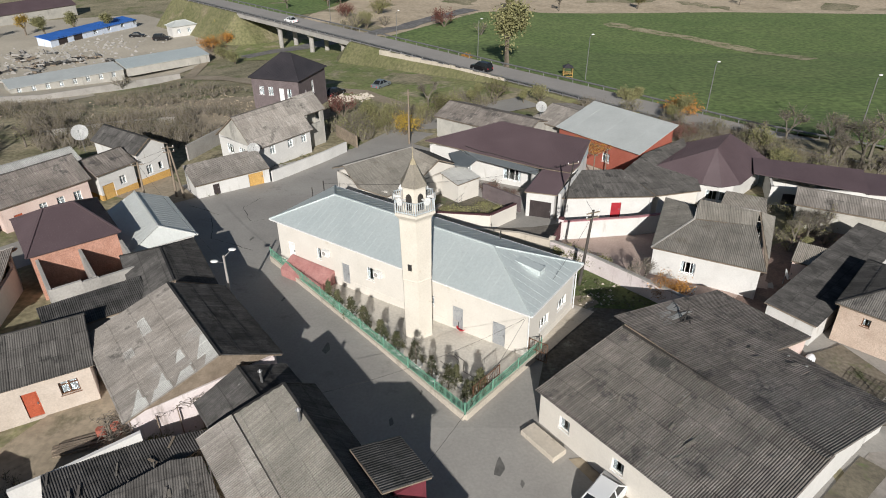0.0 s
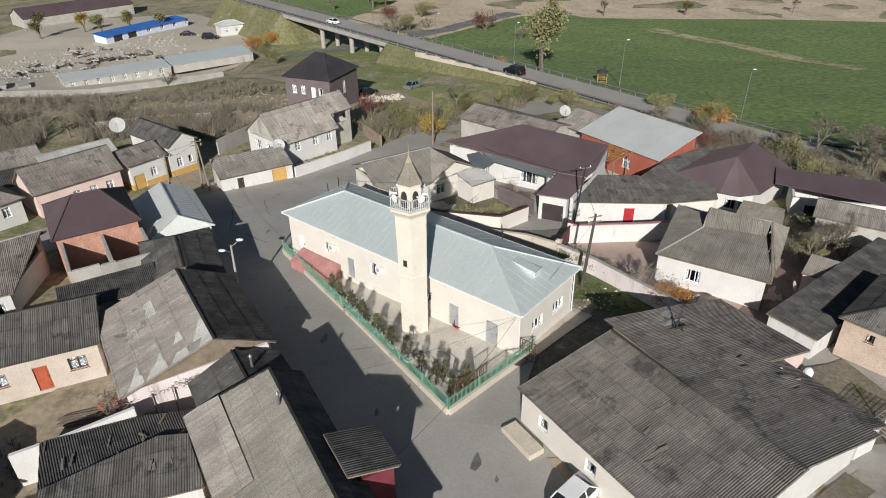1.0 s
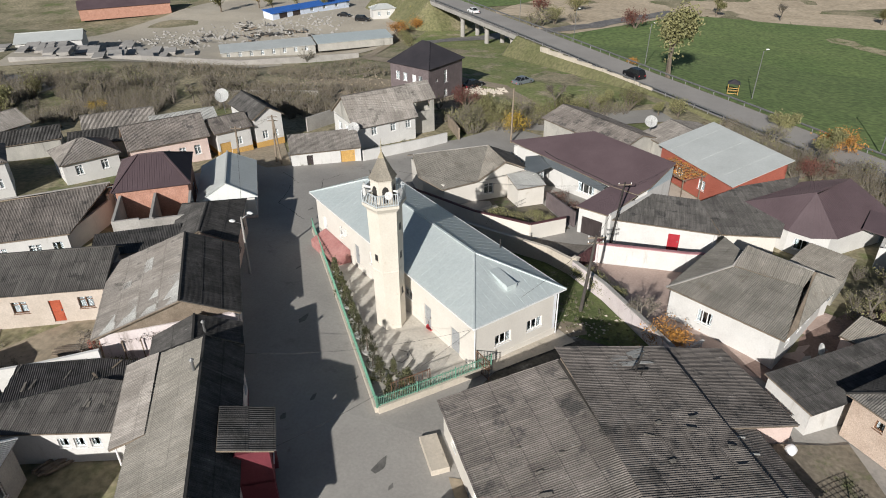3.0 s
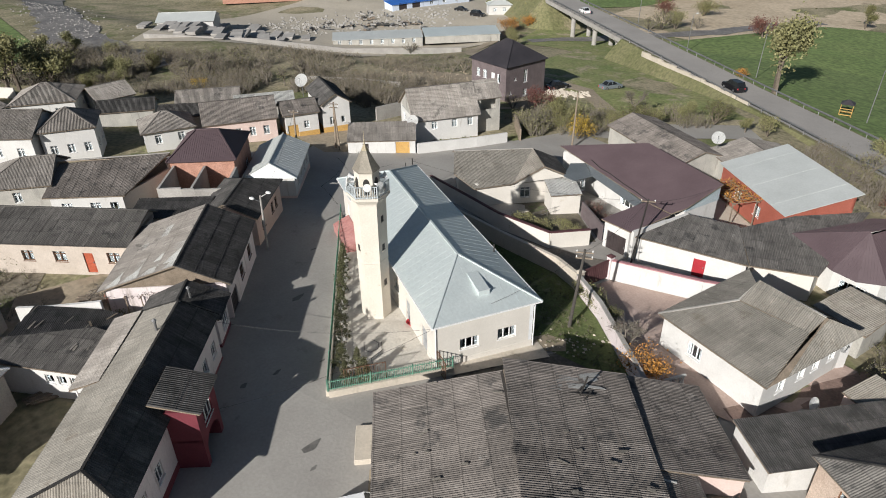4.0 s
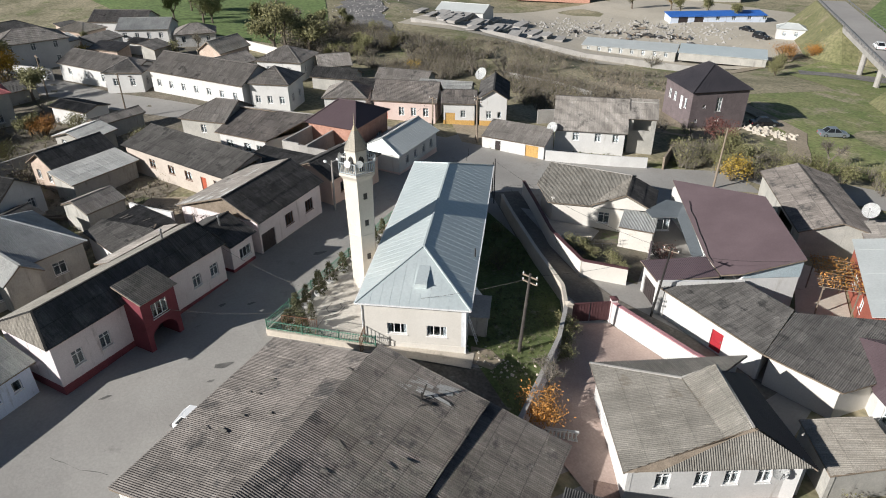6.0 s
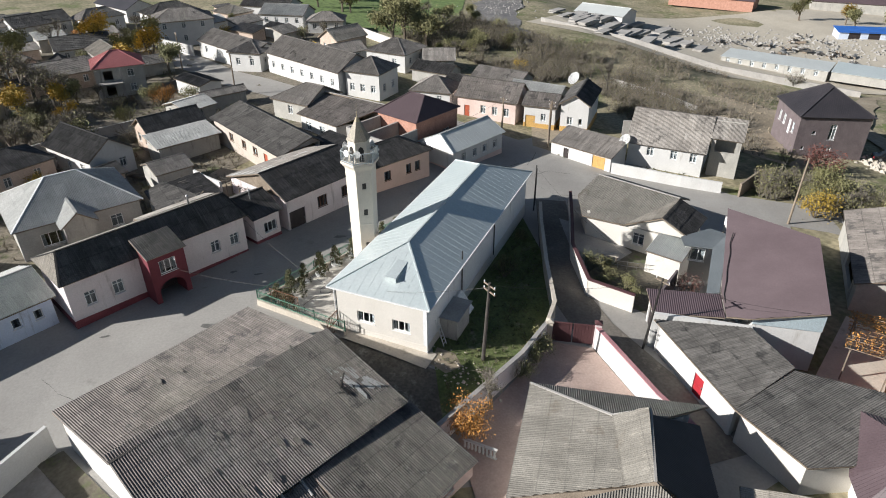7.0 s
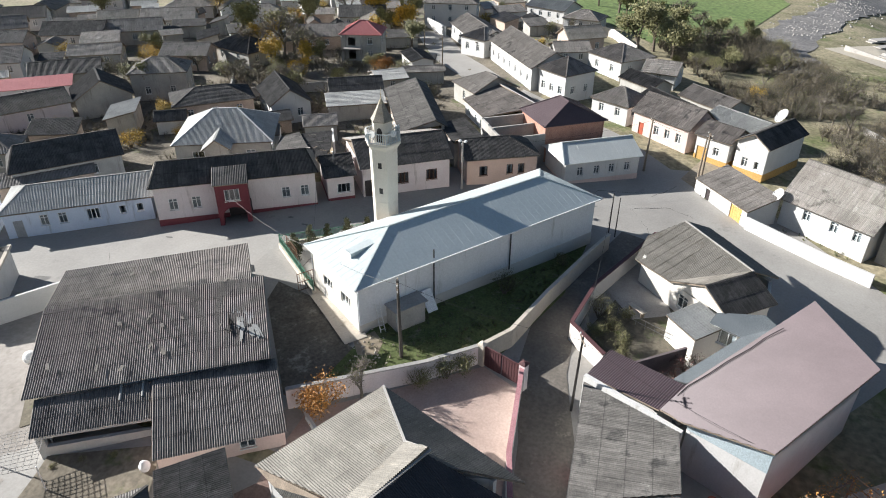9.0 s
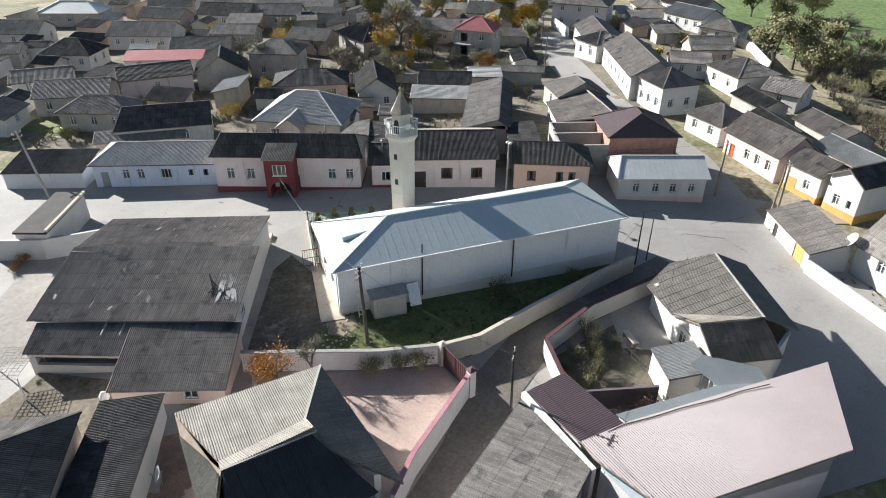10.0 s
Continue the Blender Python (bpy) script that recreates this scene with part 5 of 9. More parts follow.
house("outbuilding", "pink rendered outbuilding under corrugated slate", (27.45, 40.0), (22.55, 46.5), 5.75, 2.05, 3.5, "shed", PINK, SLATE_SHED, "pieces", over=0.2, z0=0.2, openings={"f": [(5.4, 1.0, 0.9, 1.0, "w2")]})
house("outbuilding", "long low outbuilding under dark weathered slate", (28.2, 40.9), (43.0, 54.4), 4.1, 2.35, 2.6, "shed", WHITE, SLATE_DARK, "pieces", over=0.2, z0=0.2)
house("house", "pinkish stone house under a grey slate hip roof", (30.0, 42.3), (36.8, 35.9), 9.0, 3.6, 5.6, "hip", TUFF, SLATE_MID, "sheets", z0=0.6, frame=BROWNFRAME, openings={"f": [(2.0, 0.6, 1.7, 0.7, "w1"), (4.6, 1.0, 1.2, 1.2, "w2"), (7.0, 1.0, 1.2, 1.2, "w2")]})

# ---- houses along the main street ----
house("house", "long pale blue house under pale corrugated slate", (8.3, 5.0), (-0.75, 16.5), 7.4, 3.05, 4.5, "hipl", BLUEWALL, SLATE_LIGHT, "pieces", hip=2.4, z0=0.15,
      openings={"f": [(1.2, 0.9, 0.0, 2.0, "grey"), (3.6, 0.8, 1.1, 1.2, "w2"), (5.3, 0.8, 1.1, 1.2, "w2"), (8.2, 1.2, 1.1, 1.2, "w3"), (11.0, 0.7, 1.3, 0.9, "w1"), (12.7, 0.7, 1.3, 0.9, "w1")]})

house("outbuilding", "low outbuilding under black slate beside the pale blue house", (14.4, -2.9), (8.75, 4.4), 5.6, 2.3, 3.0, "shed", LIMEWASH, SLATE_DARK, "pieces", over=0.15, z0=0.1)


def pink_street_house():
    # Light put into the slates: dark shaded street slope, browner back, tan sunlit hip.
    t = house("house", "long pale pink house with maroon plinth under mossy slate, coloured darker on its shaded slope", (1.0, 17.7), (-8.7, 31.8), 6.4, 4.8, 6.8, "hip", PALEPINK, SLATE_DARK, "pieces", hip=1.0, z0=0.35, rf=0.35, cover_back=SLATE_BROWN, cover_hip=SLATE_TAN, back=4.9, band=(MAROON, 0.75),
              openings={"f": [(1.7, 0.9, 1.7, 1.3, "w2"), (4.0, 0.9, 1.7, 1.3, "w2"), (8.3, 2.4, -0.2, 2.4, "dark"), (13.2, 0.9, 1.8, 1.2, "w2"), (15.2, 0.9, 1.8, 1.2, "w2")]}, chimney=[(12.5, 2.3)])
    # gate porch, painted dark red
    x0, x1, y = 6.15, 9.4, -1.95
    for a, b in ((x0, x0 + 0.45), (x1 - 0.45, x1)):
        bm = bmesh.new()
        box(bm, a, y, -0.5, b, -0.002, 2.6)
        part("porch_pier", bm, REDWALL, t)
    wall_run(t, pose(x0, y, 0), x1 - x0, 4.85, REDWALL, [(1.62, 1.5, 2.95, 1.3, "w3")], z0=2.35, name="porch_front", th=0.25)
    bm = bmesh.new()
    xm, half = (x0 + x1) / 2, (x1 - x0) / 2 - 0.45
    arc = [(xm + half * math.cos(math.pi * k / 12), 1.25 + 1.0 * math.sin(math.pi * k / 12)) for k in range(13)]
    rings = [[bm.verts.new((px, py, pz)) for px, pz in arc] + [bm.verts.new((px, py, 2.347)) for px, _ in arc] for py in (y + 0.01, y + 0.24)]
    for k in range(12):
        for rg in rings:
            bm.faces.new((rg[k], rg[k + 1], rg[k + 14], rg[k + 13]))
        bm.faces.new((rings[0][k], rings[0][k + 1], rings[1][k + 1], rings[1][k]))
    part("porch_arch", bm, REDWALL, t)
    for xx in (x0, x1 - 0.25):
        bm = bmesh.new()
        box(bm, xx, y + 0.253, 2.4, xx + 0.25, -0.002, 4.95)
        part("porch_side", bm, REDWALL, t)
    slope(t, [(x0 - 0.15, y - 0.3, 4.95), (x1 + 0.15, y - 0.3, 4.95), (x1 + 0.15, 0.75, 5.75), (x0 - 0.15, 0.75, 5.75)], SLATE_DARK, "pieces", "porch_roof")


pink_street_house()
house("house", "small pale house under dark mossy slate beside the street", (-9.3, 32.1), (-11.5, 35.0), 6.2, 3.85, 5.25, "gable", PALEPINK, SLATE_DARK, "pieces", z0=0.75, band=(MAROON, 0.5), openings={"f": [(1.8, 1.5, 1.0, 1.1, "w3")]}, chimney=(1.2, 2.0))
# Gable in dark timber colour for the shadow inside its open truss.
# Sun and shade coloured in: paler slate on the yard slope than streetward.
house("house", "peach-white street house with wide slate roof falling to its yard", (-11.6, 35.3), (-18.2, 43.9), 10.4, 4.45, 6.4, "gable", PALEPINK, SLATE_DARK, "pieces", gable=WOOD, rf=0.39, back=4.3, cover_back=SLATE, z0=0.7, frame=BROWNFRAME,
      openings={"f": [(1.2, 2.0, -0.1, 2.3, "dark"), (4.6, 1.3, 1.3, 1.3, "w3"), (8.0, 1.3, 1.3, 1.3, "w3")]})
house("house", "low peach house with brown windows under dark slate", (-19.1, 45.0), (-23.8, 52.9), 6.4, 3.85, 5.35, "hipr", PEACH, SLATE_DARK, "pieces", z0=0.5, frame=BROWNFRAME,
      openings={"f": [(2.0, 1.0, 1.2, 1.2, "w1"), (5.2, 0.8, 1.2, 1.2, "w1"), (6.6, 0.8, 1.2, 1.2, "w1")]})
house("house", "white house with rust-red plinth under a pale sheet roof", (-24.5, 55.6), (-30.6, 64.2), 6.4, 2.75, 4.25, "hipl", WHITE, ROOF_WHITE, "seams", z0=-0.35, hip=1.0, band=(PINK, 0.75), frame=PVC,
      openings={"f": [(2.0, 0.75, 1.3, 1.1, "w2"), (4.2, 0.75, 1.3, 1.1, "w2"), (6.2, 0.75, 1.3, 1.1, "w2"), (8.3, 0.75, 1.3, 1.1, "w2")]})


def brick_house():
    t = house("house", "unfinished red brick house under a plum metal hip roof", (-35.9, 47.2), (-29.8, 51.9), 9.0, 5.1, 7.2, "hip", BRICK, ROOF_PLUM, "tile", z0=0.1, hip=2.6, openings={"r": [(6.0, 1.4, 1.2, 1.4, "w2")]})
    for x, y, w, dd, z in ((0.25, -6.0, 0.25, 5.95, 4.5), (3.6, -5.75, 0.25, 5.7, 4.35), (7.0, -5.75, 0.25, 5.7, 4.1), (0.502, -6.0, 2.2, 0.25, 4.45), (4.0, -6.0, 3.25, 0.25, 4.2)):
        bm = bmesh.new()
        box(bm, x, y, -0.5, x + w, y + dd, z)
        part("unfinished_wall", bm, GREYCON, t, "bare grey block wall without a roof")
    bm = bmesh.new()
    box(bm, 2.705, -6.0, 2.3, 3.998, -5.75, 4.3)
    part("lintel", bm, GREYCON, t)


brick_house()
house("house", "stone block house with a rust-red door under grey slate", (-41.0, 25.3), (-24.4, 34.6), 6.2, 4.15, 5.5, "gable", STONEWALL, SLATE_MID, "pieces", z0=1.1, rf=0.75, back=4.6, frame=BROWNFRAME,
      openings={"f": [(5.0, 1.1, 1.1, 1.1, "w2"), (8.6, 1.1, 1.1, 1.1, "w2"), (11.7, 1.2, 1.1, 1.1, "w2"), (14.4, 0.95, 0.0, 2.1, "rust"), (16.8, 1.2, 1.1, 1.1, "w2")]})
house("house", "big grey-rendered house under a pale corrugated hip roof", (-11.9, 9.7), (-17.4, 20.6), 10.6, 3.6, 6.4, "hip", GREYWALL, SLATE_LIGHT, "sheets", z0=0.4, hip=4.6, cap=PVC, openings={"f": [(3, 2.2, 0.8, 1.4, "w3"), (9, 1.2, 0.9, 1.3, "w2")]})
house("porch_roof", "gabled porch of the big grey house", (-12.0, 14.0), (-13.6, 17.1), 5.0, 3.5, 4.8, "gabley", GREYWALL, SLATE_LIGHT, "sheets", z0=0.4)
house("outhouse", "small white outhouse under pale corrugated slate", (-20.6, 15.8), (-22.0, 18.6), 3.4, 2.6, 3.5, "gable", WHITE, SLATE, "sheets", z0=0.5, over=0.2)


def back_canopy():
    t = thing("canopy", "slate canopy on white posts behind a street house", "canopy", pose(-11.8, 25.0, 0.4))
    off = lambda x, y, z: (x + 11.8, y - 25.0, z - 0.4)
    slope(t, [off(-10.4, 21.1, 4.7), off(-14.9, 27.3, 4.7), off(-13.0, 28.5, 5.5), off(-8.6, 22.3, 5.45)], SLATE, "sheets", "canopy_roof")
    for x, y in ((-10.3, 21.5), (-12.5, 24.4), (-14.5, 27.2)):
        bm = bmesh.new()
        tube(bm, off(x, y, 0.2), off(x, y, 4.68), 0.06, 0.06, 8)
        part("post", bm, PVC, t)


back_canopy()
house("shed", "shed with pale patched slate roof", (-24.6, 20.6), (-27.0, 24.6), 4.6, 3.0, 3.9, "gable", GREYWALL, SLATE, "sheets", z0=0.6, over=0.2)

# ---- houses across the junction ----
house("house", "long pinkish house with brown windows under grey slate", (-47.6, 61.0), (-41.4, 69.2), 6.4, 2.65, 5.0, "gable", PINK, SLATE_SHED, "sheets", z0=-0.8, frame=PVC,
      openings={"f": [(1.6, 0.9, 0.2, 2.0, "rust"), (4.3, 0.85, 1.2, 1.3, "w2"), (6.2, 0.85, 1.2, 1.3, "w2"), (8.1, 0.85, 1.2, 1.3, "w2")]})
house("house", "small white house with ochre plinth under grey slate", (-41.2, 69.8), (-38.3, 74.4), 5.4, 2.6, 4.0, "gable", WHITE, SLATE_SHED, "sheets", z0=-0.9, band=(ORANGE, 0.85), openings={"f": [(1.0, 1.5, 0.0, 2.0, "ochre"), (3.0, 0.8, 1.3, 1.1, "w2")]})
house("house", "white gabled house with ochre plinth under old slate", (-38.5, 74.6), (-35.9, 78.6), 9.5, 3.3, 4.8, "gabley", WHITE, SLATE_DARK, "sheets", z0=-1.0, band=(ORANGE, 0.9), openings={"f": [(1.4, 0.8, 1.2, 1.2, "w2"), (3.0, 0.6, 1.3, 1.0, "w1")]})
house("garage", "white garage with ochre gate under a mossy slate roof", (-30.2, 70.5), (-22.6, 76.0), 4.2, 0.95, 2.2, "shed", WHITE, SLATE, "sheets", over=0.12, z0=-1.0, openings={"f": [(2.4, 0.8, 0.0, 1.6, "dark"), (7.4, 1.9, 0.0, 1.75, "ochre")]})
yard_wall("white yard wall along the lane", [(-22.5, 76.1), (-17.2, 83.0), (-14.6, 87.0)], 1.5, WHITE, None)
house("house", "two-storey white house under mossy grey slate", (-25.3, 79.1), (-19.0, 87.1), 8.2, 1.95, 5.7, "gable", WHITE, SLATE, "sheets", z0=-1.2, rf=0.46, back=2.4, gable=GREYWALL, openings={"f": [(2.9, 0.85, 1.7, 1.15, "w2"), (5.9, 0.85, 1.7, 1.15, "w2"), (8.3, 0.85, 1.7, 1.15, "w2")], "l": [(2.2, 1.5, 1.5, 1.3, "w3"), (4.8, 1.5, 1.5, 1.3, "w3")]})
house("veranda", "open veranda under a slate roof at a white gable", (-20.3, 88.1), (-17.9, 91.2), 2.5, 3.6, 5.75, "shed", GREYWALL, SLATE, "sheets", over=0.2, z0=-1.3, openings={"f": [(1.7, 2.4, 3.2, 1.7, "hole")], "r": [(2.0, 2.6, 3.2, 1.7, "hole")]})
house("house", "two-storey dark brown brick house under an anthracite hip roof", (-33.0, 106.5), (-24.1, 103.7), 10.0, 3.95, 7.1, "hip", BROWNWALL, ROOF_DARK, "tile", z0=-2.2, cap=ROOF_DARK, hip=3.8,
      openings={"f": [(1.7, 0.9, 3.4, 1.4, "w2"), (3.4, 0.9, 3.4, 1.4, "w2"), (5.4, 0.9, 2.6, 2.1, "white"), (6.8, 0.8, 3.2, 1.5, "w1")], "r": [(2.2, 0.5, 3.6, 0.5, "w1"), (4.6, 0.9, 2.9, 2.2, "w2"), (4.6, 0.9, 0.6, 1.2, "w2"), (1.2, 0.4, 1.4, 0.5, "w1")]})

# ---- houses north-east of the alley ----
cream = custom_roof("house", "cream house with gabled wing under brown-grey corrugated slate",
                    [[(-7.0, 65.5, 1.86), (-3.8, 68.7, 2.07), (-4.7, 75.1, 3.95), (-12.2, 69.4, 3.95), (-10.2, 66.2, 2.75)], [(-6.5, 77.5, 2.7), (-14.0, 71.8, 2.7), (-12.2, 69.4, 3.95), (-4.7, 75.1, 3.95)]],
                    SLATE_BROWN, "sheets", CREAM, [(-7.0, 66.1), (-4.1, 68.9), (0.6, 73.2), (-2.6, 76.6), (-6.4, 77.0), (-13.4, 71.6), (-9.9, 66.8)], [1.7, 1.9, 2.2, 2.3, 2.4, 2.4, 2.2], z0=-0.7, openings=[(1, 1.6, 1.2, 0.8, 1.3, "w2")], caps=[[(-12.2, 69.4, 3.95), (-4.7, 75.1, 3.95)]])
off = lambda p: tuple(Vector(p) - cream.matrix_world.translation)
# Wing shading sits in the colour: dark slate away from sun, tan towards it.
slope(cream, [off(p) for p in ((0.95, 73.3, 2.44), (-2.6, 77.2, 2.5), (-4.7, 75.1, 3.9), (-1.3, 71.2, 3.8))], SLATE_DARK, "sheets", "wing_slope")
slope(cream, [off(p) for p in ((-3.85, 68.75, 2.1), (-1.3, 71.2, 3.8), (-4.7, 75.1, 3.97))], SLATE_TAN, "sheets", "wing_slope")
gable_wall(cream, off((-4.0, 69.0, 1.9)), off((0.6, 73.2, 2.3)), [off((-1.55, 71.25, 3.65))], CREAM)
house("outhouse", "small cream outhouse under pale slate", (0.9, 68.7), (3.6, 71.0), 3.2, 1.75, 2.3, "shed", CREAM, SLATE_LIGHT, "sheets", over=0.15, z0=-0.6)
courtyard = custom_roof("house", "wide house under a smooth plum metal roof round a courtyard",
            [[(10.4, 70.5, 3.05), (-3.3, 79.85, 2.97), (6.8, 82.15, 4.68), (17.0, 75.05, 4.62), (14.9, 70.1, 3.5), (13.8, 68.8, 3.16)]],
            ROOF_PLUM, "sheets", WHITE, [(14.65, 70.5), (16.75, 75.0), (6.8, 81.5), (-2.6, 79.5), (2.3, 77.2)], [2.9, 3.9, 2.5, 2.6, 2.8], z0=-1.0, openings=[(4, 6.0, 2.4, 0.8, 1.5, "w3"), (4, 10.0, 1.6, 0.8, 1.5, "w2")], amp=0.038)
off = lambda p: tuple(Vector(p) - courtyard.matrix_world.translation)
gable_wall(courtyard, off((14.72, 70.5, 2.903)), off((16.82, 75.0, 2.903)), [off((16.82, 75.0, 4.42)), off((14.72, 70.5, 3.4))], FASCIA)
gable_wall(courtyard, off((16.75, 75.0, 3.903)), off((6.8, 81.5, 2.503)), [off((6.8, 81.5, 4.5)), off((16.75, 75.0, 4.4))], FASCIA)
gable_wall(courtyard, off((6.8, 81.5, 2.503)), off((-2.6, 79.5, 2.503)), [off((-2.0, 79.6, 2.75)), off((6.8, 81.5, 4.4))], WHITE)
pipe = thing("gutter_pipe", "black plastic pipe lying along the roof joint", "pipe")
bm = bmesh.new()
strand(bm, [(1.95, 77.0, 3.3), (3.6, 75.6, 3.2), (5.2, 74.6, 3.22), (7.4, 72.9, 3.2), (9.2, 71.7, 3.2), (10.9, 70.4, 3.18), (12.1, 69.8, 3.17)], 0.035, 6)
part("pipe_run", bm, IRON, pipe)
inner = yard_wall("dark brown rendered wall between garden and courtyard", [(7.9, 66.2), (3.9, 70.5)], 1.9, BROWNWALL, None, 0.2)
casement = thing("window_1", "white three-light window in the courtyard wall", "window", pose(1.7, 72.3, 0.9, 0, 0, 62), kind="structure")
add_window(casement, Matrix.Identity(4), 1.9, 1.3, "w3", PVC)
custom_roof("veranda", "slate-blue metal veranda roof along the courtyard",
            [[(9.9, 69.5, 2.72), (3.3, 74.1, 2.72), (1.3, 77.0, 3.0), (10.3, 70.4, 2.98)], [(3.3, 74.1, 2.72), (2.1, 71.9, 2.7), (0.6, 72.4, 2.72), (-0.2, 76.0, 2.95), (1.3, 77.0, 3.0)]],
            ROOF_VERANDA, "plain", WHITE, [(9.6, 69.9), (10.6, 70.5), (10.5, 70.7)], 2.6, z0=-0.9)
custom_roof("garage", "garage with dark sheet gate under a dark ribbed plum roof", [[(11.5, 63.8, 2.75), (13.75, 68.75, 3.05), (10.7, 70.3, 3.0), (8.1, 65.0, 2.7)]], ROOF_PLUM, "sheets", WHITE, [(8.4, 65.3), (11.3, 64.2), (13.5, 68.7), (10.7, 70.0)], 2.55, z0=-0.6, amp=0.02,
            openings=[(0, 1.6, 2.4, 0.0, 2.2, "dark")])
custom_roof("house", "long garage building with a red door under grey slate", [[(12.0, 63.7, 2.45), (22.2, 64.3, 2.3), (19.9, 70.4, 2.85), (15.2, 70.1, 2.85)]], SLATE_MID, "sheets", WHITE, [(12.3, 64.0), (22.0, 64.5), (19.6, 70.1), (15.2, 69.8)], 2.25, z0=-0.5,
            openings=[(0, 5.8, 1.1, 0.2, 1.9, "red")])
custom_roof("outbuilding", "low cream outbuilding under pale corrugated slate", [[(22.3, 64.2, 2.4), (27.6, 65.7, 2.3), (30.2, 80.6, 2.75), (24.0, 75.6, 2.7), (20.0, 70.3, 2.6)]], SLATE_MID, "sheets", CREAM, [(22.6, 64.5), (27.3, 65.9), (28.4, 77.2), (24.8, 75.1), (20.3, 70.1)], 2.2, z0=-0.6)
custom_roof("outbuilding", "small outbuilding under grey slate", [[(27.8, 61.0, 2.2), (31.8, 58.6, 2.2), (33.6, 63.0, 2.6), (30.0, 65.0, 2.6)]], SLATE_TAN, "sheets", GREYWALL, [(28.0, 61.1), (31.7, 58.9), (33.3, 62.9), (30.1, 64.7)], 2.1, z0=-0.3)
# Blue-black stands for the deep shade on this north-facing slope.
custom_roof("annex", "low annex under a sheet roof, its deep shade coloured blue-black", [[(31.4, 58.0, 2.6), (23.4, 60.9, 2.7), (24.1, 56.6, 5.3), (28.7, 54.6, 5.25)]], ROOF_DARK, "sheets", WHITE, [(28.4, 55.4), (30.8, 57.8), (23.8, 60.3), (24.4, 57.4)], [2.5, 2.4, 2.5, 2.6], z0=0.0)
party = thing("parapet", "pale rendered parapet between two garage roofs", "wall", pose(11.75, 63.7, -0.5))
bm = bmesh.new()
box(bm, 0, -0.16, 0, 7.35, 0.16, 3.45, pose(0, 0, 0, 0, 0, 63.0))
part("coping", bm, WHITE, party)
yard_wall("pink-capped white courtyard wall", [(11.3, 59.2), (19.4, 60.3), (22.6, 61.2)], 2.1, WHITE, DUSTY_PINK)
house("house", "red-walled house under a white sheet metal roof", (14.4, 85.6), (23.2, 75.3), 8.0, 2.7, 4.6, "shed", RUST, ROOF_WHITE, "seams", z0=-1.2, over=0.4, seam=4.4, openings={"f": [(4, 1.6, 1.2, 1.2, "w3"), (8, 1.2, 1.2, 1.2, "w2")]})
house("house", "low house under grey slate with a veranda", (-2.4, 93.2), (10.0, 84.0), 8.0, 1.7, 3.0, "gable", GREYWALL, SLATE_SHED, "sheets", z0=-1.4, openings={"f": [(10, 5, 0.8, 1.6, "hole")]})
house("house", "low house under a pale grey slate roof", (11.5, 91.0), (19.0, 83.0), 10.0, 1.9, 3.1, "gable", GREYWALL, SLATE, "sheets", z0=-1.5)
custom_roof("house", "white house under a plum metal roof with a faceted corner", [[(23.7, 72.2, 2.35), (28.4, 67.9, 2.05), (30.3, 70.2, 5.5)], [(28.4, 67.9, 2.05), (30.4, 67.0, 2.05), (30.3, 70.2, 5.5)], [(30.4, 67.0, 2.05), (32.7, 67.6, 2.1), (30.3, 70.2, 5.5)], [(32.7, 67.6, 2.1), (39.0, 74.5, 2.1), (34.1, 76.2, 5.0), (30.3, 70.2, 5.5)], [(39.0, 74.5, 2.1), (30.5, 80.5, 2.2), (34.1, 76.2, 5.0)], [(30.5, 80.5, 2.2), (23.7, 72.2, 2.35), (30.3, 70.2, 5.5), (34.1, 76.2, 5.0)]],
            ROOF_PLUM, "tile", WHITE, [(24.6, 72.2), (28.6, 68.6), (30.4, 67.8), (32.3, 68.3), (38.0, 74.4), (30.5, 79.5)], 2.0, z0=-0.9, openings=[(1, 1.8, 2.2, 0.9, 1.2, "w3")])
custom_roof("house", "white house with half-hipped roof of grey corrugated slate",
            [[(18.1, 51.3, 3.5), (26.7, 47.0, 3.45), (28.1, 53.3, 4.5), (23.0, 54.9, 4.5)], [(23.0, 54.9, 4.5), (28.1, 53.3, 4.5), (28.8, 54.6, 5.35), (23.9, 56.8, 5.45)], [(26.7, 47.0, 3.45), (31.6, 56.9, 3.6), (28.8, 54.6, 5.35), (28.1, 53.3, 4.5)], [(22.5, 62.0, 3.3), (18.1, 51.3, 3.5), (23.0, 54.9, 4.5), (23.9, 56.8, 5.45)]],
            SLATE_BROWN, "sheets", WHITE, [(18.5, 51.8), (26.5, 47.6), (30.8, 57.2), (28.3, 54.6), (23.8, 56.6), (22.8, 60.4)], 3.3, z0=0.1, caps=[[(23.9, 56.8, 5.45), (28.8, 54.6, 5.35)], [(18.1, 51.3, 3.5), (23.0, 54.9, 4.5), (23.9, 56.8, 5.45)]],
            openings=[(0, 3.2, 1.3, 1.2, 1.2, "w3"), (1, 2.2, 0.9, 1.4, 1.2, "w2"), (1, 4.6, 0.9, 1.4, 1.2, "w2"), (1, 6.4, 0.9, 1.4, 1.2, "w2"), (1, 8.4, 0.9, 1.4, 1.2, "w2")])

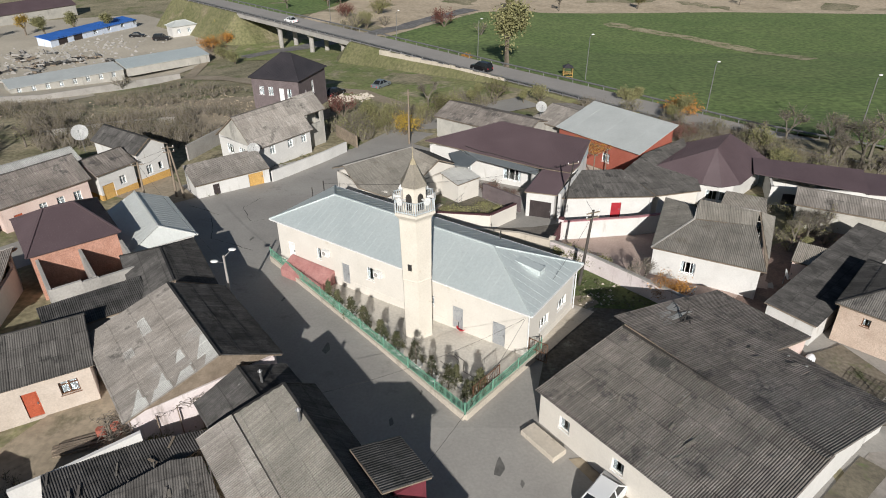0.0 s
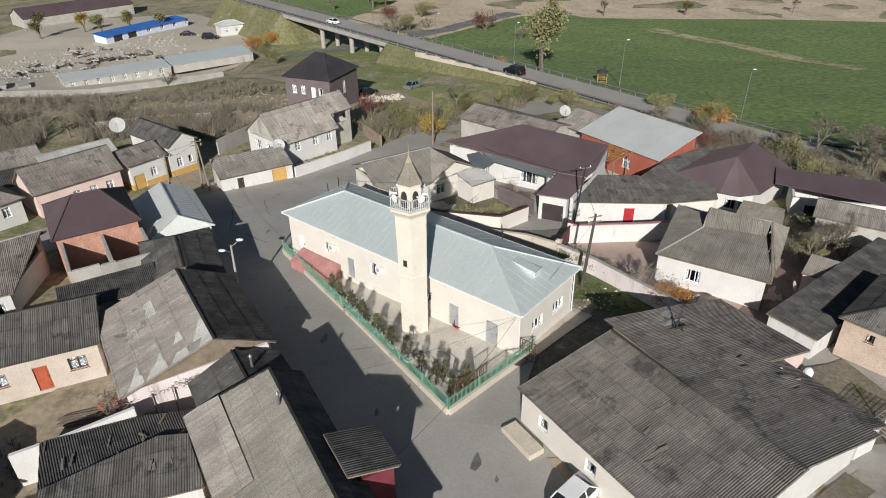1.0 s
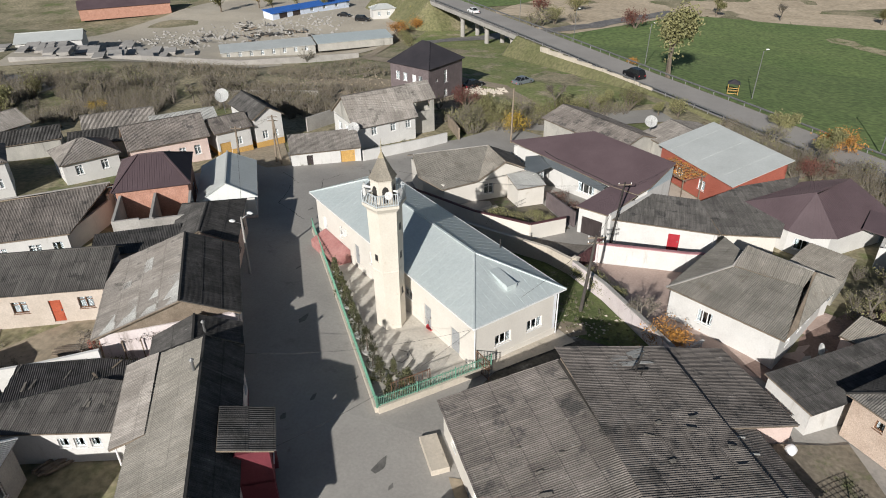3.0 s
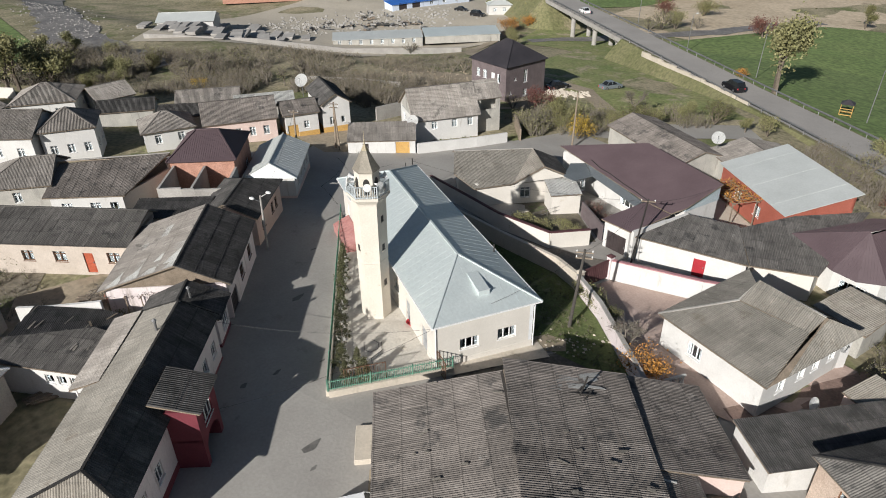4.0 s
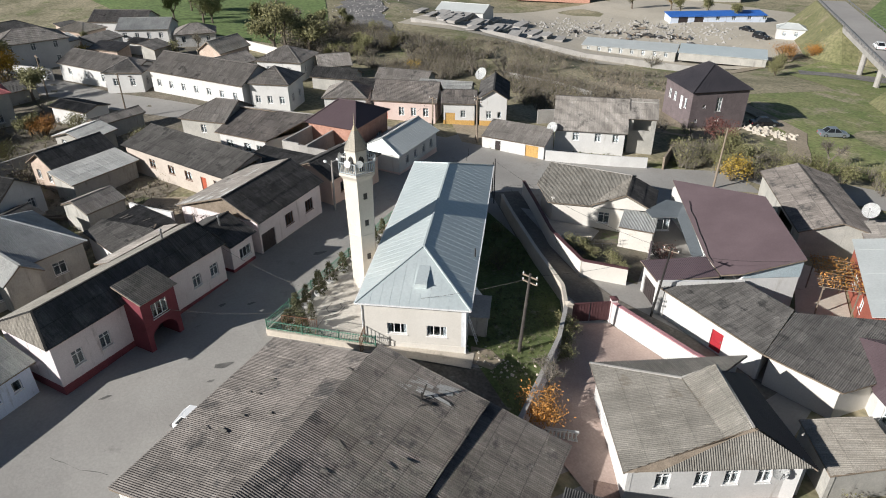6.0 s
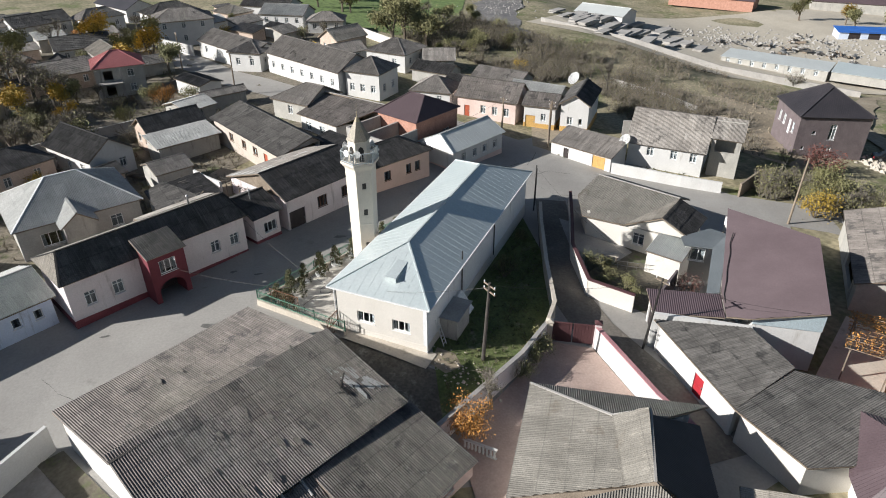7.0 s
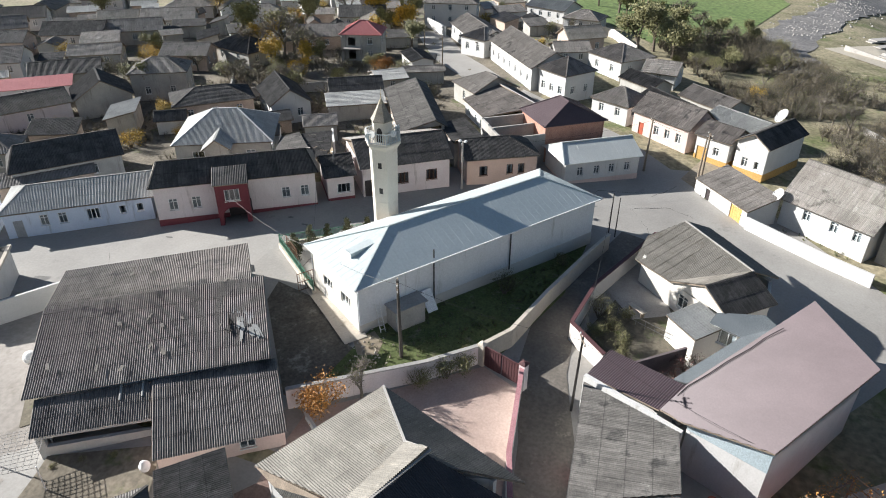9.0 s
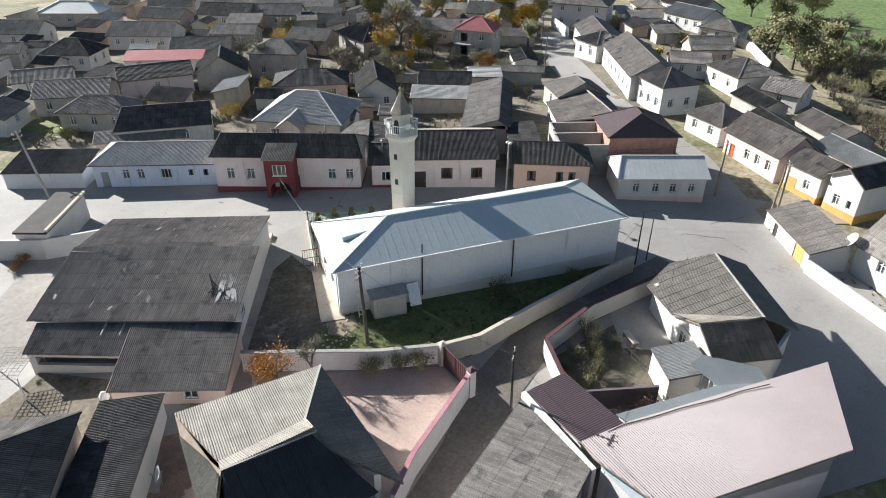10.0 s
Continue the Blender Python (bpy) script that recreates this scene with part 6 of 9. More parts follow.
custom_roof("house", "long wing under a plum metal roof", [[(35.0, 69.9, 2.5), (46.0, 65.6, 1.9), (47.5, 70.0, 2.8), (36.0, 73.0, 3.5)], [(46.0, 65.6, 1.8), (50, 64.9, 1.7), (51, 69.6, 2.2), (47.5, 70.5, 2.4)]], ROOF_PLUM, "plain", WHITE, [(36.4, 68.0), (46.2, 66.0), (49.8, 65.3), (50.5, 69.2), (38.0, 73.0)], 1.7, z0=-1.0, openings=[(0, 2.2, 1.6, 0.6, 1.3, "dark")])
house("outbuilding", "low outbuilding under pale corrugated slate", (36.0, 62.0), (45.0, 57.4), 5.0, 2.4, 3.4, "gable", GREYWALL, SLATE, "sheets", z0=-0.3)
house("outhouse", "small pink outhouse under corrugated slate", (31.0, 51.3), (33.2, 49.8), 3.0, 2.0, 2.6, "shed", PINK, SLATE_TAN, "sheets", over=0.15, z0=0.0)

# ---- yard walls ----
yard_wall("pinkish rendered wall between mosque yard and courtyard", [(19.6, 44.6), (13.2, 52.4), (9.8, 55.6)], 1.75, PALEPINK, GREYCON)
yard_wall("weathered concrete wall round the mosque yard", [(9.75, 55.65), (7.0, 57.3), (0.5, 58.9), (-7.5, 61.2), (-11.8, 62.6)], 1.75, CONCRETE, CONCRETE)
yard_wall("cream wall of a garden yard along the alley", [(-14.0, 67.0), (-8.5, 65.0), (-2.2, 62.6), (4.2, 61.6), (7.2, 64.6)], 1.8, CREAM, MAROON_DULL)
yard_wall("white yard wall with sheet gate beside the shed", [(14.4, 19.8), (19.6, 16.4), (22.4, 12.6)], 2.2, WHITE, None)

# roofs and wall behind the street houses
custom_roof("lean_to", "lean-to under patched slate against the unfinished block walls", [[(-29.5, 37.9, 4.0), (-23.35, 42.2, 4.1), (-25.6, 45.3, 4.5), (-31.8, 40.9, 4.55)]], SLATE_DARK, "sheets", GREYCON, [(-29.3, 38.2), (-23.6, 42.2), (-25.7, 45.0), (-31.5, 40.9)], 3.9, z0=0.5)
yard_wall("white rendered wall behind a tumbledown shed", [(-18.7, 28.4), (-22.3, 26.3), (-25.0, 24.8)], 3.0, WHITE, None, tops=[4.2, 3.6, 3.3])
custom_roof("shed", "tumbledown shed under black broken slate", [[(-21.4, 22.2, 3.4), (-16.1, 26.4, 3.5), (-13.2, 29.6, 3.6), (-18.3, 28.2, 3.95), (-23.4, 25.6, 3.7)]], SLATE_DARK, "sheets", GREYWALL, [(-21.0, 22.6), (-16.3, 26.5), (-18.4, 27.9), (-22.9, 25.3)], 3.2, z0=0.6)
custom_roof("shed", "low white shed with a row of windows under grey slate", [[(-19.9, 20.2, 3.3), (-12.2, 23.4, 3.3), (-14.5, 26.7, 3.95), (-16.2, 26.35, 3.9), (-21.3, 22.1, 3.6)]], SLATE_MID, "sheets", WHITE, [(-19.6, 20.6), (-12.5, 23.6), (-14.6, 26.4), (-16.2, 26.0), (-20.8, 22.1)], 3.1, z0=0.6, openings=[(0, 4.0, 0.7, 1.2, 0.8, "w1"), (0, 5.0, 0.7, 1.2, 0.8, "w1"), (0, 6.0, 0.7, 1.2, 0.8, "w1")])


# newer pale sheets patched into an old roof
def patched_sheets():
    A, B = Vector((-11.6, 35.3, 0)), Vector((-18.2, 43.9, 0))
    d = (B - A).normalized()
    n = Vector((-d.y, d.x, 0))
    t = thing("patched_sheets", "newer pale slate sheets patched into an old roof", "slate", Matrix.Translation(A))
    fall = (Vector((0, 0, 4.3)) + n * 10.4) - (Vector((0, 0, 6.4)) + n * 4.06)
    step = fall / 4
    m = Matrix((d, -step.normalized(), d.cross(-step.normalized()))).transposed().to_4x4()
    me = sheet_mesh(SLATE_LIGHT)
    for row, (x0, count) in enumerate(((0.05, 4), (0.05, 3), (0.05, 3), (0.05, 2))):
        for i in range(count):
            k = m.copy()
            k.translation = d * (x0 + i * 1.0) + n * 4.06 + Vector((0, 0, 6.47)) + step * (row + 1)
            piece("slate_sheet", me, t, k @ Matrix.Diagonal((1.0, step.length, 1, 1)))
    for x, row in ((6.5, 1), (7.5, 1), (5.2, 2)):
        k = m.copy()
        k.translation = d * x + n * 4.06 + Vector((0, 0, 6.47)) + step * (row + 1)
        piece("slate_sheet", me, t, k @ Matrix.Diagonal((1.0, step.length * 0.4, 1, 1)))


patched_sheets()


def pergola():
    t = thing("pergola", "timber pergola covered in withered orange vine", "pergola", pose(17.4, 79.4, ground_height(17.4, 79.4), 0, 0, -45))
    for x in (-2.4, 2.4):
        for y in (-1.4, 1.4):
            bm = bmesh.new()
            box(bm, x - 0.05, y - 0.05, -0.3, x + 0.05, y + 0.05, 3.2)
            part("post", bm, WOOD, t)
    for y in (-1.4, 1.4):
        bm = bmesh.new()
        box(bm, -2.8, y - 0.05, 3.2, 2.8, y + 0.05, 3.32)
        part("beam", bm, WOOD, t)
    for i in range(9):
        bm = bmesh.new()
        box(bm, -2.6 + i * 0.65, -1.8, 3.325, -2.55 + i * 0.65, 1.8, 3.38)
        part("slat", bm, WOOD, t)
    rnd = random.Random(31)
    bm = bmesh.new()
    for i in range(1500):
        c = Vector((rnd.uniform(-2.8, 2.8), rnd.uniform(-1.9, 1.9), 3.42 + abs(rnd.gauss(0, 0.15))))
        u = Vector((rnd.uniform(-1, 1), rnd.uniform(-1, 1), rnd.uniform(-0.6, 0.6))).normalized() * rnd.uniform(0.04, 0.09)
        v = u.orthogonal().normalized() * u.length * 0.7
        bm.faces.new([bm.verts.new(q) for q in (c - u, c - v, c + u, c + v)])
    part("vine", bm, LEAF_ORANGE, t, "withered orange vine leaves", kind="stuff")


pergola()


# ---- far houses of the village ----
W2 = [(1.6, 0.9, 1.1, 1.2, "w2"), (3.6, 0.9, 1.1, 1.2, "w2"), (5.6, 0.9, 1.1, 1.2, "w2")]


def windows_along(L, n, z=1.1, two=False):
    out = []
    for i in range(n):
        c = L * (i + 0.6) / (n + 0.2)
        out.append((c, 0.85, z, 1.2, "w2"))
        if two:
            out.append((c, 0.85, z + 2.6, 1.2, "w2"))
    return out


def far_house(A, B, W, h, rise, roof, wall, cover, label, n=3, mode="sheets", two=False, extra=None, **kw):
    base = ground_height((A[0] + B[0]) / 2, (A[1] + B[1]) / 2)
    L = math.hypot(B[0] - A[0], B[1] - A[1]) - 0.7
    ops = {"f": windows_along(L, n, two=two)}
    if W > 5 and n:
        ops["r"] = windows_along(W - 0.7, 2, two=two)
        ops["l"] = windows_along(W - 0.7, 2, two=two)
    return house("house", label, A, B, W, base + h, base + h + rise, roof, wall, cover, mode, openings=ops, z0=base, **kw)


far_house((-75.0, 31.8), (-57.8, 43.8), 8.5, 3.6, 2.4, "gable", WHITE, SLATE, "long white house with many windows under mossy slate", 7)
far_house((-58.4, 44.6), (-54.2, 50.2), 7.0, 4.2, 2.0, "hip", WHITE, SLATE, "two-storey white house under a slate hip roof", 3)
far_house((-49.3, 33.0), (-44.0, 38.4), 8.0, 2.9, 2.0, "hipl", GREYWALL, SLATE, "grey rendered house under a slate hip roof", 1)
custom_roof("house", "low white house under a wide grey slate roof", [[(-43.5, 36.8, 3.0), (-36.6, 42.0, 3.0), (-38.4, 49.6, 4.9), (-47.0, 41.2, 4.9)], [(-39.6, 51.6, 3.7), (-49.5, 43.2, 3.7), (-47.0, 41.2, 4.9), (-38.4, 49.6, 4.9)]], SLATE_SHED, "sheets", WHITE,
            [(-43.1, 37.4), (-37.0, 42.0), (-38.9, 49.4), (-40.0, 51.0), (-48.8, 43.3)], [2.85, 2.9, 3.5, 3.5, 2.9], z0=0.0, openings=[(0, 1.6, 1.1, 1.0, 1.2, "w2"), (0, 4.6, 1.1, 1.0, 1.2, "w2"), (0, 6.6, 0.9, 1.0, 1.2, "w1")], caps=[[(-47.0, 41.2, 4.9), (-38.4, 49.6, 4.9)]])
far_house((-33.4, 19.4), (-38.0, 26.9), 4.5, 2.4, 0.7, "shed", GREYWALL, SLATE_LIGHT, "open shed under a pale sheet roof", 0)
far_house((-37.6, 17.6), (-42.0, 24.8), 5.5, 3.0, 1.6, "gable", TUFF, SLATE_DARK, "stone house under dark slate", 2)
far_house((-47.0, 21.2), (-50.6, 25.4), 6.0, 2.6, 0.9, "gable", GREYWALL, SLATE_LIGHT, "low house under pale slate", 1)
far_house((0.6, -2.4), (-8.8, 5.4), 6.5, 2.9, 2.2, "hipl", GREYWALL, SLATE_DARK, "house under blackened corrugated slate", 2, hip=1.2)
far_house((3.2, -3.2), (-5.2, 4.3), 2.6, 1.9, 0.8, "shed", TUFF, SLATE, "lean-to under pale slate", 0)
far_house((-12.0, -21.6), (-22.0, -15.8), 7.0, 2.9, 1.5, "gable", PALEPINK, SLATE_DARK, "pale pink house under dark slate", 1)
far_house((-21.8, -15.7), (-28.2, -10.2), 8.0, 2.9, 2.6, "gabley", GREYWALL, SLATE_DARK, "grey gabled house under dark slate", 0)
far_house((-31.8, -14.6), (-36.4, -6.8), 7.0, 4.4, 1.8, "hip", GREYWALL, SLATE, "two-storey grey house under a slate hip roof", 2)
far_house((-20.2, -33.8), (-29.2, -23.4), 4.0, 2.6, 0.8, "shed", WHITE, ROOF_RED, "white house under a faded red sheet roof", 3, mode="seams")
far_house((-27.8, -31.0), (-35.2, -22.8), 7.0, 3.2, 1.6, "gable", GREYWALL, SLATE_DARK, "house under dark slate", 0)
far_house((-13.0, -48.2), (-18.2, -40.0), 7.5, 2.8, 2.2, "hip", WHITE, SLATE_DARK, "white house under a dark hip roof", 3)
far_house((-28.2, -52.0), (-35.4, -41.0), 8.5, 2.8, 2.0, "gable", WHITE, SLATE, "white house under grey slate", 4)
far_house((-30.7, -83.3), (-39.0, -72.0), 8.0, 3.0, 2.0, "hip", GREYWALL, ROOF_WHITE, "house under a pale sheet roof", 3, mode="seams")
far_house((-51.6, -54.9), (-57.2, -43.7), 8.0, 2.8, 2.0, "gable", WHITE, SLATE_DARK, "white house under black slate", 3)
far_house((-58.0, -19.0), (-54.4, -8.0), 8.0, 2.8, 2.0, "hip", GREYWALL, SLATE_DARK, "grey house under dark slate", 2)
far_house((-48.0, -22.6), (-50.8, -14.2), 7.0, 2.8, 1.6, "gable", TUFF, SLATE, "stone house under grey slate", 2)
far_house((-15.0, -72.0), (-21.0, -63.5), 8.0, 2.8, 2.0, "gable", WHITE, SLATE, "white house under grey slate", 3)
far_house((6.1, -19.0), (0.5, -23.4), 7.0, 2.5, 1.2, "gable", WHITE, SLATE, "low white shed under grey slate", 1)
far_house((-2.0, -35.3), (-9.7, -30.2), 6.0, 2.5, 1.4, "gable", WHITE, SLATE_TAN, "low white house under tan slate", 2)
far_house((-92.0, 18.0), (-75.8, 29.0), 8.0, 3.0, 1.8, "gable", WHITE, SLATE, "long white house beside the lane under slate", 4)
far_house((-74.6, 31.0), (-81.4, 34.6), 7.0, 3.3, 1.6, "hip", WHITE, SLATE, "white house under a slate hip roof", 2)
far_house((-100.6, 8.3), (-103.4, 21.0), 9.0, 5.2, 2.0, "hip", WHITE, SLATE, "two-storey white house under a hip roof", 3, two=True)
far_house((-75.3, 44.6), (-78.4, 51.0), 6.0, 2.6, 1.4, "gable", WHITE, SLATE, "low white house under slate", 2)
far_house((-77.0, 50.0), (-71.0, 57.0), 8.5, 3.2, 2.0, "hip", WHITE, SLATE, "white house under weathered slate by the river", 2)
far_house((-71.7, 60.3), (-70.5, 66.5), 7.0, 2.4, 1.6, "gable", WHITE, SLATE, "white shed with broken slate roof", 1)
far_house((-115.3, 29.3), (-110.6, 39.6), 8.0, 2.9, 1.8, "gable", WHITE, SLATE_LIGHT, "white house under a pale roof", 4)
far_house((-106.0, 40.0), (-104.5, 48.5), 7.0, 2.7, 1.6, "hip", WHITE, SLATE, "white house under slate", 3)
far_house((-51.8, 54.4), (-48.2, 60.6), 6.5, 2.8, 1.8, "hip", WHITE, SLATE, "white house by the lane under slate", 2)
far_house((-58.0, 61.0), (-50.0, 68.0), 5.0, 2.3, 1.2, "gable", GREYWALL, SLATE_DARK, "low shed under dark slate", 0)
far_house((-62.0, 67.0), (-55.0, 74.0), 6.0, 2.2, 1.4, "gable", GREYWALL, SLATE, "shed under grey slate", 0)
far_house((-53.0, 71.0), (-47.0, 78.0), 6.0, 2.2, 1.2, "gable", GREYWALL, SLATE_LIGHT, "shed under pale slate", 0)
far_house((-66.7, 57.0), (-61.0, 63.0), 5.0, 2.3, 1.2, "gable", GREYWALL, SLATE_DARK, "low barn under dark slate", 0)
far_house((-109.4, 7.1), (-115.6, 17.2), 8.0, 5.0, 2.0, "hip", WHITE, SLATE_DARK, "two-storey white house under a dark hip roof", 3, two=True)
far_house((-112.3, -21.9), (-120.7, -12.1), 8.0, 3.0, 2.0, "gable", WHITE, SLATE_DARK, "white house under dark slate", 4)
far_house((-143.3, -13.0), (-130.0, -2.7), 8.0, 3.0, 2.0, "gable", WHITE, ROOF_DARK, "white house under a dark metal roof", 3, mode="plain")
far_house((-128.0, 24.4), (-121.0, 36.0), 8.0, 2.9, 2.0, "gable", WHITE, SLATE, "white house under slate", 3)
far_house((-90.0, -8.0), (-94.0, 2.0), 8.0, 2.8, 2.0, "gable", WHITE, SLATE_DARK, "white house under dark slate", 3)
far_house((-82.0, -30.0), (-88.0, -20.0), 8.0, 2.8, 2.0, "hip", WHITE, SLATE, "white house under slate", 3)
far_house((-70.0, -46.0), (-76.0, -36.0), 8.0, 2.8, 2.0, "gable", GREYWALL, SLATE, "grey house under weathered slate", 3)
far_house((-58.0, -78.0), (-66.0, -68.0), 8.0, 2.8, 2.0, "gable", WHITE, SLATE_DARK, "white house under dark slate", 3)
far_house((-42.0, -38.0), (-47.0, -30.0), 6.0, 2.6, 1.4, "gable", GREYWALL, SLATE, "low house under slate", 2)
far_house((-6.0, -58.0), (-12.0, -52.0), 6.0, 2.6, 1.4, "gable", GREYWALL, SLATE, "low house under slate", 2)


def red_roof_house():
    base = ground_height(-68, 9)
    t = house("house", "unfinished two-storey grey house with balcony under a red metal roof", (-66.2, 4.6), (-68.4, 12.6), 7.0, base + 5.0, base + 7.0, "hip", GREYWALL, ROOF_RED, "tile", z0=base,
              openings={"f": [(2.0, 1.4, 0.3, 2.0, "hole"), (2.0, 1.4, 2.9, 1.5, "hole"), (5.5, 1.0, 3.2, 1.2, "w2"), (5.5, 1.0, 0.8, 1.2, "w2")], "r": [(2, 1.0, 3.2, 1.2, "w2"), (4.5, 1.0, 3.2, 1.2, "w2")]})
    bm = bmesh.new()
    box(bm, 0.2, -1.6, 2.45, 4.2, -0.003, 2.62)
    part("balcony", bm, GREYCON, t)
    for x in (0.35, 4.0):
        bm = bmesh.new()
        box(bm, x - 0.12, -1.55, -0.5, x + 0.12, -1.3, 4.9)
        part("column", bm, GREYCON, t)


red_roof_house()

# ---- industrial yard across the river ----
house("workshop", "long low workshop with a blue sheet metal roof", (-110.0, 184.0), (-97.6, 212.4), 6.0, -6.7, -6.1, "shed", BLUEWALL, ROOF_BLUE, "seams", z0=-9.0, openings={"f": [(4, 3.0, 0.2, 2.2, "dark"), (9, 3.0, 0.2, 2.2, "dark"), (15, 1.2, 1, 1.2, "w2"), (20, 1.2, 1, 1.2, "w2"), (25, 1.2, 1, 1.2, "w2"), (30, 1.2, 1, 1.2, "w2")]})
house("warehouse", "long low warehouse with a pale sheet roof", (-94.7, 138.3), (-76.5, 154.0), 8.0, -6.9, -6.5, "shed", GREYWALL, ROOF_WHITE, "seams", z0=-9.0, over=0.2, openings={"f": windows_along(23, 8, 0.7)})
house("warehouse", "long low warehouse with a blue-grey sheet roof", (-76.2, 154.2), (-60.6, 167.7), 8.0, -6.8, -6.2, "shed", GREYWALL, ROOF_MOSQUE, "seams", z0=-8.3, over=0.2)
house("kiosk", "small pale two-part kiosk in the yard", (-80.0, 194.0), (-74.0, 199.0), 5.0, -5.6, -4.4, "hip", WHITE, ROOF_WHITE, "plain", z0=-8.6, openings={"f": [(2, 1, 1, 1.2, "w2"), (5, 1, 1, 1.2, "w2")]})
house("barn", "low farm barn under a rusty roof", (-150, 206), (-128, 236), 12.0, -6.0, -3.4, "gable", GREYWALL, ROOF_PLUM, "plain", z0=-9.0)
house("barn", "pink barn under a dull roof by the river", (-140, 118), (-128, 128), 10.0, -3.6, -2.0, "gable", WHITE, ROOF_WHITE, "plain", z0=-7.0, openings={"f": [(7, 6, 0, 2.4, "hole")]})
house("barn", "low brick barn across the yard", (-170, 165), (-150, 185), 10.0, -5.5, -3.5, "gable", BRICK, ROOF_PLUM, "plain", z0=-8.5)


def slab_yard():
    rnd = random.Random(7)
    for i in range(46):
        x, y = rnd.uniform(-132, -100), rnd.uniform(104, 138)
        z = ground_height(x, y)
        t = thing("slab_stack", "stack of grey concrete slabs in the yard", "slabs", pose(x, y, z, 0, 0, 40 + rnd.uniform(-8, 8)), "slab stacks")
        w, l, n = rnd.uniform(1.6, 3.0), rnd.uniform(4, 8), rnd.randint(1, 3)
        for k in range(n):
            bm = bmesh.new()
            o = rnd.uniform(-0.1, 0.1)
            box(bm, o, 0, 0.25 * k + 0.003, w + o, l, 0.25 * k + 0.24)
            part("slab", bm, GREYCON, t)
    for i in range(26):
        x, y = rnd.uniform(-118, -84), rnd.uniform(150, 180)
        if (x + 94) * 0.75 - (y - 148) * 0.66 > -4:
            continue
        z = ground_height(x, y)
        t = thing("scrap_pile", "heap of rusty scrap and timber", "scrap", pose(x, y, z, 0, 0, rnd.uniform(0, 360)), "scrap heaps")
        for k in range(7):
            bm = bmesh.new()
            a = Vector((rnd.uniform(-1.5, 1.5), rnd.uniform(-1.5, 1.5), rnd.uniform(0.1, 0.7)))
            beam(bm, a, a + Vector((rnd.uniform(-2, 2), rnd.uniform(-2, 2), rnd.uniform(-0.1, 0.5))), rnd.uniform(0.1, 0.5))
            part("scrap", bm, rnd.choice((WOOD, IRON, GREYCON, STEEL)), t)


slab_yard()


# ---- plants ----
def grow(bm, p, d, length, r, depth, rnd, tips, spread=0.6):
    q = p + d * length
    tube(bm, p, q, r, r * 0.65, 5)
    if depth == 0:
        tips.append(q)
        return
    for i in range(rnd.choice((2, 3, 3)) if depth > 1 else 3):
        nd = (d + Vector((rnd.uniform(-1, 1), rnd.uniform(-1, 1), rnd.uniform(-0.35, 0.55))) * spread).normalized()
        grow(bm, p.lerp(q, rnd.uniform(0.55, 1.0)), nd, length * rnd.uniform(0.6, 0.85), r * 0.6, depth - 1, rnd, tips, spread)
    tips.append(q)


def leaf_cloud(bm, centres, n, spread, size, rnd, flat=1.0):
    for i in range(n):
        c = rnd.choice(centres)
        o = Vector((rnd.gauss(0, 1), rnd.gauss(0, 1), rnd.gauss(0, 1) * flat)) * spread
        q = c + o
        u = Vector((rnd.uniform(-1, 1), rnd.uniform(-1, 1), rnd.uniform(-1, 1))).normalized()
        v = u.orthogonal().normalized()
        s = size * rnd.uniform(0.6, 1.4)
        vs = [bm.verts.new(q + u * s * a + v * s * 0.6 * b) for a, b in ((-1, 0), (0, -1), (1, 0), (0, 1))]
        bm.faces.new(vs)


def mesh_of(name, bm, material, recalc=True):
    me = bpy.data.meshes.new(name)
    if recalc:
        bmesh.ops.recalc_face_normals(bm, faces=bm.faces)
    bm.to_mesh(me)
    bm.free()
    me.materials.append(material)
    return me


PLANTS = {}


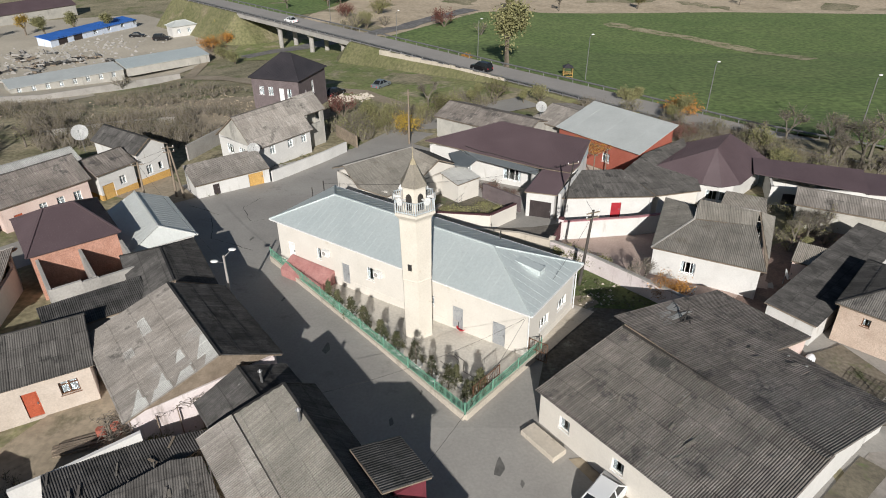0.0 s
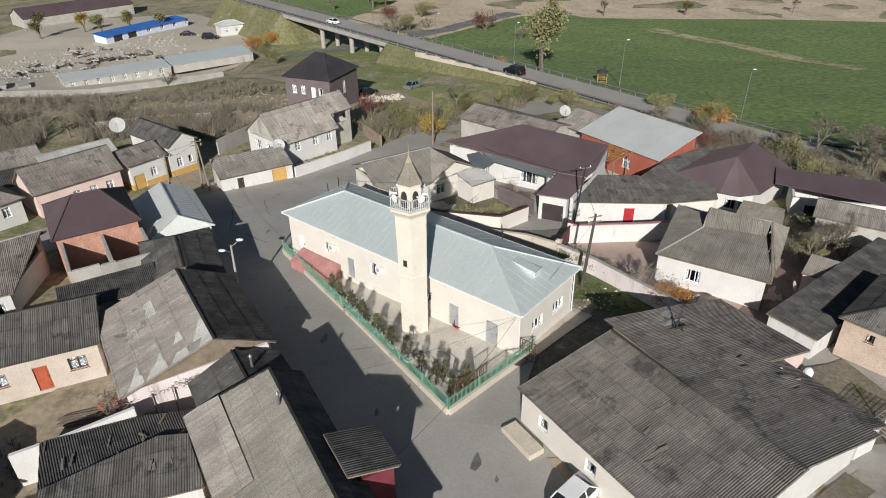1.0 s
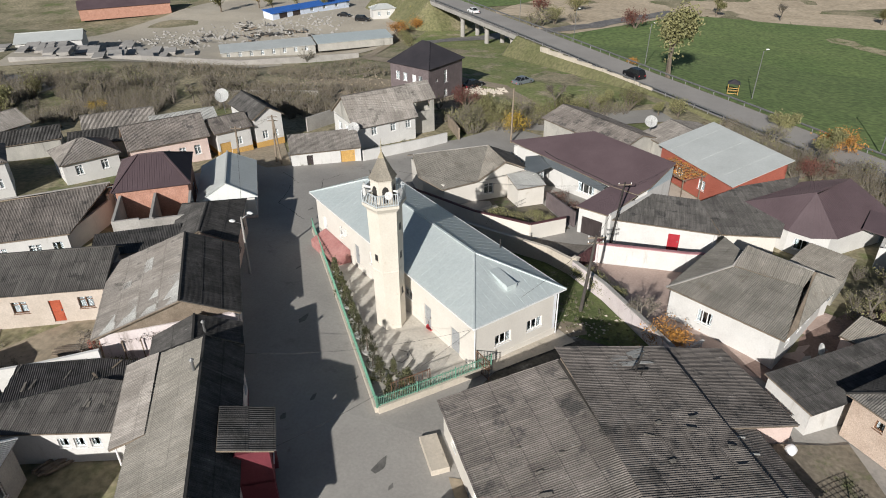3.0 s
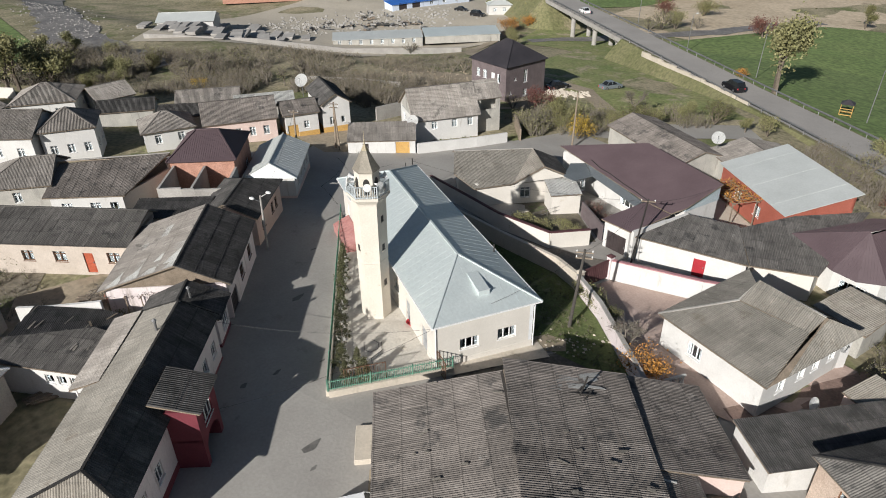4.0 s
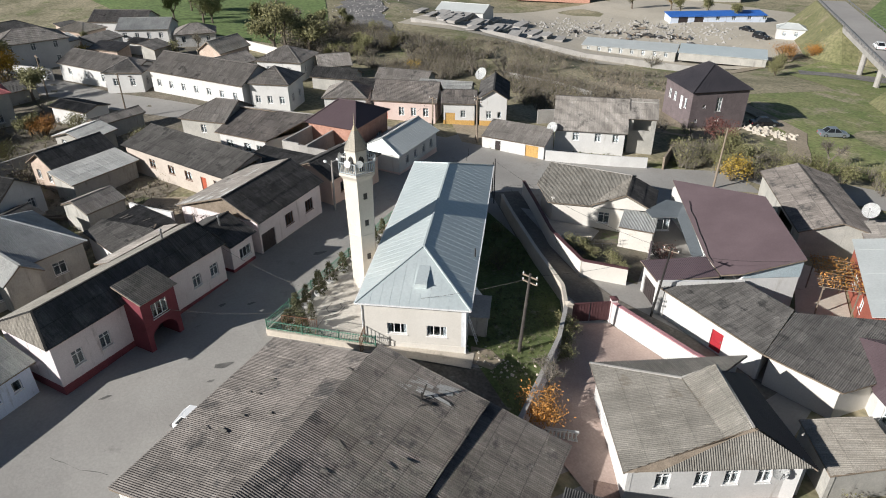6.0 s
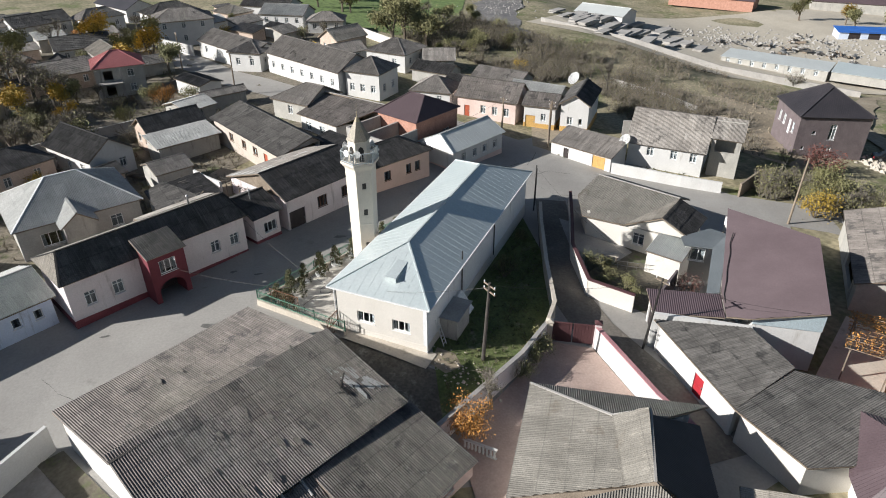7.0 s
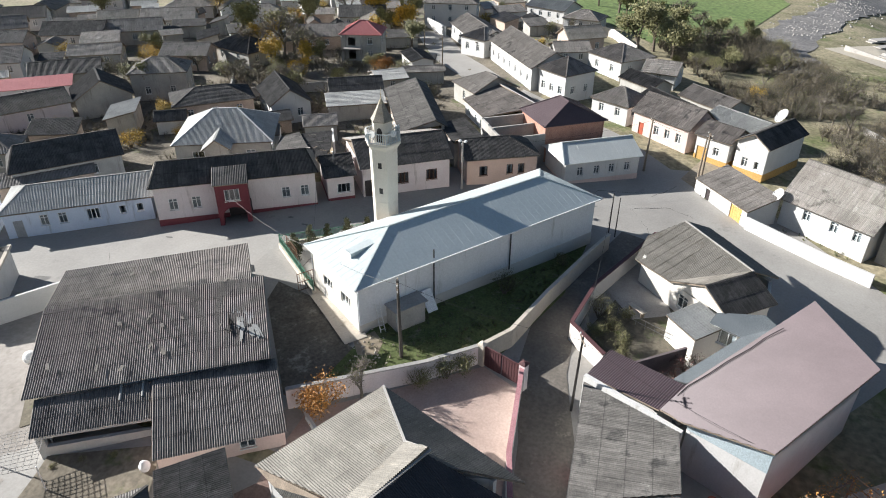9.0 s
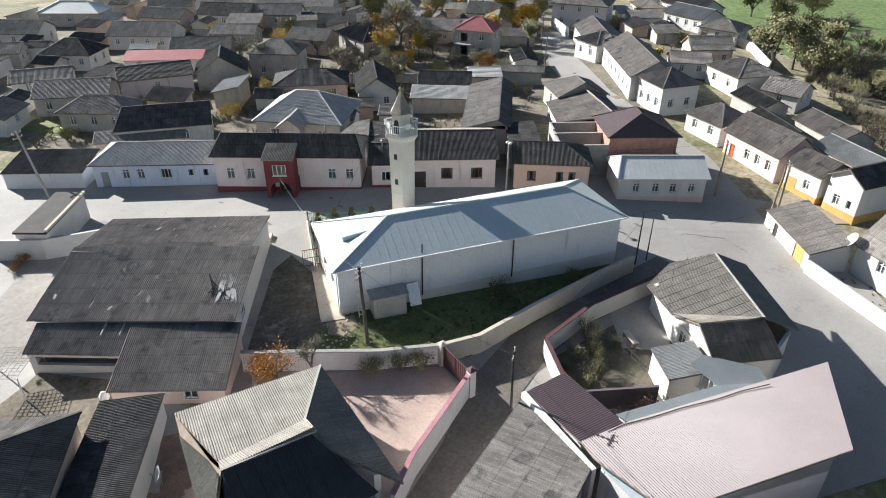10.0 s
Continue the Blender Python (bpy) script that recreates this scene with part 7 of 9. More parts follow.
def plant(kind, label, x, y, size, group=""):
    """A tree or bush of a kind; its first use builds it, the later ones copy it turned and scaled."""
    name, leaf, count, lsize, bare, variants = PLANT_KINDS[kind]
    rnd = random.Random(f"{kind}{x:.1f}{y:.1f}")
    k = f"{kind}{rnd.randrange(variants)}"
    m = pose(x, y, ground_height(x, y) - 0.05, 0, 0, rnd.uniform(0, 360)) @ Matrix.Diagonal((size * rnd.uniform(0.85, 1.15), size * rnd.uniform(0.85, 1.15), size, 1))
    if k in PLANTS:
        src = PLANTS[k]
        return tagged(copy_thing(src, m @ Matrix.Diagonal((1 / src.scale.x, 1 / src.scale.y, 1 / src.scale.z, 1))), label, group=group)
    t = thing(name, label, name.split("_")[-1], None, group)
    gr = random.Random(k)
    tips = []
    bm = bmesh.new()
    if kind in ("pine",):
        tube(bm, (0, 0, 0), (0, 0, 0.95), 0.03, 0.008, 6)
        for i in range(60):
            z = gr.uniform(0.08, 0.98)
            a = gr.uniform(0, 6.28)
            rr = (1.02 - z) * 0.34 + 0.05
            tips.append(Vector((rr * math.cos(a) * gr.uniform(0.4, 1), rr * math.sin(a) * gr.uniform(0.4, 1), z + 0.05)))
        spread = 0.035
    elif kind in ("bush", "bush_yellow", "bush_bare", "bush_red", "bush_orange", "bush_maroon"):
        for i in range(7):
            a = gr.uniform(0, 6.28)
            grow(bm, Vector((0, 0, 0)), Vector((math.cos(a) * 0.6, math.sin(a) * 0.6, 1)).normalized(), 0.38, 0.02, 2, gr, tips, 0.6)
        spread = 0.10
    else:
        grow(bm, Vector((0, 0, 0)), Vector((0.03, 0.02, 1)), 0.3, 0.035, 4, gr, tips, 0.55 if kind != "poplar" else 0.42)
        spread = 0.055
    part("trunk", bm, BARK if not bare else TWIG, t)
    bm = bmesh.new()
    if bare:
        for c in tips:
            for j in range(5):
                d = Vector((gr.uniform(-1, 1), gr.uniform(-1, 1), gr.uniform(-0.2, 1))).normalized() * gr.uniform(0.06, 0.16)
                tube(bm, c, c + d, 0.0035, 0.0015, 3)
        part("twiggery", bm, TWIG, t, kind="stuff")
        if count:
            bm = bmesh.new()
            leaf_cloud(bm, tips, count, spread, lsize, gr)
            part("foliage", bm, leaf, t, kind="stuff")
    else:
        leaf_cloud(bm, tips, count, spread, lsize, gr)
        part("crown", bm, leaf, t, kind="stuff")
    t.matrix_world = m
    PLANTS[k] = t
    return t


PLANT_KINDS = {
    "pine": ("young_pine", CYPRESS, 1700, 0.026, False, 3),
    "tree": ("tree", LEAF_OLIVE, 3000, 0.0195, False, 3),
    "tree_green": ("tree", LEAF_GREEN, 3000, 0.0195, False, 2),
    "tree_yellow": ("tree", LEAF_YELLOW, 2300, 0.019, False, 2),
    "poplar": ("poplar_tree", LEAF_OLIVE, 6500, 0.0135, False, 1),
    "tree_bare": ("bare_tree", LEAF_OLIVE, 260, 0.013, True, 3),
    "bush": ("bush", LEAF_OLIVE, 1500, 0.027, False, 3),
    "bush_yellow": ("bush", LEAF_YELLOW, 1600, 0.023, False, 2),
    "bush_orange": ("bush", LEAF_ORANGE, 2200, 0.023, False, 1),
    "bush_red": ("bush", LEAF_RED, 1600, 0.023, False, 1),
    "bush_maroon": ("bush", LEAF_RED, 420, 0.024, True, 2),
    "bush_bare": ("bare_bush", LEAF_OLIVE, 200, 0.03, True, 3),
}

for x, y, s in ((-10.6, 47.4, 2.0), (-9.6, 46.1, 1.9), (-8.3, 44.6, 2.1), (-7.0, 43.0, 2.2), (-5.5, 41.3, 2.0), (-4.1, 39.6, 2.2), (-2.6, 38.1, 2.5), (-1.4, 36.6, 2.2), (-0.2, 35.4, 2.4), (1.1, 34.3, 2.0), (2.0, 35.2, 2.2), (0.4, 36.4, 1.6)):
    plant("pine", "young dark green conifer beside the fence", x, y, s, "conifers along the fence")
plant("bush_orange", "orange autumn bush beside the yard wall", 18.6, 47.0, 3.0)
for x, y, s in ((20.4, 14.7, 1.1), (21.2, 15.1, 1.2), (22.0, 15.7, 1.1), (22.7, 16.3, 1.0)):
    plant("bush_orange", "orange-brown hedge bush in the side yard", x, y, s, "hedge of the side yard")
plant("bush", "ivy-like shrub against the courtyard wall", 12.4, 53.9, 2.2)
plant("bush", "shrub against the white shed wall", 28.9, 33.2, 0.55)
plant("bush", "shrub against the white shed wall", 28.0, 34.6, 0.6)
plant("bush", "shrub against the white shed wall", 27.0, 36.2, 0.55)
plant("tree_bare", "bare small fruit tree in the courtyard", 16.9, 49.0, 4.2)
plant("bush", "green shrub by the wall", 13.9, 52.0, 2.0)
plant("bush", "green shrub by the wall", 11.0, 55.0, 2.1)
plant("bush", "shrub growing against the mosque wall", 0.2, 55.0, 2.6)
plant("bush", "shrub growing against the mosque wall", -6.6, 59.0, 1.6)
for x, y, s in ((0.3, 63.4, 2.4), (3.8, 65.4, 1.9), (1.8, 64.6, 1.6), (5.4, 66.0, 1.5), (-0.6, 65.6, 1.3), (2.6, 63.6, 1.5), (4.6, 64.0, 1.4)):
    plant("bush", "leafy garden shrub in a walled yard", x, y, s, "garden shrubs")
patch("courtyard_floor", [(9.6, 65.8), (11.2, 69.2), (3.0, 74.0), (2.4, 71.6)], GREYCON, 0.1, 2, "grey concrete floor of the inner courtyard", "courtyard")
for x, y, s in ((5.4, 71.0, 2.4), (7.0, 69.6, 1.9), (4.4, 71.9, 2.0), (6.2, 70.2, 1.8)):
    plant("bush_maroon", "dark reddish half-bare shrub in the courtyard", x, y, s, "courtyard shrubs")
for x, y, s, k in ((0.4, 106, 3.6, "bush"), (4.6, 110.5, 3.4, "bush"), (-4, 102, 3.2, "bush"), (-10.1, 97, 3.4, "bush"), (-12.5, 92.6, 3.0, "bush"), (-7.5, 94.5, 2.8, "bush_yellow"), (-14.5, 97, 3.2, "bush_bare"), (-16.5, 103, 3.4, "bush_red"), (-20.7, 100.6, 3.0, "bush_bare"), (-3.0, 108, 4.5, "tree_bare"),
                   (31, 112, 4.2, "tree"), (37, 100, 4.0, "tree"), (40, 94, 3.6, "bush"), (34, 96, 3.6, "bush_bare"), (41.8, 86, 3.4, "bush"), (46, 86, 3.2, "bush_bare"), (50.7, 84, 5.0, "tree_bare"), (54, 80, 5.5, "tree_bare"), (58, 76, 5.0, "tree_bare"), (44, 80, 3.0, "bush"), (29, 104, 3.4, "bush_bare"), (38, 104, 3.5, "bush_orange"), (62, 74, 4.5, "tree_bare"), (27, 97, 3.0, "bush"), (34, 90, 3.0, "bush_red"), (16, 112, 3.0, "bush"), (-9, 99, 3.4, "bush"), (-6, 98.5, 3.0, "bush"), (-12, 100, 3.2, "bush"), (-2, 104, 3.4, "bush"), (8, 112, 3.4, "bush"), (12, 111, 3.0, "bush"), (-15, 93, 3.0, "bush_bare"),
                   (34, 64.5, 2.0, "bush_bare"), (37.5, 64, 2.2, "bush_bare"), (41, 62, 2.2, "bush"), (45, 62, 2.4, "bush_bare"), (33.6, 58.6, 1.6, "bush_bare"), (35.2, 57.3, 1.7, "bush"), (36.9, 57.2, 1.6, "bush"), (38.3, 59.0, 1.6, "bush_bare"), (34.9, 59.6, 1.5, "bush"), (47, 58, 2.4, "bush_bare"), (51, 60, 3.0, "bush_bare"), (33, 82, 2.6, "bush"), (30, 86, 3.0, "bush_bare"), (24, 92, 2.6, "bush_bare"), (52, 74, 3.6, "tree_bare"), (47, 77, 3.4, "bush_bare"), (66, 72, 4.5, "tree_bare"), (64, 80, 5.5, "tree_bare"), (48, 88, 5.0, "tree_bare"), (53, 86, 5.4, "tree_bare"), (57, 82, 5.6, "tree_bare"), (60, 86, 5.4, "tree_bare"), (44, 90, 4.6, "tree_bare"), (50, 80, 4.6, "tree_bare"), (68, 78, 5.4, "tree_bare"), (21, 100, 3.0, "bush_red")):
    rs = random.Random(f"{x}{y}")
    k = rs.choice((k, k, "bush_bare", "tree_bare", "tree")) if k == "bush" else k
    plant(k, "autumn shrub beside the lane", x + rs.uniform(-0.8, 0.8), y + rs.uniform(-0.8, 0.8), s * rs.uniform(0.8, 1.45), "roadside shrubs")
for x, y, k, z in ((34.4, 57.4, "tree_bare", 4.2), (36.4, 58.8, "tree_bare", 4.6), (37.8, 60.2, "bush_bare", 3.0), (35.4, 59.2, "bush", 2.6), (39.2, 60.6, "tree_bare", 4.0), (33.4, 56.2, "bush_bare", 2.2)):
    plant(k, "bare orchard shrub beside the outbuilding", x, y, z, "orchard shrubs")
plant("poplar", "tall thinning autumn poplar at the field edge", 12.2, 139.6, 17.0)
plant("bush_red", "brownish round tree by the river bank", -1.5, 206, 7.0)
for x, y, s, k in ((9, 193, 5, "bush_bare"), (-28, 203, 6.5, "bush_bare"), (-25, 206, 6, "bush"), (-20, 210, 4, "bush_bare"), (-30, 198, 5, "bush_bare"), (-44, 250, 9, "tree_yellow"), (-40, 254, 8, "tree"), (-58, 246, 6, "tree_bare"), (-14, 170, 2.2, "bush"), (4, 152, 2.4, "bush_orange")):
    plant(k, "autumn bush beside the stream channel", x, y, s, "streamside bushes")
for x, y, s, k in ((-110, 66, 9, "tree"), (-116, 60, 10, "tree"), (-104, 68, 6, "tree"), (-132, 50, 9, "tree_green"), (-100, 66, 6, "tree"), (-131, 52, 8, "tree"), (-90, 76, 6, "tree"), (-138, 44, 8, "tree_green"), (-108, 86, 3.5, "bush"), (-84, 70, 5, "tree_bare"), (-150, 50, 8, "tree_green"), (-83, 65.5, 4, "tree"), (-79, 74, 4, "tree_bare"), (-68, 76, 4, "tree_bare"), (-93.5, 58, 11, "tree"), (-93, 65, 10.5, "tree"), (-97, 61, 10, "tree"), (-86, 73, 3.5, "bush"), (-90, 70, 3.5, "bush"), (-77, 81, 6, "tree_bare"), (-77.5, 86, 6, "tree_bare"), (-73, 80, 2.6, "bush_yellow"), (-65, 88.7, 5.5, "tree_bare"), (-58.6, 91.7, 6, "tree_bare"), (-62, 90, 5, "tree_bare"), (-79, 41, 5, "tree_yellow"), (-117, 70, 8, "tree_bare"), (-112, 73, 7.5, "tree"), (-109, 77, 7, "tree_bare"), (-112, 80, 6, "tree"), (-121, 66, 9, "tree_bare"), (-106, 72, 6, "bush_bare"), (-100, 84, 5, "tree_bare"), (-94, 86, 5, "bush_bare"), (-86, 90, 4.5, "tree_bare"), (-79, 95, 4.5, "bush_bare"), (-90, 82, 4.5, "bush"), (-70, 94, 4.5, "tree_bare"), (-142, 52, 8, "tree_bare"), (-148, 56, 8, "tree")):
    plant(k, "riverside willow with dull green leaves", x, y, s, "riverside trees")
for x, y, s, k in ((-60, 0, 7, "tree_bare"), (-56, -4, 6, "tree_yellow"), (-64, -4, 8, "tree_bare"), (-52, 4, 4, "tree_yellow"), (-70, -10, 8, "tree"), (-76, 8, 7, "tree_yellow"), (-80, 14, 6, "tree"), (-44, 6, 5, "tree_bare"), (-40, 2, 4.5, "tree_bare"), (-36, 10, 4, "tree_bare"), (-30, 6, 2.2, "bush_yellow"), (-22, 3, 2.0, "bush_yellow"), (-18, -2, 2.0, "bush_yellow"), (-12, -6, 1.8, "bush_yellow"), (-5, -14, 2.2, "bush"), (2, -12, 2.0, "bush"), (-86, -14, 8, "tree"), (-100, -10, 8, "tree_bare"), (-46, -6, 4, "bush_bare"), (-52, 12, 3, "bush"), (-28, 14, 2.5, "bush_bare"), (-60, 20, 3, "bush"), (-88, 6, 7, "tree"), (-30, -20, 3.5, "bush_bare"), (-44, 14, 3.2, "bush_bare"), (-90, -40, 8, "tree_yellow"), (-74, -60, 8, "tree"), (-8, -20, 2.5, "bush_bare"), (-50, 28, 2.5, "bush"), (-36, 30, 2.2, "bush"), (-63.5, -6, 9, "tree_bare"), (-70, -20, 9, "tree"), (-66, -12, 6.5, "tree_yellow"), (-60.5, 0.7, 5, "tree_yellow"), (-85, 10.6, 8, "tree_yellow"), (-61, -10, 8, "tree_bare"), (-16.4, -1, 2.6, "bush_yellow"), (-17.2, -13.2, 2.4, "bush_yellow"), (-34.4, -13, 5, "tree"), (-43.2, 1.4, 5.5, "tree_bare"), (-39.6, 0.6, 6, "tree_bare"), (-25, -2.4, 4, "tree_yellow"), (-48, 6, 5, "tree_bare"), (-44, 7, 4, "bush"), (-50, -16, 4, "tree_bare"), (-38, -25, 4, "bush_bare"), (-99, -2, 8, "tree_yellow"), (-93, 9, 7, "tree"), (-22, 24, 1.6, "bush_bare"), (-16.5, 29.6, 1.8, "bush_bare"), (-19.4, 30, 1.6, "bush")):
    plant(k, "autumn tree between the village houses", x, y, s * (1.25 if "tree" in k else 1.15), "village trees")
for x, y, s, k in ((-118, 196, 8, "tree"), (-126, 200, 8, "tree_yellow"), (-112, 202, 7, "tree"), (-104, 206, 7, "tree"), (-134, 190, 8, "tree"), (-66, 196, 6, "tree_yellow"), (-62, 186, 4, "bush_orange"), (-58, 170, 4, "bush"), (-64, 178, 5, "bush_orange"), (-72, 142, 4, "bush_bare"), (-52, 160, 4, "bush"), (20, 240, 7, "tree"), (40, 250, 7, "tree_bare"), (70, 256, 7, "tree"), (-24, 232, 6, "bush"), (-34, 226, 6, "bush_red"), (110, 262, 7, "tree_bare"), (-48, 262, 8, "tree"), (-30, 268, 8, "tree_yellow")):
    plant(k, "autumn tree beyond the river", x, y, s, "trees beyond the river")


def thicket(name, label, outline, n, size, leaf, seed, leafy=14):
    """Many thin shrubs in one mesh."""
    rnd = random.Random(seed)
    xs, ys = [p[0] for p in outline], [p[1] for p in outline]
    cx, cy = sum(xs) / len(xs), sum(ys) / len(ys)

    def inside(x, y):
        for (ax, ay), (bx, by) in zip(outline, outline[1:] + outline[:1]):
            s0 = (bx - ax) * (cy - ay) - (by - ay) * (cx - ax)
            s1 = (bx - ax) * (y - ay) - (by - ay) * (x - ax)
            if s0 * s1 < 0:
                return False
        return True
    verts, faces, mats = [], [], []
    made = 0
    while made < n:
        x, y = rnd.uniform(min(xs), max(xs)), rnd.uniform(min(ys), max(ys))
        if not inside(x, y):
            continue
        if noise.noise(Vector((x * 0.09, y * 0.09, 3.0))) < -0.12:
            made += 0.2
            continue
        made += 1
        s = size * rnd.uniform(0.5, 1.3)
        z = ground_height(x, y)
        for k in range(11):
            a = rnd.uniform(0, 6.28)
            lean = rnd.uniform(0.1, 0.7)
            tip = Vector((x + math.cos(a) * lean * s, y + math.sin(a) * lean * s, z + s * rnd.uniform(0.6, 1.1)))
            w = 0.012 * s + 0.012
            b = len(verts)
            verts += [(x - w, y, z), (x + w, y, z), tuple(tip), (x, y + w, z)]
            faces += [(b, b + 1, b + 2), (b + 1, b + 3, b + 2), (b + 3, b, b + 2)]
            mats += [0, 0, 0]
            for j in range(leafy // 7 + (rnd.random() < (leafy % 7) / 7)):
                c = Vector((x, y, z)).lerp(tip, rnd.uniform(0.4, 1.0)) + Vector((rnd.gauss(0, 0.12), rnd.gauss(0, 0.12), rnd.gauss(0, 0.1))) * s
                u = Vector((rnd.uniform(-1, 1), rnd.uniform(-1, 1), rnd.uniform(-1, 1))).normalized()
                v = u.orthogonal().normalized()
                q = 0.022 * s * rnd.uniform(0.6, 1.6) + 0.03
                b = len(verts)
                verts += [tuple(c - u * q), tuple(c - v * q * 0.7), tuple(c + u * q), tuple(c + v * q * 0.7)]
                faces.append((b, b + 1, b + 2, b + 3))
                mats.append(1)
    me = bpy.data.meshes.new(name)
    me.from_pydata(verts, [], faces)
    me.materials.append(TWIG)
    me.materials.append(leaf)
    me.polygons.foreach_set("material_index", mats)
    tagged(new(name, me), label, "shrubs", kind="stuff")


thicket("thicket", "dense leafless thicket along the river", [(-128, 62), (-96, 60), (-60, 80), (-42, 88), (-40, 98), (-62, 104), (-92, 96), (-120, 84)], 2600, 2.2, LEAF_BROWN, 3, 9)
thicket("thicket", "low scrub on the river slope", [(-100, 96), (-60, 106), (-34, 118), (-58, 140), (-82, 128)], 900, 1.2, LEAF_BROWN, 4, 12)
thicket("thicket", "leafless scrub by the lane", [(-46, 86), (-30, 92), (-24, 100), (-40, 108), (-60, 102)], 520, 1.8, LEAF_BROWN, 5, 9)
thicket("thicket", "roadside scrub beside the highway", [(20, 108), (34, 84), (64, 66), (72, 74), (44, 96), (30, 116)], 800, 1.8, LEAF_BROWN, 6, 12)
thicket("thicket", "weedy growth on vacant village plots", [(-62, -14), (-40, -8), (-30, 10), (-44, 18), (-66, 10)], 520, 1.2, LEAF_BROWN, 8, 18)
thicket("thicket", "weeds in a fallow village plot", [(-22, -10), (-6, -24), (8, -14), (-8, 0), (-18, 4)], 400, 0.8, LEAF_BROWN, 9, 18)
thicket("weeds", "low weeds in the mosque yard", [(-10, 60), (9.8, 46.6), (18.6, 45.6), (9, 55), (-2, 59.6)], 420, 0.4, LEAF_GREEN, 10, 18)
thicket("thicket", "scrub along the lane", [(-14, 90), (-2, 100), (8, 110), (2, 116), (-12, 104), (-20, 96)], 320, 2.0, LEAF_OLIVE, 11, 20)

thicket("weeds", "withered weeds and brambles in the village yards", [(-78, -30), (-30, -34), (-4, -20), (-12, 8), (-22, 26), (-44, 34), (-80, 20)], 2600, 0.75, LEAF_BROWN, 23, 14)
thicket("weeds", "green and yellow weeds in the village yards", [(-74, -26), (-30, -30), (-8, -16), (-16, 8), (-26, 24), (-46, 30), (-76, 18)], 700, 0.6, LEAF_OLIVE, 24, 20)
thicket("weeds", "weeds in the kitchen garden", [(28.8, 32.6), (33.4, 34.0), (30.6, 40.8), (26.2, 38.8)], 170, 0.22, LEAF_GREEN, 26, 24)
thicket("weeds", "dry grass verge along the white lane wall", [(-30.2, 69.6), (-22.3, 75.2), (-16.9, 82.4), (-13.2, 87.6), (-13.8, 88.2), (-22.8, 75.9), (-30.6, 70.1)], 160, 0.25, LEAF_GREEN, 25, 24)


# ---- small sheds and walls that fill the village plots ----
def infill():
    rnd = random.Random(21)
    region = [(-14, -92), (8, -34), (6, -8), (-24, 22), (-56, 46), (-100, 48), (-134, 30), (-128, -30), (-70, -96)]
    cx, cy = -58, -18

    def inside(x, y):
        for (ax, ay), (bx, by) in zip(region, region[1:] + region[:1]):
            if ((bx - ax) * (cy - ay) - (by - ay) * (cx - ax)) * ((bx - ax) * (y - ay) - (by - ay) * (x - ax)) < 0:
                return False
        return True

    def lane(x, y):
        for (ax, ay), (bx, by) in zip([(-31, 67), (-42, 58.5), (-58, 38), (-75, 24)], [(-42, 58.5), (-58, 38), (-75, 24), (-130, -2)]):
            dx, dy = bx - ax, by - ay
            k = max(0, min(1, ((x - ax) * dx + (y - ay) * dy) / (dx * dx + dy * dy)))
            if math.hypot(x - ax - k * dx, y - ay - k * dy) < 7:
                return True
        return False
    made = 0
    tries = 0
    while made < 95 and tries < 6000:
        tries += 1
        x, y = rnd.uniform(-134, 8), rnd.uniform(-96, 48)
        big = rnd.random() < 0.4
        L, W = (rnd.uniform(8, 12), rnd.uniform(6, 8)) if big else (rnd.uniform(4, 8), rnd.uniform(3, 5))
        if not inside(x, y) or lane(x, y):
            continue
        if -66 < x < -36 and -12 < y < 16:
            continue
        if any(math.hypot(x - a, y - b) < (max(l, w) + max(L, W) / 2) * 0.85 + 0.6 for a, b, l, w in HOUSE_SPOTS):
            continue
        ang = radians(rnd.choice((125, 125, 35)) + rnd.uniform(-12, 12))
        d = Vector((math.cos(ang), math.sin(ang)))
        n = Vector((-d.y, d.x))
        A = Vector((x, y)) - d * L / 2 - n * W / 2
        B = A + d * L
        if big:
            far_house(tuple(A), tuple(B), W, rnd.uniform(2.6, 3.2), rnd.uniform(1.4, 2.2), rnd.choice(("gable", "hip", "gable")), rnd.choice((WHITE, WHITE, GREYWALL, TUFF)), rnd.choice((SLATE, SLATE, SLATE_DARK, SLATE_TAN)), "village house under weathered slate among its neighbours", 3)
        else:
            far_house(tuple(A), tuple(B), W, rnd.uniform(2.0, 2.6), rnd.uniform(0.5, 1.2), rnd.choice(("gable", "shed", "shed")), rnd.choice((WHITE, GREYWALL, GREYWALL, TUFF)), rnd.choice((SLATE, SLATE_DARK, SLATE_DARK, SLATE_LIGHT)), "low village shed under old slate", 0)
        made += 1
    for i in range(60):
        x, y = rnd.uniform(-120, 0), rnd.uniform(-80, 40)
        if not inside(x, y) or lane(x, y):
            continue
        ang = radians(rnd.choice((125, 35)) + rnd.uniform(-10, 10))
        l = rnd.uniform(6, 14)
        q = (x + math.cos(ang) * l, y + math.sin(ang) * l)
        if lane(*q) or any(math.hypot((x + q[0]) / 2 - a, (y + q[1]) / 2 - b) < max(k, w) + l / 2 for a, b, k, w in HOUSE_SPOTS):
            continue
        yard_wall("old plot wall between village gardens", [(x, y), q], rnd.uniform(1.3, 1.9), rnd.choice((GREYCON, CREAM, GREYWALL, WHITE)))


infill()
yard_wall("long grey plot wall behind gardens", [(-38.7, -1.0), (-45.0, 6.0), (-55.0, 25.0)], 1.6, GREYCON, None)
yard_wall("white wall along the lane", [(-100, 10), (-92.5, 17.0)], 2.2, WHITE, None)
yard_wall("pale plot wall by the meadow", [(-118, 36), (-104, 52), (-92, 58)], 1.8, CREAM, None)
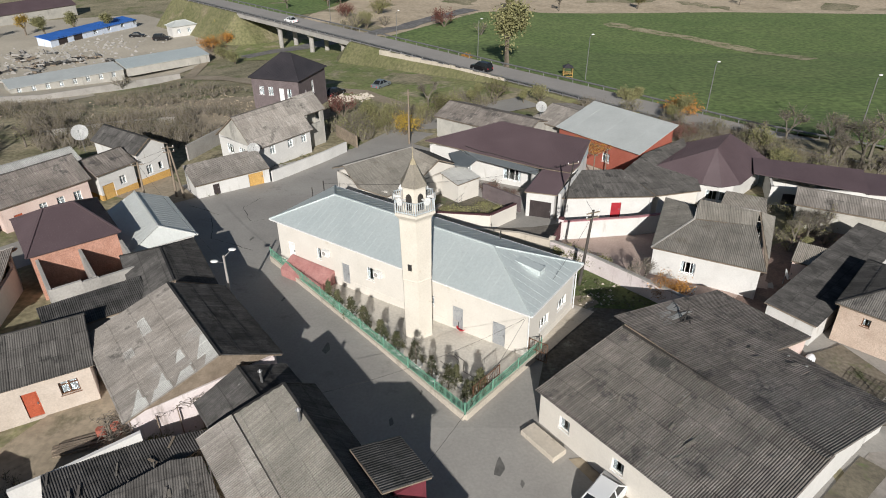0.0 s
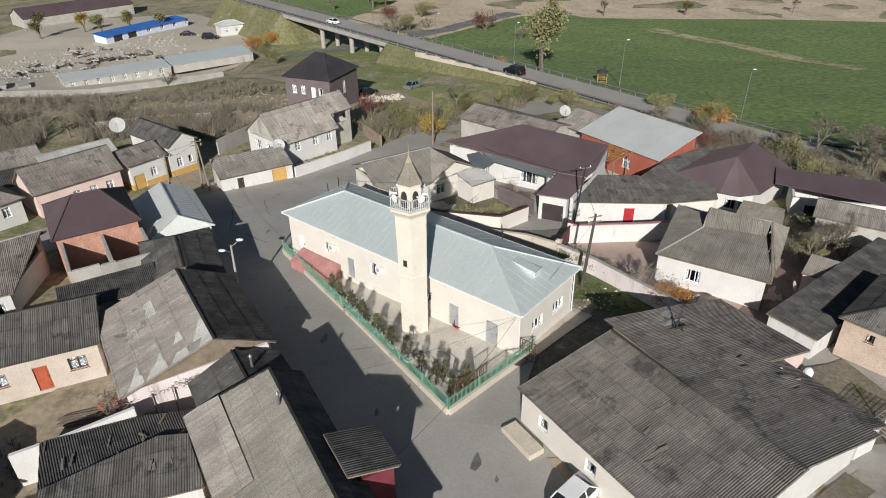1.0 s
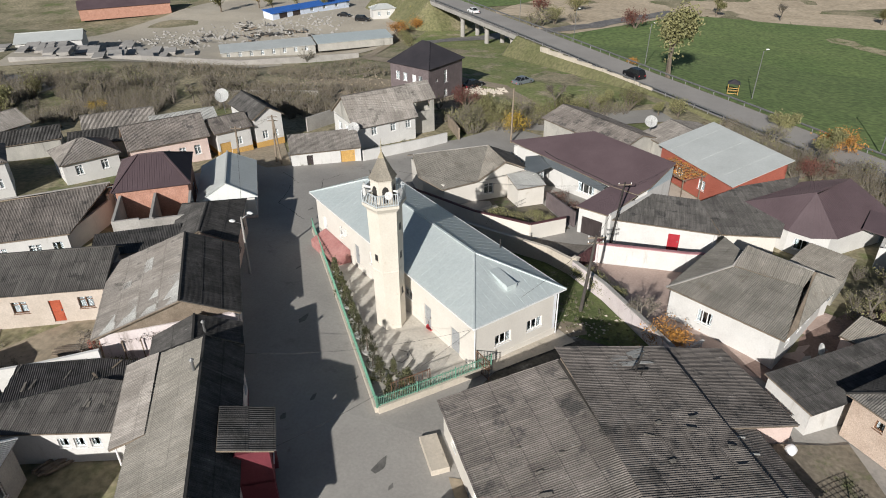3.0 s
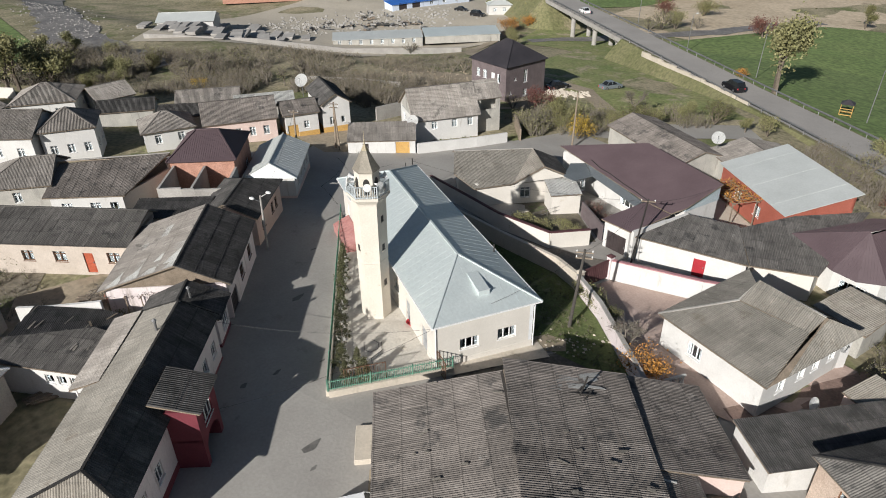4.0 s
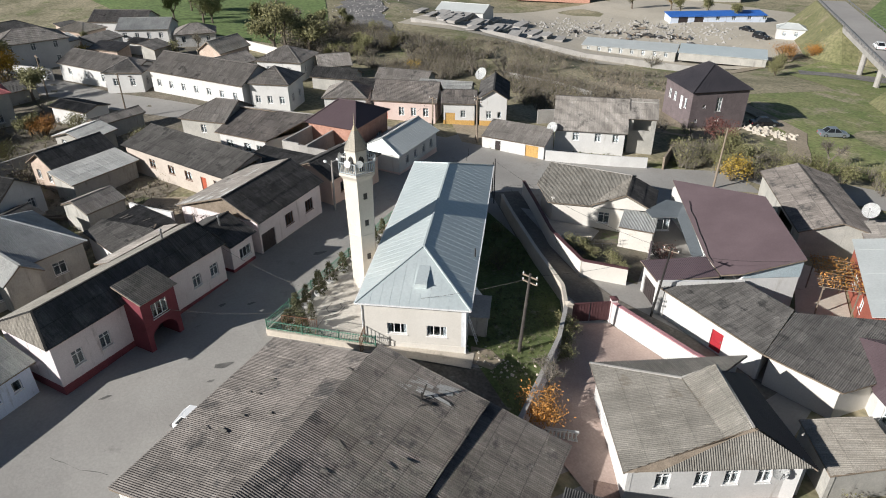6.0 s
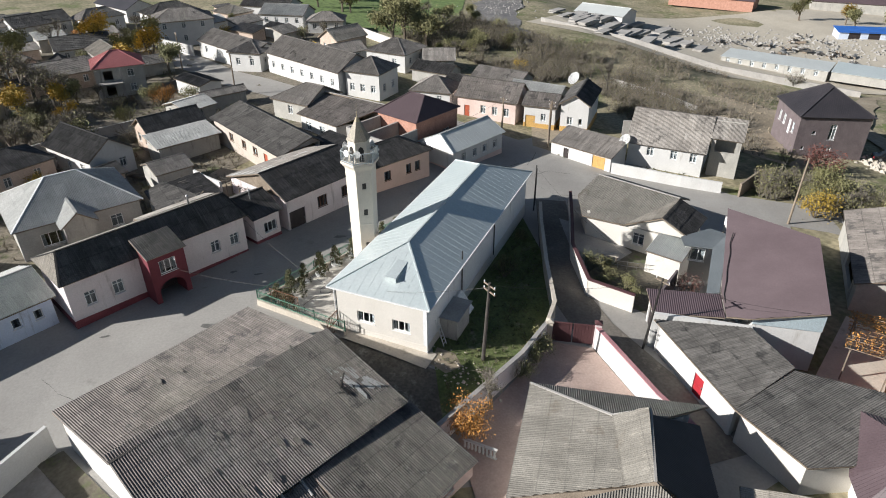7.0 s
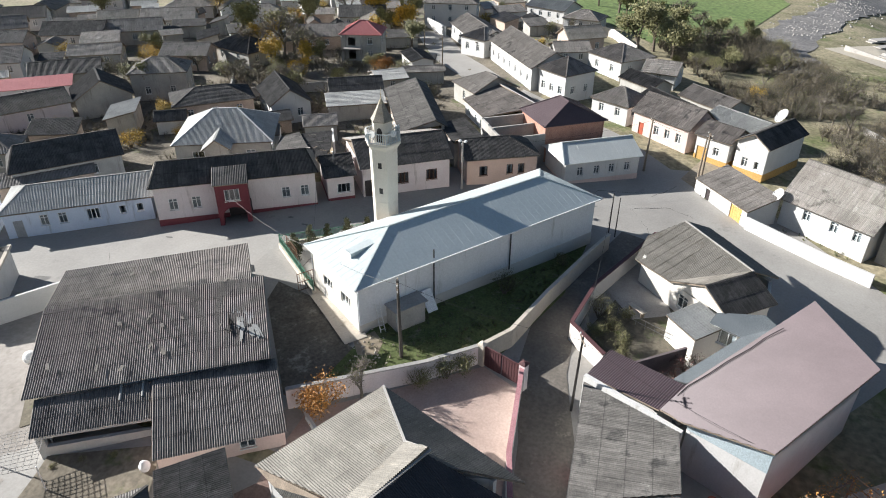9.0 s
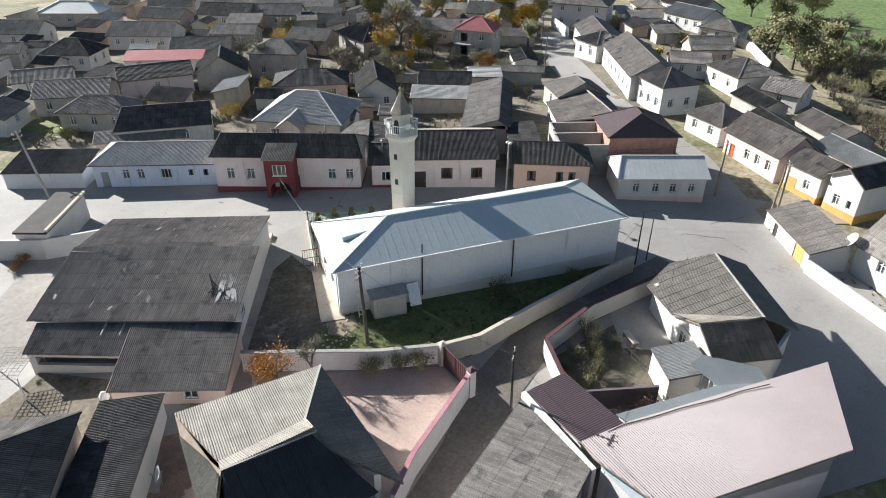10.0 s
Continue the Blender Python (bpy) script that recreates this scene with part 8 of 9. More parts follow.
yard_wall("concrete slab wall on the river slope", [(-62, 94), (-52, 99), (-44, 101)], 1.0, GREYCON, None)
yard_wall("grey factory boundary wall", [(-118, 100), (-100, 118), (-84, 132), (-62, 150)], 1.2, GREYCON, None)
yard_wall("grey wall behind a yard", [(-36.0, 84.0), (-33.0, 93.0)], 2.2, GREYCON, None)
yard_wall("dark fence of an orchard", [(-13.3, 88.6), (-17.0, 94.0)], 1.8, WOOD, None)

flat = thing("gatehouse", "low white building with a flat tarred roof", "house", pose(16.6, 13.0, 0.3))
bm = bmesh.new()
for q in ([(4.4, 1.4), (-2.6, -3.9), (-4.3, -1.4), (2.6, 4.0)],):
    lo = [bm.verts.new((x, y, 2.75)) for x, y in q]
    hi = [bm.verts.new((x, y, 2.95)) for x, y in q]
    bm.faces.new(lo[::-1])
    bm.faces.new(hi)
    for i in range(4):
        bm.faces.new((lo[i], lo[(i + 1) % 4], hi[(i + 1) % 4], hi[i]))
part("roof_slab", bm, CRACK, flat)
bm = bmesh.new()
beam(bm, (2.55, 3.9, 3.06), (-4.2, -1.3, 3.06), 0.3, 0.22)
part("parapet", bm, CONCRETE, flat)
bm = bmesh.new()
lo = [bm.verts.new((x * 0.95, y * 0.95, -0.5)) for x, y in ((4.4, 1.4), (-2.6, -3.9), (-4.3, -1.4), (2.6, 4.0))]
hi = [bm.verts.new((x * 0.95, y * 0.95, 2.747)) for x, y in ((4.4, 1.4), (-2.6, -3.9), (-4.3, -1.4), (2.6, 4.0))]
for i in range(4):
    bm.faces.new((lo[i], lo[(i + 1) % 4], hi[(i + 1) % 4], hi[i]))
part("wall", bm, WHITE, flat)
gt = thing("gate", "wide black sheet metal yard gate", "gate", pose(17.6, 17.75, 0.35, 0, 0, -36))
bm = bmesh.new()
box(bm, -1.6, -0.3, 0, 1.6, -0.16, 2.1)
part("leaf", bm, IRON, gt)
gt = thing("gate", "dark red sheet metal gate between two walls", "gate", pose(9.95, 55.85, 0.1, 0, 0, 68))
for i in range(2):
    bm = bmesh.new()
    box(bm, 0.1 + 1.75 * i, -0.04, 0.05, 1.75 + 1.75 * i, 0.04, 1.95)
    for k in range(7):
        x = 0.2 + 1.75 * i + k * 0.25
        box(bm, x - 0.02, -0.07, 0.1, x + 0.02, -0.04, 1.9)
    part("leaf", bm, MAROON_DULL, gt)
for x in (-0.05, 3.75):
    bm = bmesh.new()
    top = 2.2 if x > 1 else 1.95
    box(bm, x - 0.25, -0.25, -0.4, x + 0.25, 0.25, top)
    post = part("gate_post", bm, PALEPINK if x > 1 else CONCRETE, gt)
    bm = bmesh.new()
    lathe(bm, [(0.44, top + 0.003), (0.44, top + 0.06), (0.03, top + 0.2)], 4, radians(45), (x, 0))
    part("post_cap", bm, MAROON_DULL if x > 1 else CONCRETE, post)


# ---- poles, lamps and cables ----
def pole(label, x, y, h, lean=(0, 0), material=WOOD, r=0.13, arms=1, lamps=0, name="utility_pole"):
    t = thing(name, label, "pole", pose(x, y, ground_height(x, y)))
    bm = bmesh.new()
    tube(bm, (0, 0, -0.5), (lean[0], lean[1], h), r, r * 0.65, 10)
    part("shaft", bm, material, t)
    top = Vector((lean[0], lean[1], h))
    for i in range(arms):
        bm = bmesh.new()
        z = h - 0.25 - 0.5 * i
        beam(bm, (lean[0] - 0.6, lean[1] - 0.25, z), (lean[0] + 0.6, lean[1] + 0.25, z), 0.09)
        arm = part("crossarm", bm, WOOD, t)
        for k in (-0.5, 0.5):
            bm = bmesh.new()
            lathe(bm, [(0.03, z + 0.05), (0.05, z + 0.12), (0.05, z + 0.18), (0.02, z + 0.22)], 8, 0, (lean[0] + k * 1.1, lean[1] + k * 0.45))
            part("insulator", bm, PVC, arm)
    for i in range(lamps):
        a = radians(40 + 180 * i)
        bm = bmesh.new()
        e = top + Vector((math.cos(a) * 0.8, math.sin(a) * 0.8, 0.25 - 0.5 * i))
        tube(bm, top + Vector((0, 0, -0.2 - 0.5 * i)), e, 0.03, 0.03, 6)
        br = part("bracket", bm, STEEL, t)
        bm = bmesh.new()
        bmesh.ops.create_uvsphere(bm, u_segments=12, v_segments=8, radius=0.2)
        for v in bm.verts:
            v.co = Vector((v.co.x * 1.6, v.co.y, v.co.z * 0.6)) + e
        part("lamp_head", bm, DISH, br)
    return t


pole("street lamp post with two white lamp heads", -18.3, 44.9, 6.0, (0.1, 0.1), GREYCON, 0.13, 0, 2, "street_lamp")
pole("leaning wooden power pole in the mosque yard", 11.6, 49.8, 7.6, (0.6, 0.15), WOOD_DARK, 0.16, 2)
pole("slim dark power pole by the alley corner", 12.1, 63.1, 7.2, (0.7, 0.2), IRON, 0.11, 1)
pole("thin steel post behind the mosque", -13.2, 62.4, 5.6, (0, 0), IRON, 0.08, 0)
pole("thin steel post behind the mosque", -14.6, 63.0, 4.6, (0, 0), IRON, 0.07, 0)
pole("wooden power pole at the junction", -33.0, 71.3, 6.6, (0.3, 0), WOOD, 0.15, 2)
pole("wooden power pole at the junction", -31.8, 70.8, 6.2, (-0.6, 0.2), WOOD, 0.14, 0)
pole("wooden power pole beside the white house", -33.4, 64.4, 7.0, (0.2, 0.1), WOOD, 0.15, 1)
pole("wooden power pole by the lane", -5.9, 90.0, 8.0, (0.1, 0.2), WOOD, 0.14, 0)
pole("leaning concrete power pole by the street", 12.6, 3.6, 8.0, (0.7, -1.2), GREYCON, 0.16, 2)
pole("wooden power pole among the far houses", -62.0, 27.0, 7.0, (0.1, 0.1), WOOD, 0.14, 1)
pole("wooden power pole among the far houses", -82.0, 16.0, 7.0, (0.1, 0.1), WOOD, 0.14, 1)
for x, y in ((6.5, 153.3), (27.6, 132.9), (44.9, 111.7), (-14, 178), (-36, 206), (60, 92)):
    pole("slim steel lamp post beside the highway", x, y, 9.0, (0.2, 0.1), STEEL, 0.1, 0, 1, "street_lamp")


def cable(label, pts, sag, r=0.013, material=IRON):
    t = thing("cable", label, "cable")
    for a, b in zip(pts, pts[1:]):
        a, b = Vector(a), Vector(b)
        bm = bmesh.new()
        n = 8
        line = [a.lerp(b, i / n) - Vector((0, 0, sag * 4 * (i / n) * (1 - i / n))) for i in range(n + 1)]
        strand(bm, line, r)
        part("span", bm, material, t)


cable("black overhead cable across the street", [(-8.9, 31.4, 4.3), (5.5, 39.0, 4.7)], 0.7)
cable("black overhead cable across the street", [(-3.0, 23.0, 4.6), (5.4, 38.9, 4.6)], 0.9)
cable("overhead power cable over the yard", [(12.2, 49.9, 7.8), (12.8, 63.3, 6.6)], 0.5)
cable("overhead power cable over the yard", [(12.2, 49.9, 7.6), (5.5, 39.0, 4.9)], 0.5)
cable("overhead power cable over the alley", [(12.8, 63.3, 6.6), (-13.2, 62.4, 5.0)], 0.9)
cable("overhead power cable at the junction", [(-32.7, 71.3, 5.8), (-33.2, 64.5, 6.4), (-18.2, 45.0, 5.9)], 0.6)
cable("overhead power cable at the junction", [(-32.7, 71.3, 5.5), (-47, 60, 4.2)], 0.5)
cable("overhead power cable over the courtyard", [(12.8, 63.3, 6.5), (16.6, 75.0, 4.4)], 0.4)
lp = [(0.3, 39.4), (1.0, 38.6), (0.9, 37.4), (2.0, 36.4), (3.6, 36.5), (4.9, 37.6), (5.2, 38.8)]
cable("loose black cable lying on the forecourt", [(x, y, ground_height(x, y) + 0.2) for x, y in lp], 0.0, 0.02)
lp = [(-0.8, 38.6), (-0.2, 37.9), (0.4, 37.9), (0.6, 38.6), (0.2, 39.2), (-0.5, 39.2)]
cable("loose black cable lying on the forecourt", [(x, y, ground_height(x, y) + 0.2) for x, y in lp], 0.0, 0.02)


# ---- satellite dishes ----
def dish(label, x, y, z, r, aim, tilt=35, foot=1.2):
    t = thing("satellite_dish", label, "dish", pose(x, y, z - foot))
    bm = bmesh.new()
    tube(bm, (0, 0, 0), (0, 0, foot), 0.04, 0.04, 8)
    part("mast", bm, STEEL, t)
    bm = bmesh.new()
    rings = []
    for i in range(6):
        a = r * i / 5
        rings.append([bm.verts.new((a * math.cos(k * math.pi / 12), a * math.sin(k * math.pi / 12), 0.28 * a * a / r)) for k in range(24)] if i else [bm.verts.new((0, 0, 0))])
    for k in range(24):
        bm.faces.new((rings[0][0], rings[1][k], rings[1][(k + 1) % 24]))
    for a, b in zip(rings[1:], rings[2:]):
        for k in range(24):
            bm.faces.new((a[k], b[k], b[(k + 1) % 24], a[(k + 1) % 24]))
    mm = Matrix.Translation((0, 0, foot)) @ pose(0, 0, 0, 0, 0, aim) @ pose(0, 0, 0, 90 - tilt, 0, 0)
    bmesh.ops.solidify(bm, geom=bm.faces[:], thickness=0.02)
    bmesh.ops.transform(bm, matrix=mm, verts=bm.verts)
    part("reflector", bm, DISH, t)
    bm = bmesh.new()
    beam(bm, mm @ Vector((0, -r * 0.9, 0.2 * r)), mm @ Vector((0, 0, 0.95 * r)), 0.03)
    beam(bm, mm @ Vector((0, 0, 0.9 * r)), mm @ Vector((0, 0, 1.05 * r)), 0.1)
    part("feed_arm", bm, STEEL, t)


dish("large white satellite dish above the shed roofs", -48.0, 80.8, 4.0, 1.05, 20, 35, 2.6)
dish("white satellite dish on the garage roof", -25.2, 79.0, 2.3, 0.8, 20, 35, 1.1)
dish("large white satellite dish on a slate roof", 12.9, 90.2, 3.9, 0.8, 10, 35, 1.2)
dish("small white dish on the house wall", 30.4, 55.8, 2.7, 0.5, 60, 25, 0.4)
dish("small white dish in a back yard", 29.5, 49.0, 2.0, 0.5, 60, 25, 1.0)


# ---- cars ----
def car(label, x, y, turn, paint, kind="hatch", z=None):
    L, Wd, H = {"hatch": (4.1, 1.66, 1.4), "sedan": (4.3, 1.68, 1.4), "suv": (4.7, 1.85, 1.8)}[kind]
    t = thing("car", label, "car", pose(x, y, (ground_height(x, y) if z is None else z) + 0.04, 0, 0, turn))
    belt = H * 0.6
    prof = [(-L / 2, 0.3), (-L / 2 + 0.02, belt - 0.12), (-L / 2 + 0.15, belt), (L * 0.2, belt), (L / 2 - 0.25, belt - 0.12), (L / 2 - 0.02, belt - 0.3), (L / 2, 0.3), (L / 2 - 0.2, 0.2), (-L / 2 + 0.2, 0.2)]
    bm = bmesh.new()
    rows = []
    for yy, k in ((-Wd / 2, 0.96), (-Wd / 2 + 0.1, 1.0), (Wd / 2 - 0.1, 1.0), (Wd / 2, 0.96)):
        rows.append([bm.verts.new((px * k, yy, pz if abs(yy) < Wd / 2 - 0.05 else (pz * 0.97 + 0.005))) for px, pz in prof])
    for a, b in zip(rows, rows[1:]):
        for i in range(len(prof)):
            j = (i + 1) % len(prof)
            bm.faces.new((a[i], a[j], b[j], b[i]))
    bm.faces.new(rows[0])
    bm.faces.new(rows[-1][::-1])
    body = part("body", bm, paint, t)
    back = {"hatch": -L / 2 + 0.25, "sedan": -L / 2 + 0.75, "suv": -L / 2 + 0.12}[kind]
    roofb = {"hatch": -L / 2 + 0.75, "sedan": -L / 2 + 1.35, "suv": -L / 2 + 0.5}[kind]
    base = [(back, Wd / 2 - 0.08), (L * 0.24, Wd / 2 - 0.08)]
    topp = [(roofb, Wd / 2 - 0.26), (L * 0.08, Wd / 2 - 0.26)]
    bm = bmesh.new()
    lo = [bm.verts.new(p) for p in ((base[0][0], -base[0][1], belt - 0.01), (base[1][0], -base[1][1], belt - 0.03), (base[1][0], base[1][1], belt - 0.03), (base[0][0], base[0][1], belt - 0.01))]
    hi = [bm.verts.new(p) for p in ((topp[0][0], -topp[0][1], H - 0.04), (topp[1][0], -topp[1][1], H - 0.04), (topp[1][0], topp[1][1], H - 0.04), (topp[0][0], topp[0][1], H - 0.04))]
    for i in range(4):
        bm.faces.new((lo[i], lo[(i + 1) % 4], hi[(i + 1) % 4], hi[i]))
    bm.faces.new(hi)
    part("glazing", bm, CAR_GLASS, t, "dark tinted car glazing")
    bm = bmesh.new()
    box(bm, topp[0][0] - 0.03, -topp[0][1] - 0.02, H - 0.04, topp[1][0] + 0.03, topp[1][1] + 0.02, H)
    bmesh.ops.bevel(bm, geom=bm.edges[:], offset=0.015, segments=1, affect="EDGES")
    part("roof", bm, paint, t)
    for s in (-1, 1):
        for (ax, az), (bx, bz) in (((base[0][0], belt), (topp[0][0], H - 0.03)), ((base[1][0], belt), (topp[1][0], H - 0.03)), ((-0.1, belt), (-0.15, H - 0.03))):
            bm = bmesh.new()
            beam(bm, (ax, s * (Wd / 2 - 0.07), az), (bx, s * (Wd / 2 - 0.25), bz), 0.07)
            part("pillar", bm, paint, t)
        for px in (-L * 0.3, L * 0.31):
            bm = bmesh.new()
            tube(bm, (px, s * (Wd / 2 - 0.2), 0.29), (px, s * (Wd / 2 + 0.005), 0.29), 0.3, 0.3, 16)
            wh = part("wheel", bm, RUBBER, t)
            bm = bmesh.new()
            tube(bm, (px, s * (Wd / 2 + 0.006), 0.29), (px, s * (Wd / 2 + 0.016), 0.29), 0.19, 0.17, 12)
            part("rim", bm, STEEL, wh)
        bm = bmesh.new()
        box(bm, L / 2 - 0.12, s * (Wd / 2 - 0.32) - 0.16, belt - 0.42, L / 2 + 0.01, s * (Wd / 2 - 0.32) + 0.16, belt - 0.28)
        part("headlight", bm, PVC, t)
        bm = bmesh.new()
        box(bm, -L / 2 - 0.01, s * (Wd / 2 - 0.22) - 0.1, belt - 0.4, -L / 2 + 0.1, s * (Wd / 2 - 0.22) + 0.1, belt - 0.18)
        part("tail_light", bm, SIGN_RED, t)
    return t


CAR_GLASS = mat("tinted_glass", (0.012, 0.014, 0.016), (0.018, 0.02, 0.022), 0.5, 0.08, 0.0)
car("white hatchback parked beside the shed", 9.1, 26.3, 49, CAR_WHITE)
car("silver saloon parked on the grass", -13.0, 123.2, 56, CAR_SILVER, "sedan")
car("dark saloon parked beside the brown house", -20.8, 117.2, 60, CAR_BLACK, "sedan")
car("black off-roader on the highway", 6.4, 131.2, 135, CAR_BLACK, "suv", -1.86)
car("white saloon on the bridge", -41.2, 177.2, 135, CAR_WHITE, "sedan", -1.22)
car("dark saloon in the industrial yard", -91.0, 195.8, 10, CAR_BLACK, "sedan")
car("dark pickup in the industrial yard", -82.0, 191.2, 5, CAR_BLACK, "suv")


# ---- loose things ----
sk = thing("sack", "white bulk sack in the side yard", "sack", pose(21.7, 23.5, ground_height(21.7, 23.5)))
bm = bmesh.new()
bmesh.ops.create_uvsphere(bm, u_segments=16, v_segments=10, radius=0.55)
for v in bm.verts:
    v.co.z = max(-0.42, v.co.z * 0.95) + 0.42
    v.co.x += 0.06 * noise.noise(v.co * 3)
part("bag", bm, PVC, sk)
sk = thing("sack", "pale bulk sack beside the outbuilding", "sack", pose(27.2, 38.9, ground_height(27.2, 38.9) + 0.05))
bm = bmesh.new()
bmesh.ops.create_uvsphere(bm, u_segments=14, v_segments=10, radius=0.34)
for v in bm.verts:
    v.co.z = max(-0.36, v.co.z * 1.5) + 0.36
    v.co.x += 0.08 * noise.noise(v.co * 3)
part("bag", bm, LIMEWASH, sk)
bs = thing("basin", "red plastic basin on the forecourt", "basin", pose(0.9, 42.6, 0.98))
bm = bmesh.new()
lathe(bm, [(0.28, 0.0), (0.42, 0.22), (0.46, 0.24), (0.40, 0.22), (0.26, 0.03)], 18)
part("bowl", bm, SIGN_RED, bs)
tb = thing("bench", "small table against the mosque wall", "bench", pose(0.3, 43.2, 0.95, 0, 0, -34))
bm = bmesh.new()
box(bm, -0.6, -0.25, 0.68, 0.6, 0.25, 0.74)
part("tabletop", bm, GREYCON, tb)
for x in (-0.52, 0.52):
    for y in (-0.2, 0.2):
        bm = bmesh.new()
        box(bm, x - 0.03, y - 0.03, 0, x + 0.03, y + 0.03, 0.677)
        part("leg", bm, IRON, tb)
bl = thing("balustrade", "white ornate concrete balustrade", "balustrade", pose(20.0, 46.2, 0.45, 0, 0, 52))
for z in (0.05, 0.85):
    bm = bmesh.new()
    box(bm, 0, -0.1, z, 2.4, 0.1, z + 0.1)
    part("rail", bm, WHITE, bl)
for i in range(9):
    bm = bmesh.new()
    lathe(bm, [(0.05, 0.15), (0.1, 0.35), (0.05, 0.5), (0.09, 0.65), (0.05, 0.85)], 8, 0, (0.15 + i * 0.26, 0))
    part("baluster", bm, WHITE, bl)
# Playground frame near the highway: yellow posts and rails under a pyramid roof.
bt = thing("bus_shelter", "small yellow playground frame with a dark roof", "shelter", pose(24.2, 134.5, ground_height(24.2, 134.5)))
for x, y in ((-0.9, -0.7), (0.9, -0.7), (0.9, 0.7), (-0.9, 0.7)):
    bm = bmesh.new()
    tube(bm, (x, y, 0), (x, y, 2.4), 0.06, 0.06, 8)
    part("post", bm, ORANGE, bt)
bm = bmesh.new()
lathe(bm, [(1.5, 2.4), (0.05, 3.1)], 4, radians(45))
part("canopy", bm, ROOF_DARK, bt)
for z in (0.6, 1.2):
    bm = bmesh.new()
    for a, b in (((-0.9, -0.7), (0.9, -0.7)), ((0.9, -0.7), (0.9, 0.7)), ((0.9, 0.7), (-0.9, 0.7))):
        beam(bm, (*a, z), (*b, z), 0.1)
    part("railing", bm, ORANGE, bt)


def planter(x, y, r=0.48):
    t = thing("planter", "white round concrete planter under a young conifer", "planter", pose(x, y, ground_height(x, y) + 0.16), "planters along the fence")
    bm = bmesh.new()
    lathe(bm, [(r * 0.86, 0), (r, 0.05), (r * 1.04, 0.26), (r * 0.9, 0.28), (r * 0.86, 0.2)], 16)
    part("tub", bm, WHITE, t)


for x, y in ((-10.6, 47.4), (-9.6, 46.1), (-8.3, 44.6), (-7.0, 43.0), (-5.5, 41.3), (-4.1, 39.6), (-2.6, 38.1), (-1.4, 36.6)):
    planter(x, y)


def lattice_gate(x, y, turn, width):
    t = thing("gate", "dark brown iron lattice gate beside the green fence", "gate", pose(x, y, ground_height(x, y) + 0.2, 0, 0, turn))
    bm = bmesh.new()
    for z in (0.1, 0.9, 1.75):
        beam(bm, (0, 0, z), (width, 0, z), 0.05)
    part("gate_frame", bm, BROWNFRAME, t)
    k = int(width / 0.2)
    for i in range(k + 1):
        bm = bmesh.new()
        beam(bm, (i * width / k, 0, 0), (i * width / k, 0, 1.8), 0.05 if i % k == 0 else 0.025)
        part("bar", bm, BROWNFRAME, t)


lattice_gate(1.5, 33.75, 49.6, 3.0)
lattice_gate(5.9, 39.1, -35, 1.5)


def grid_canopy():
    """Open frame of white bars over the side yard."""
    t = thing("bar_canopy", "open canopy of welded white bars beside the shed", "canopy", pose(28.8, 30.6, ground_height(28.8, 30.6), 0, 0, 38))
    for x in (0, 3.4):
        for y in (0, 3.6):
            bm = bmesh.new()
            tube(bm, (x, y - 1.8, -0.1), (x, y - 1.8, 2.2), 0.05, 0.05, 8)
            part("post", bm, PVC, t)
    for i in range(12):
        bm = bmesh.new()
        beam(bm, (i * 3.4 / 11, -1.8, 2.22), (i * 3.4 / 11, 1.8, 2.22 + 0.1 * math.sin(i)), 0.028)
        part("bar", bm, GREYCON, t)
    for j in range(11):
        bm = bmesh.new()
        beam(bm, (0, -1.8 + j * 0.36, 2.25), (3.4, -1.8 + j * 0.36, 2.25), 0.028)
        part("bar", bm, GREYCON, t)



grid_canopy()
by = thing("bench", "pale plank bench in the concrete yard", "bench", pose(-1.6, 66.4, ground_height(-1.6, 66.4) + 0.12, 0, 0, 50))
bm = bmesh.new()
box(bm, -0.9, -0.25, 0.55, 0.9, 0.25, 0.62)
part("seat", bm, CONCRETE, by)
for x in (-0.7, 0.7):
    bm = bmesh.new()
    box(bm, x - 0.05, -0.2, 0, x + 0.05, 0.2, 0.547)
    part("leg", bm, WOOD, by)
gr = thing("garden_rail", "thin grey garden rail round a flower bed", "rail", pose(-0.8, 64.9, ground_height(-0.8, 64.9) + 0.1, 0, 0, 62))
for z in (0.3, 0.75):
    bm = bmesh.new()
    beam(bm, (0, 0, z), (5.4, 0, z), 0.022)
    part("rail", bm, STEEL, gr)
for i in range(7):
    bm = bmesh.new()
    beam(bm, (i * 0.9, 0, -0.1), (i * 0.9, 0, 0.85), 0.022)
    part("post", bm, STEEL, gr)


def roof_litter(label, spots, seed, slab=SLATE):
    """Slipped slates and battens lying on old roofs."""
    rnd = random.Random(seed)
    for x, y, z, fall, turn in spots:
        for k in range(3):
            q = thing("slipped_slate", label, "slate", pose(x + rnd.uniform(-1.3, 1.3), y + rnd.uniform(-1.0, 1.0), z - 0.04 + rnd.uniform(0.0, 0.02), fall + rnd.uniform(-4, 4), rnd.uniform(-4, 4), turn + rnd.uniform(-40, 40)), "slipped slates on the old roofs")
            bm = bmesh.new()
            box(bm, 0, 0, 0, rnd.uniform(0.05, 0.2), rnd.uniform(0.4, 1.1), 0.02)
            part("slab", bm, rnd.choice((slab, WOOD, SLATE_TAN)), q)


roof_litter("slipped slate and batten lying on a tumbledown roof", ((-19.0, 25.2, 3.7, 4, 30), (-17.0, 26.6, 3.75, 4, 30), (-21.5, 24.2, 3.7, 4, 30), (-15.4, 24.6, 3.75, 6, 30), (-17.8, 22.8, 3.6, 6, 30)), 12)


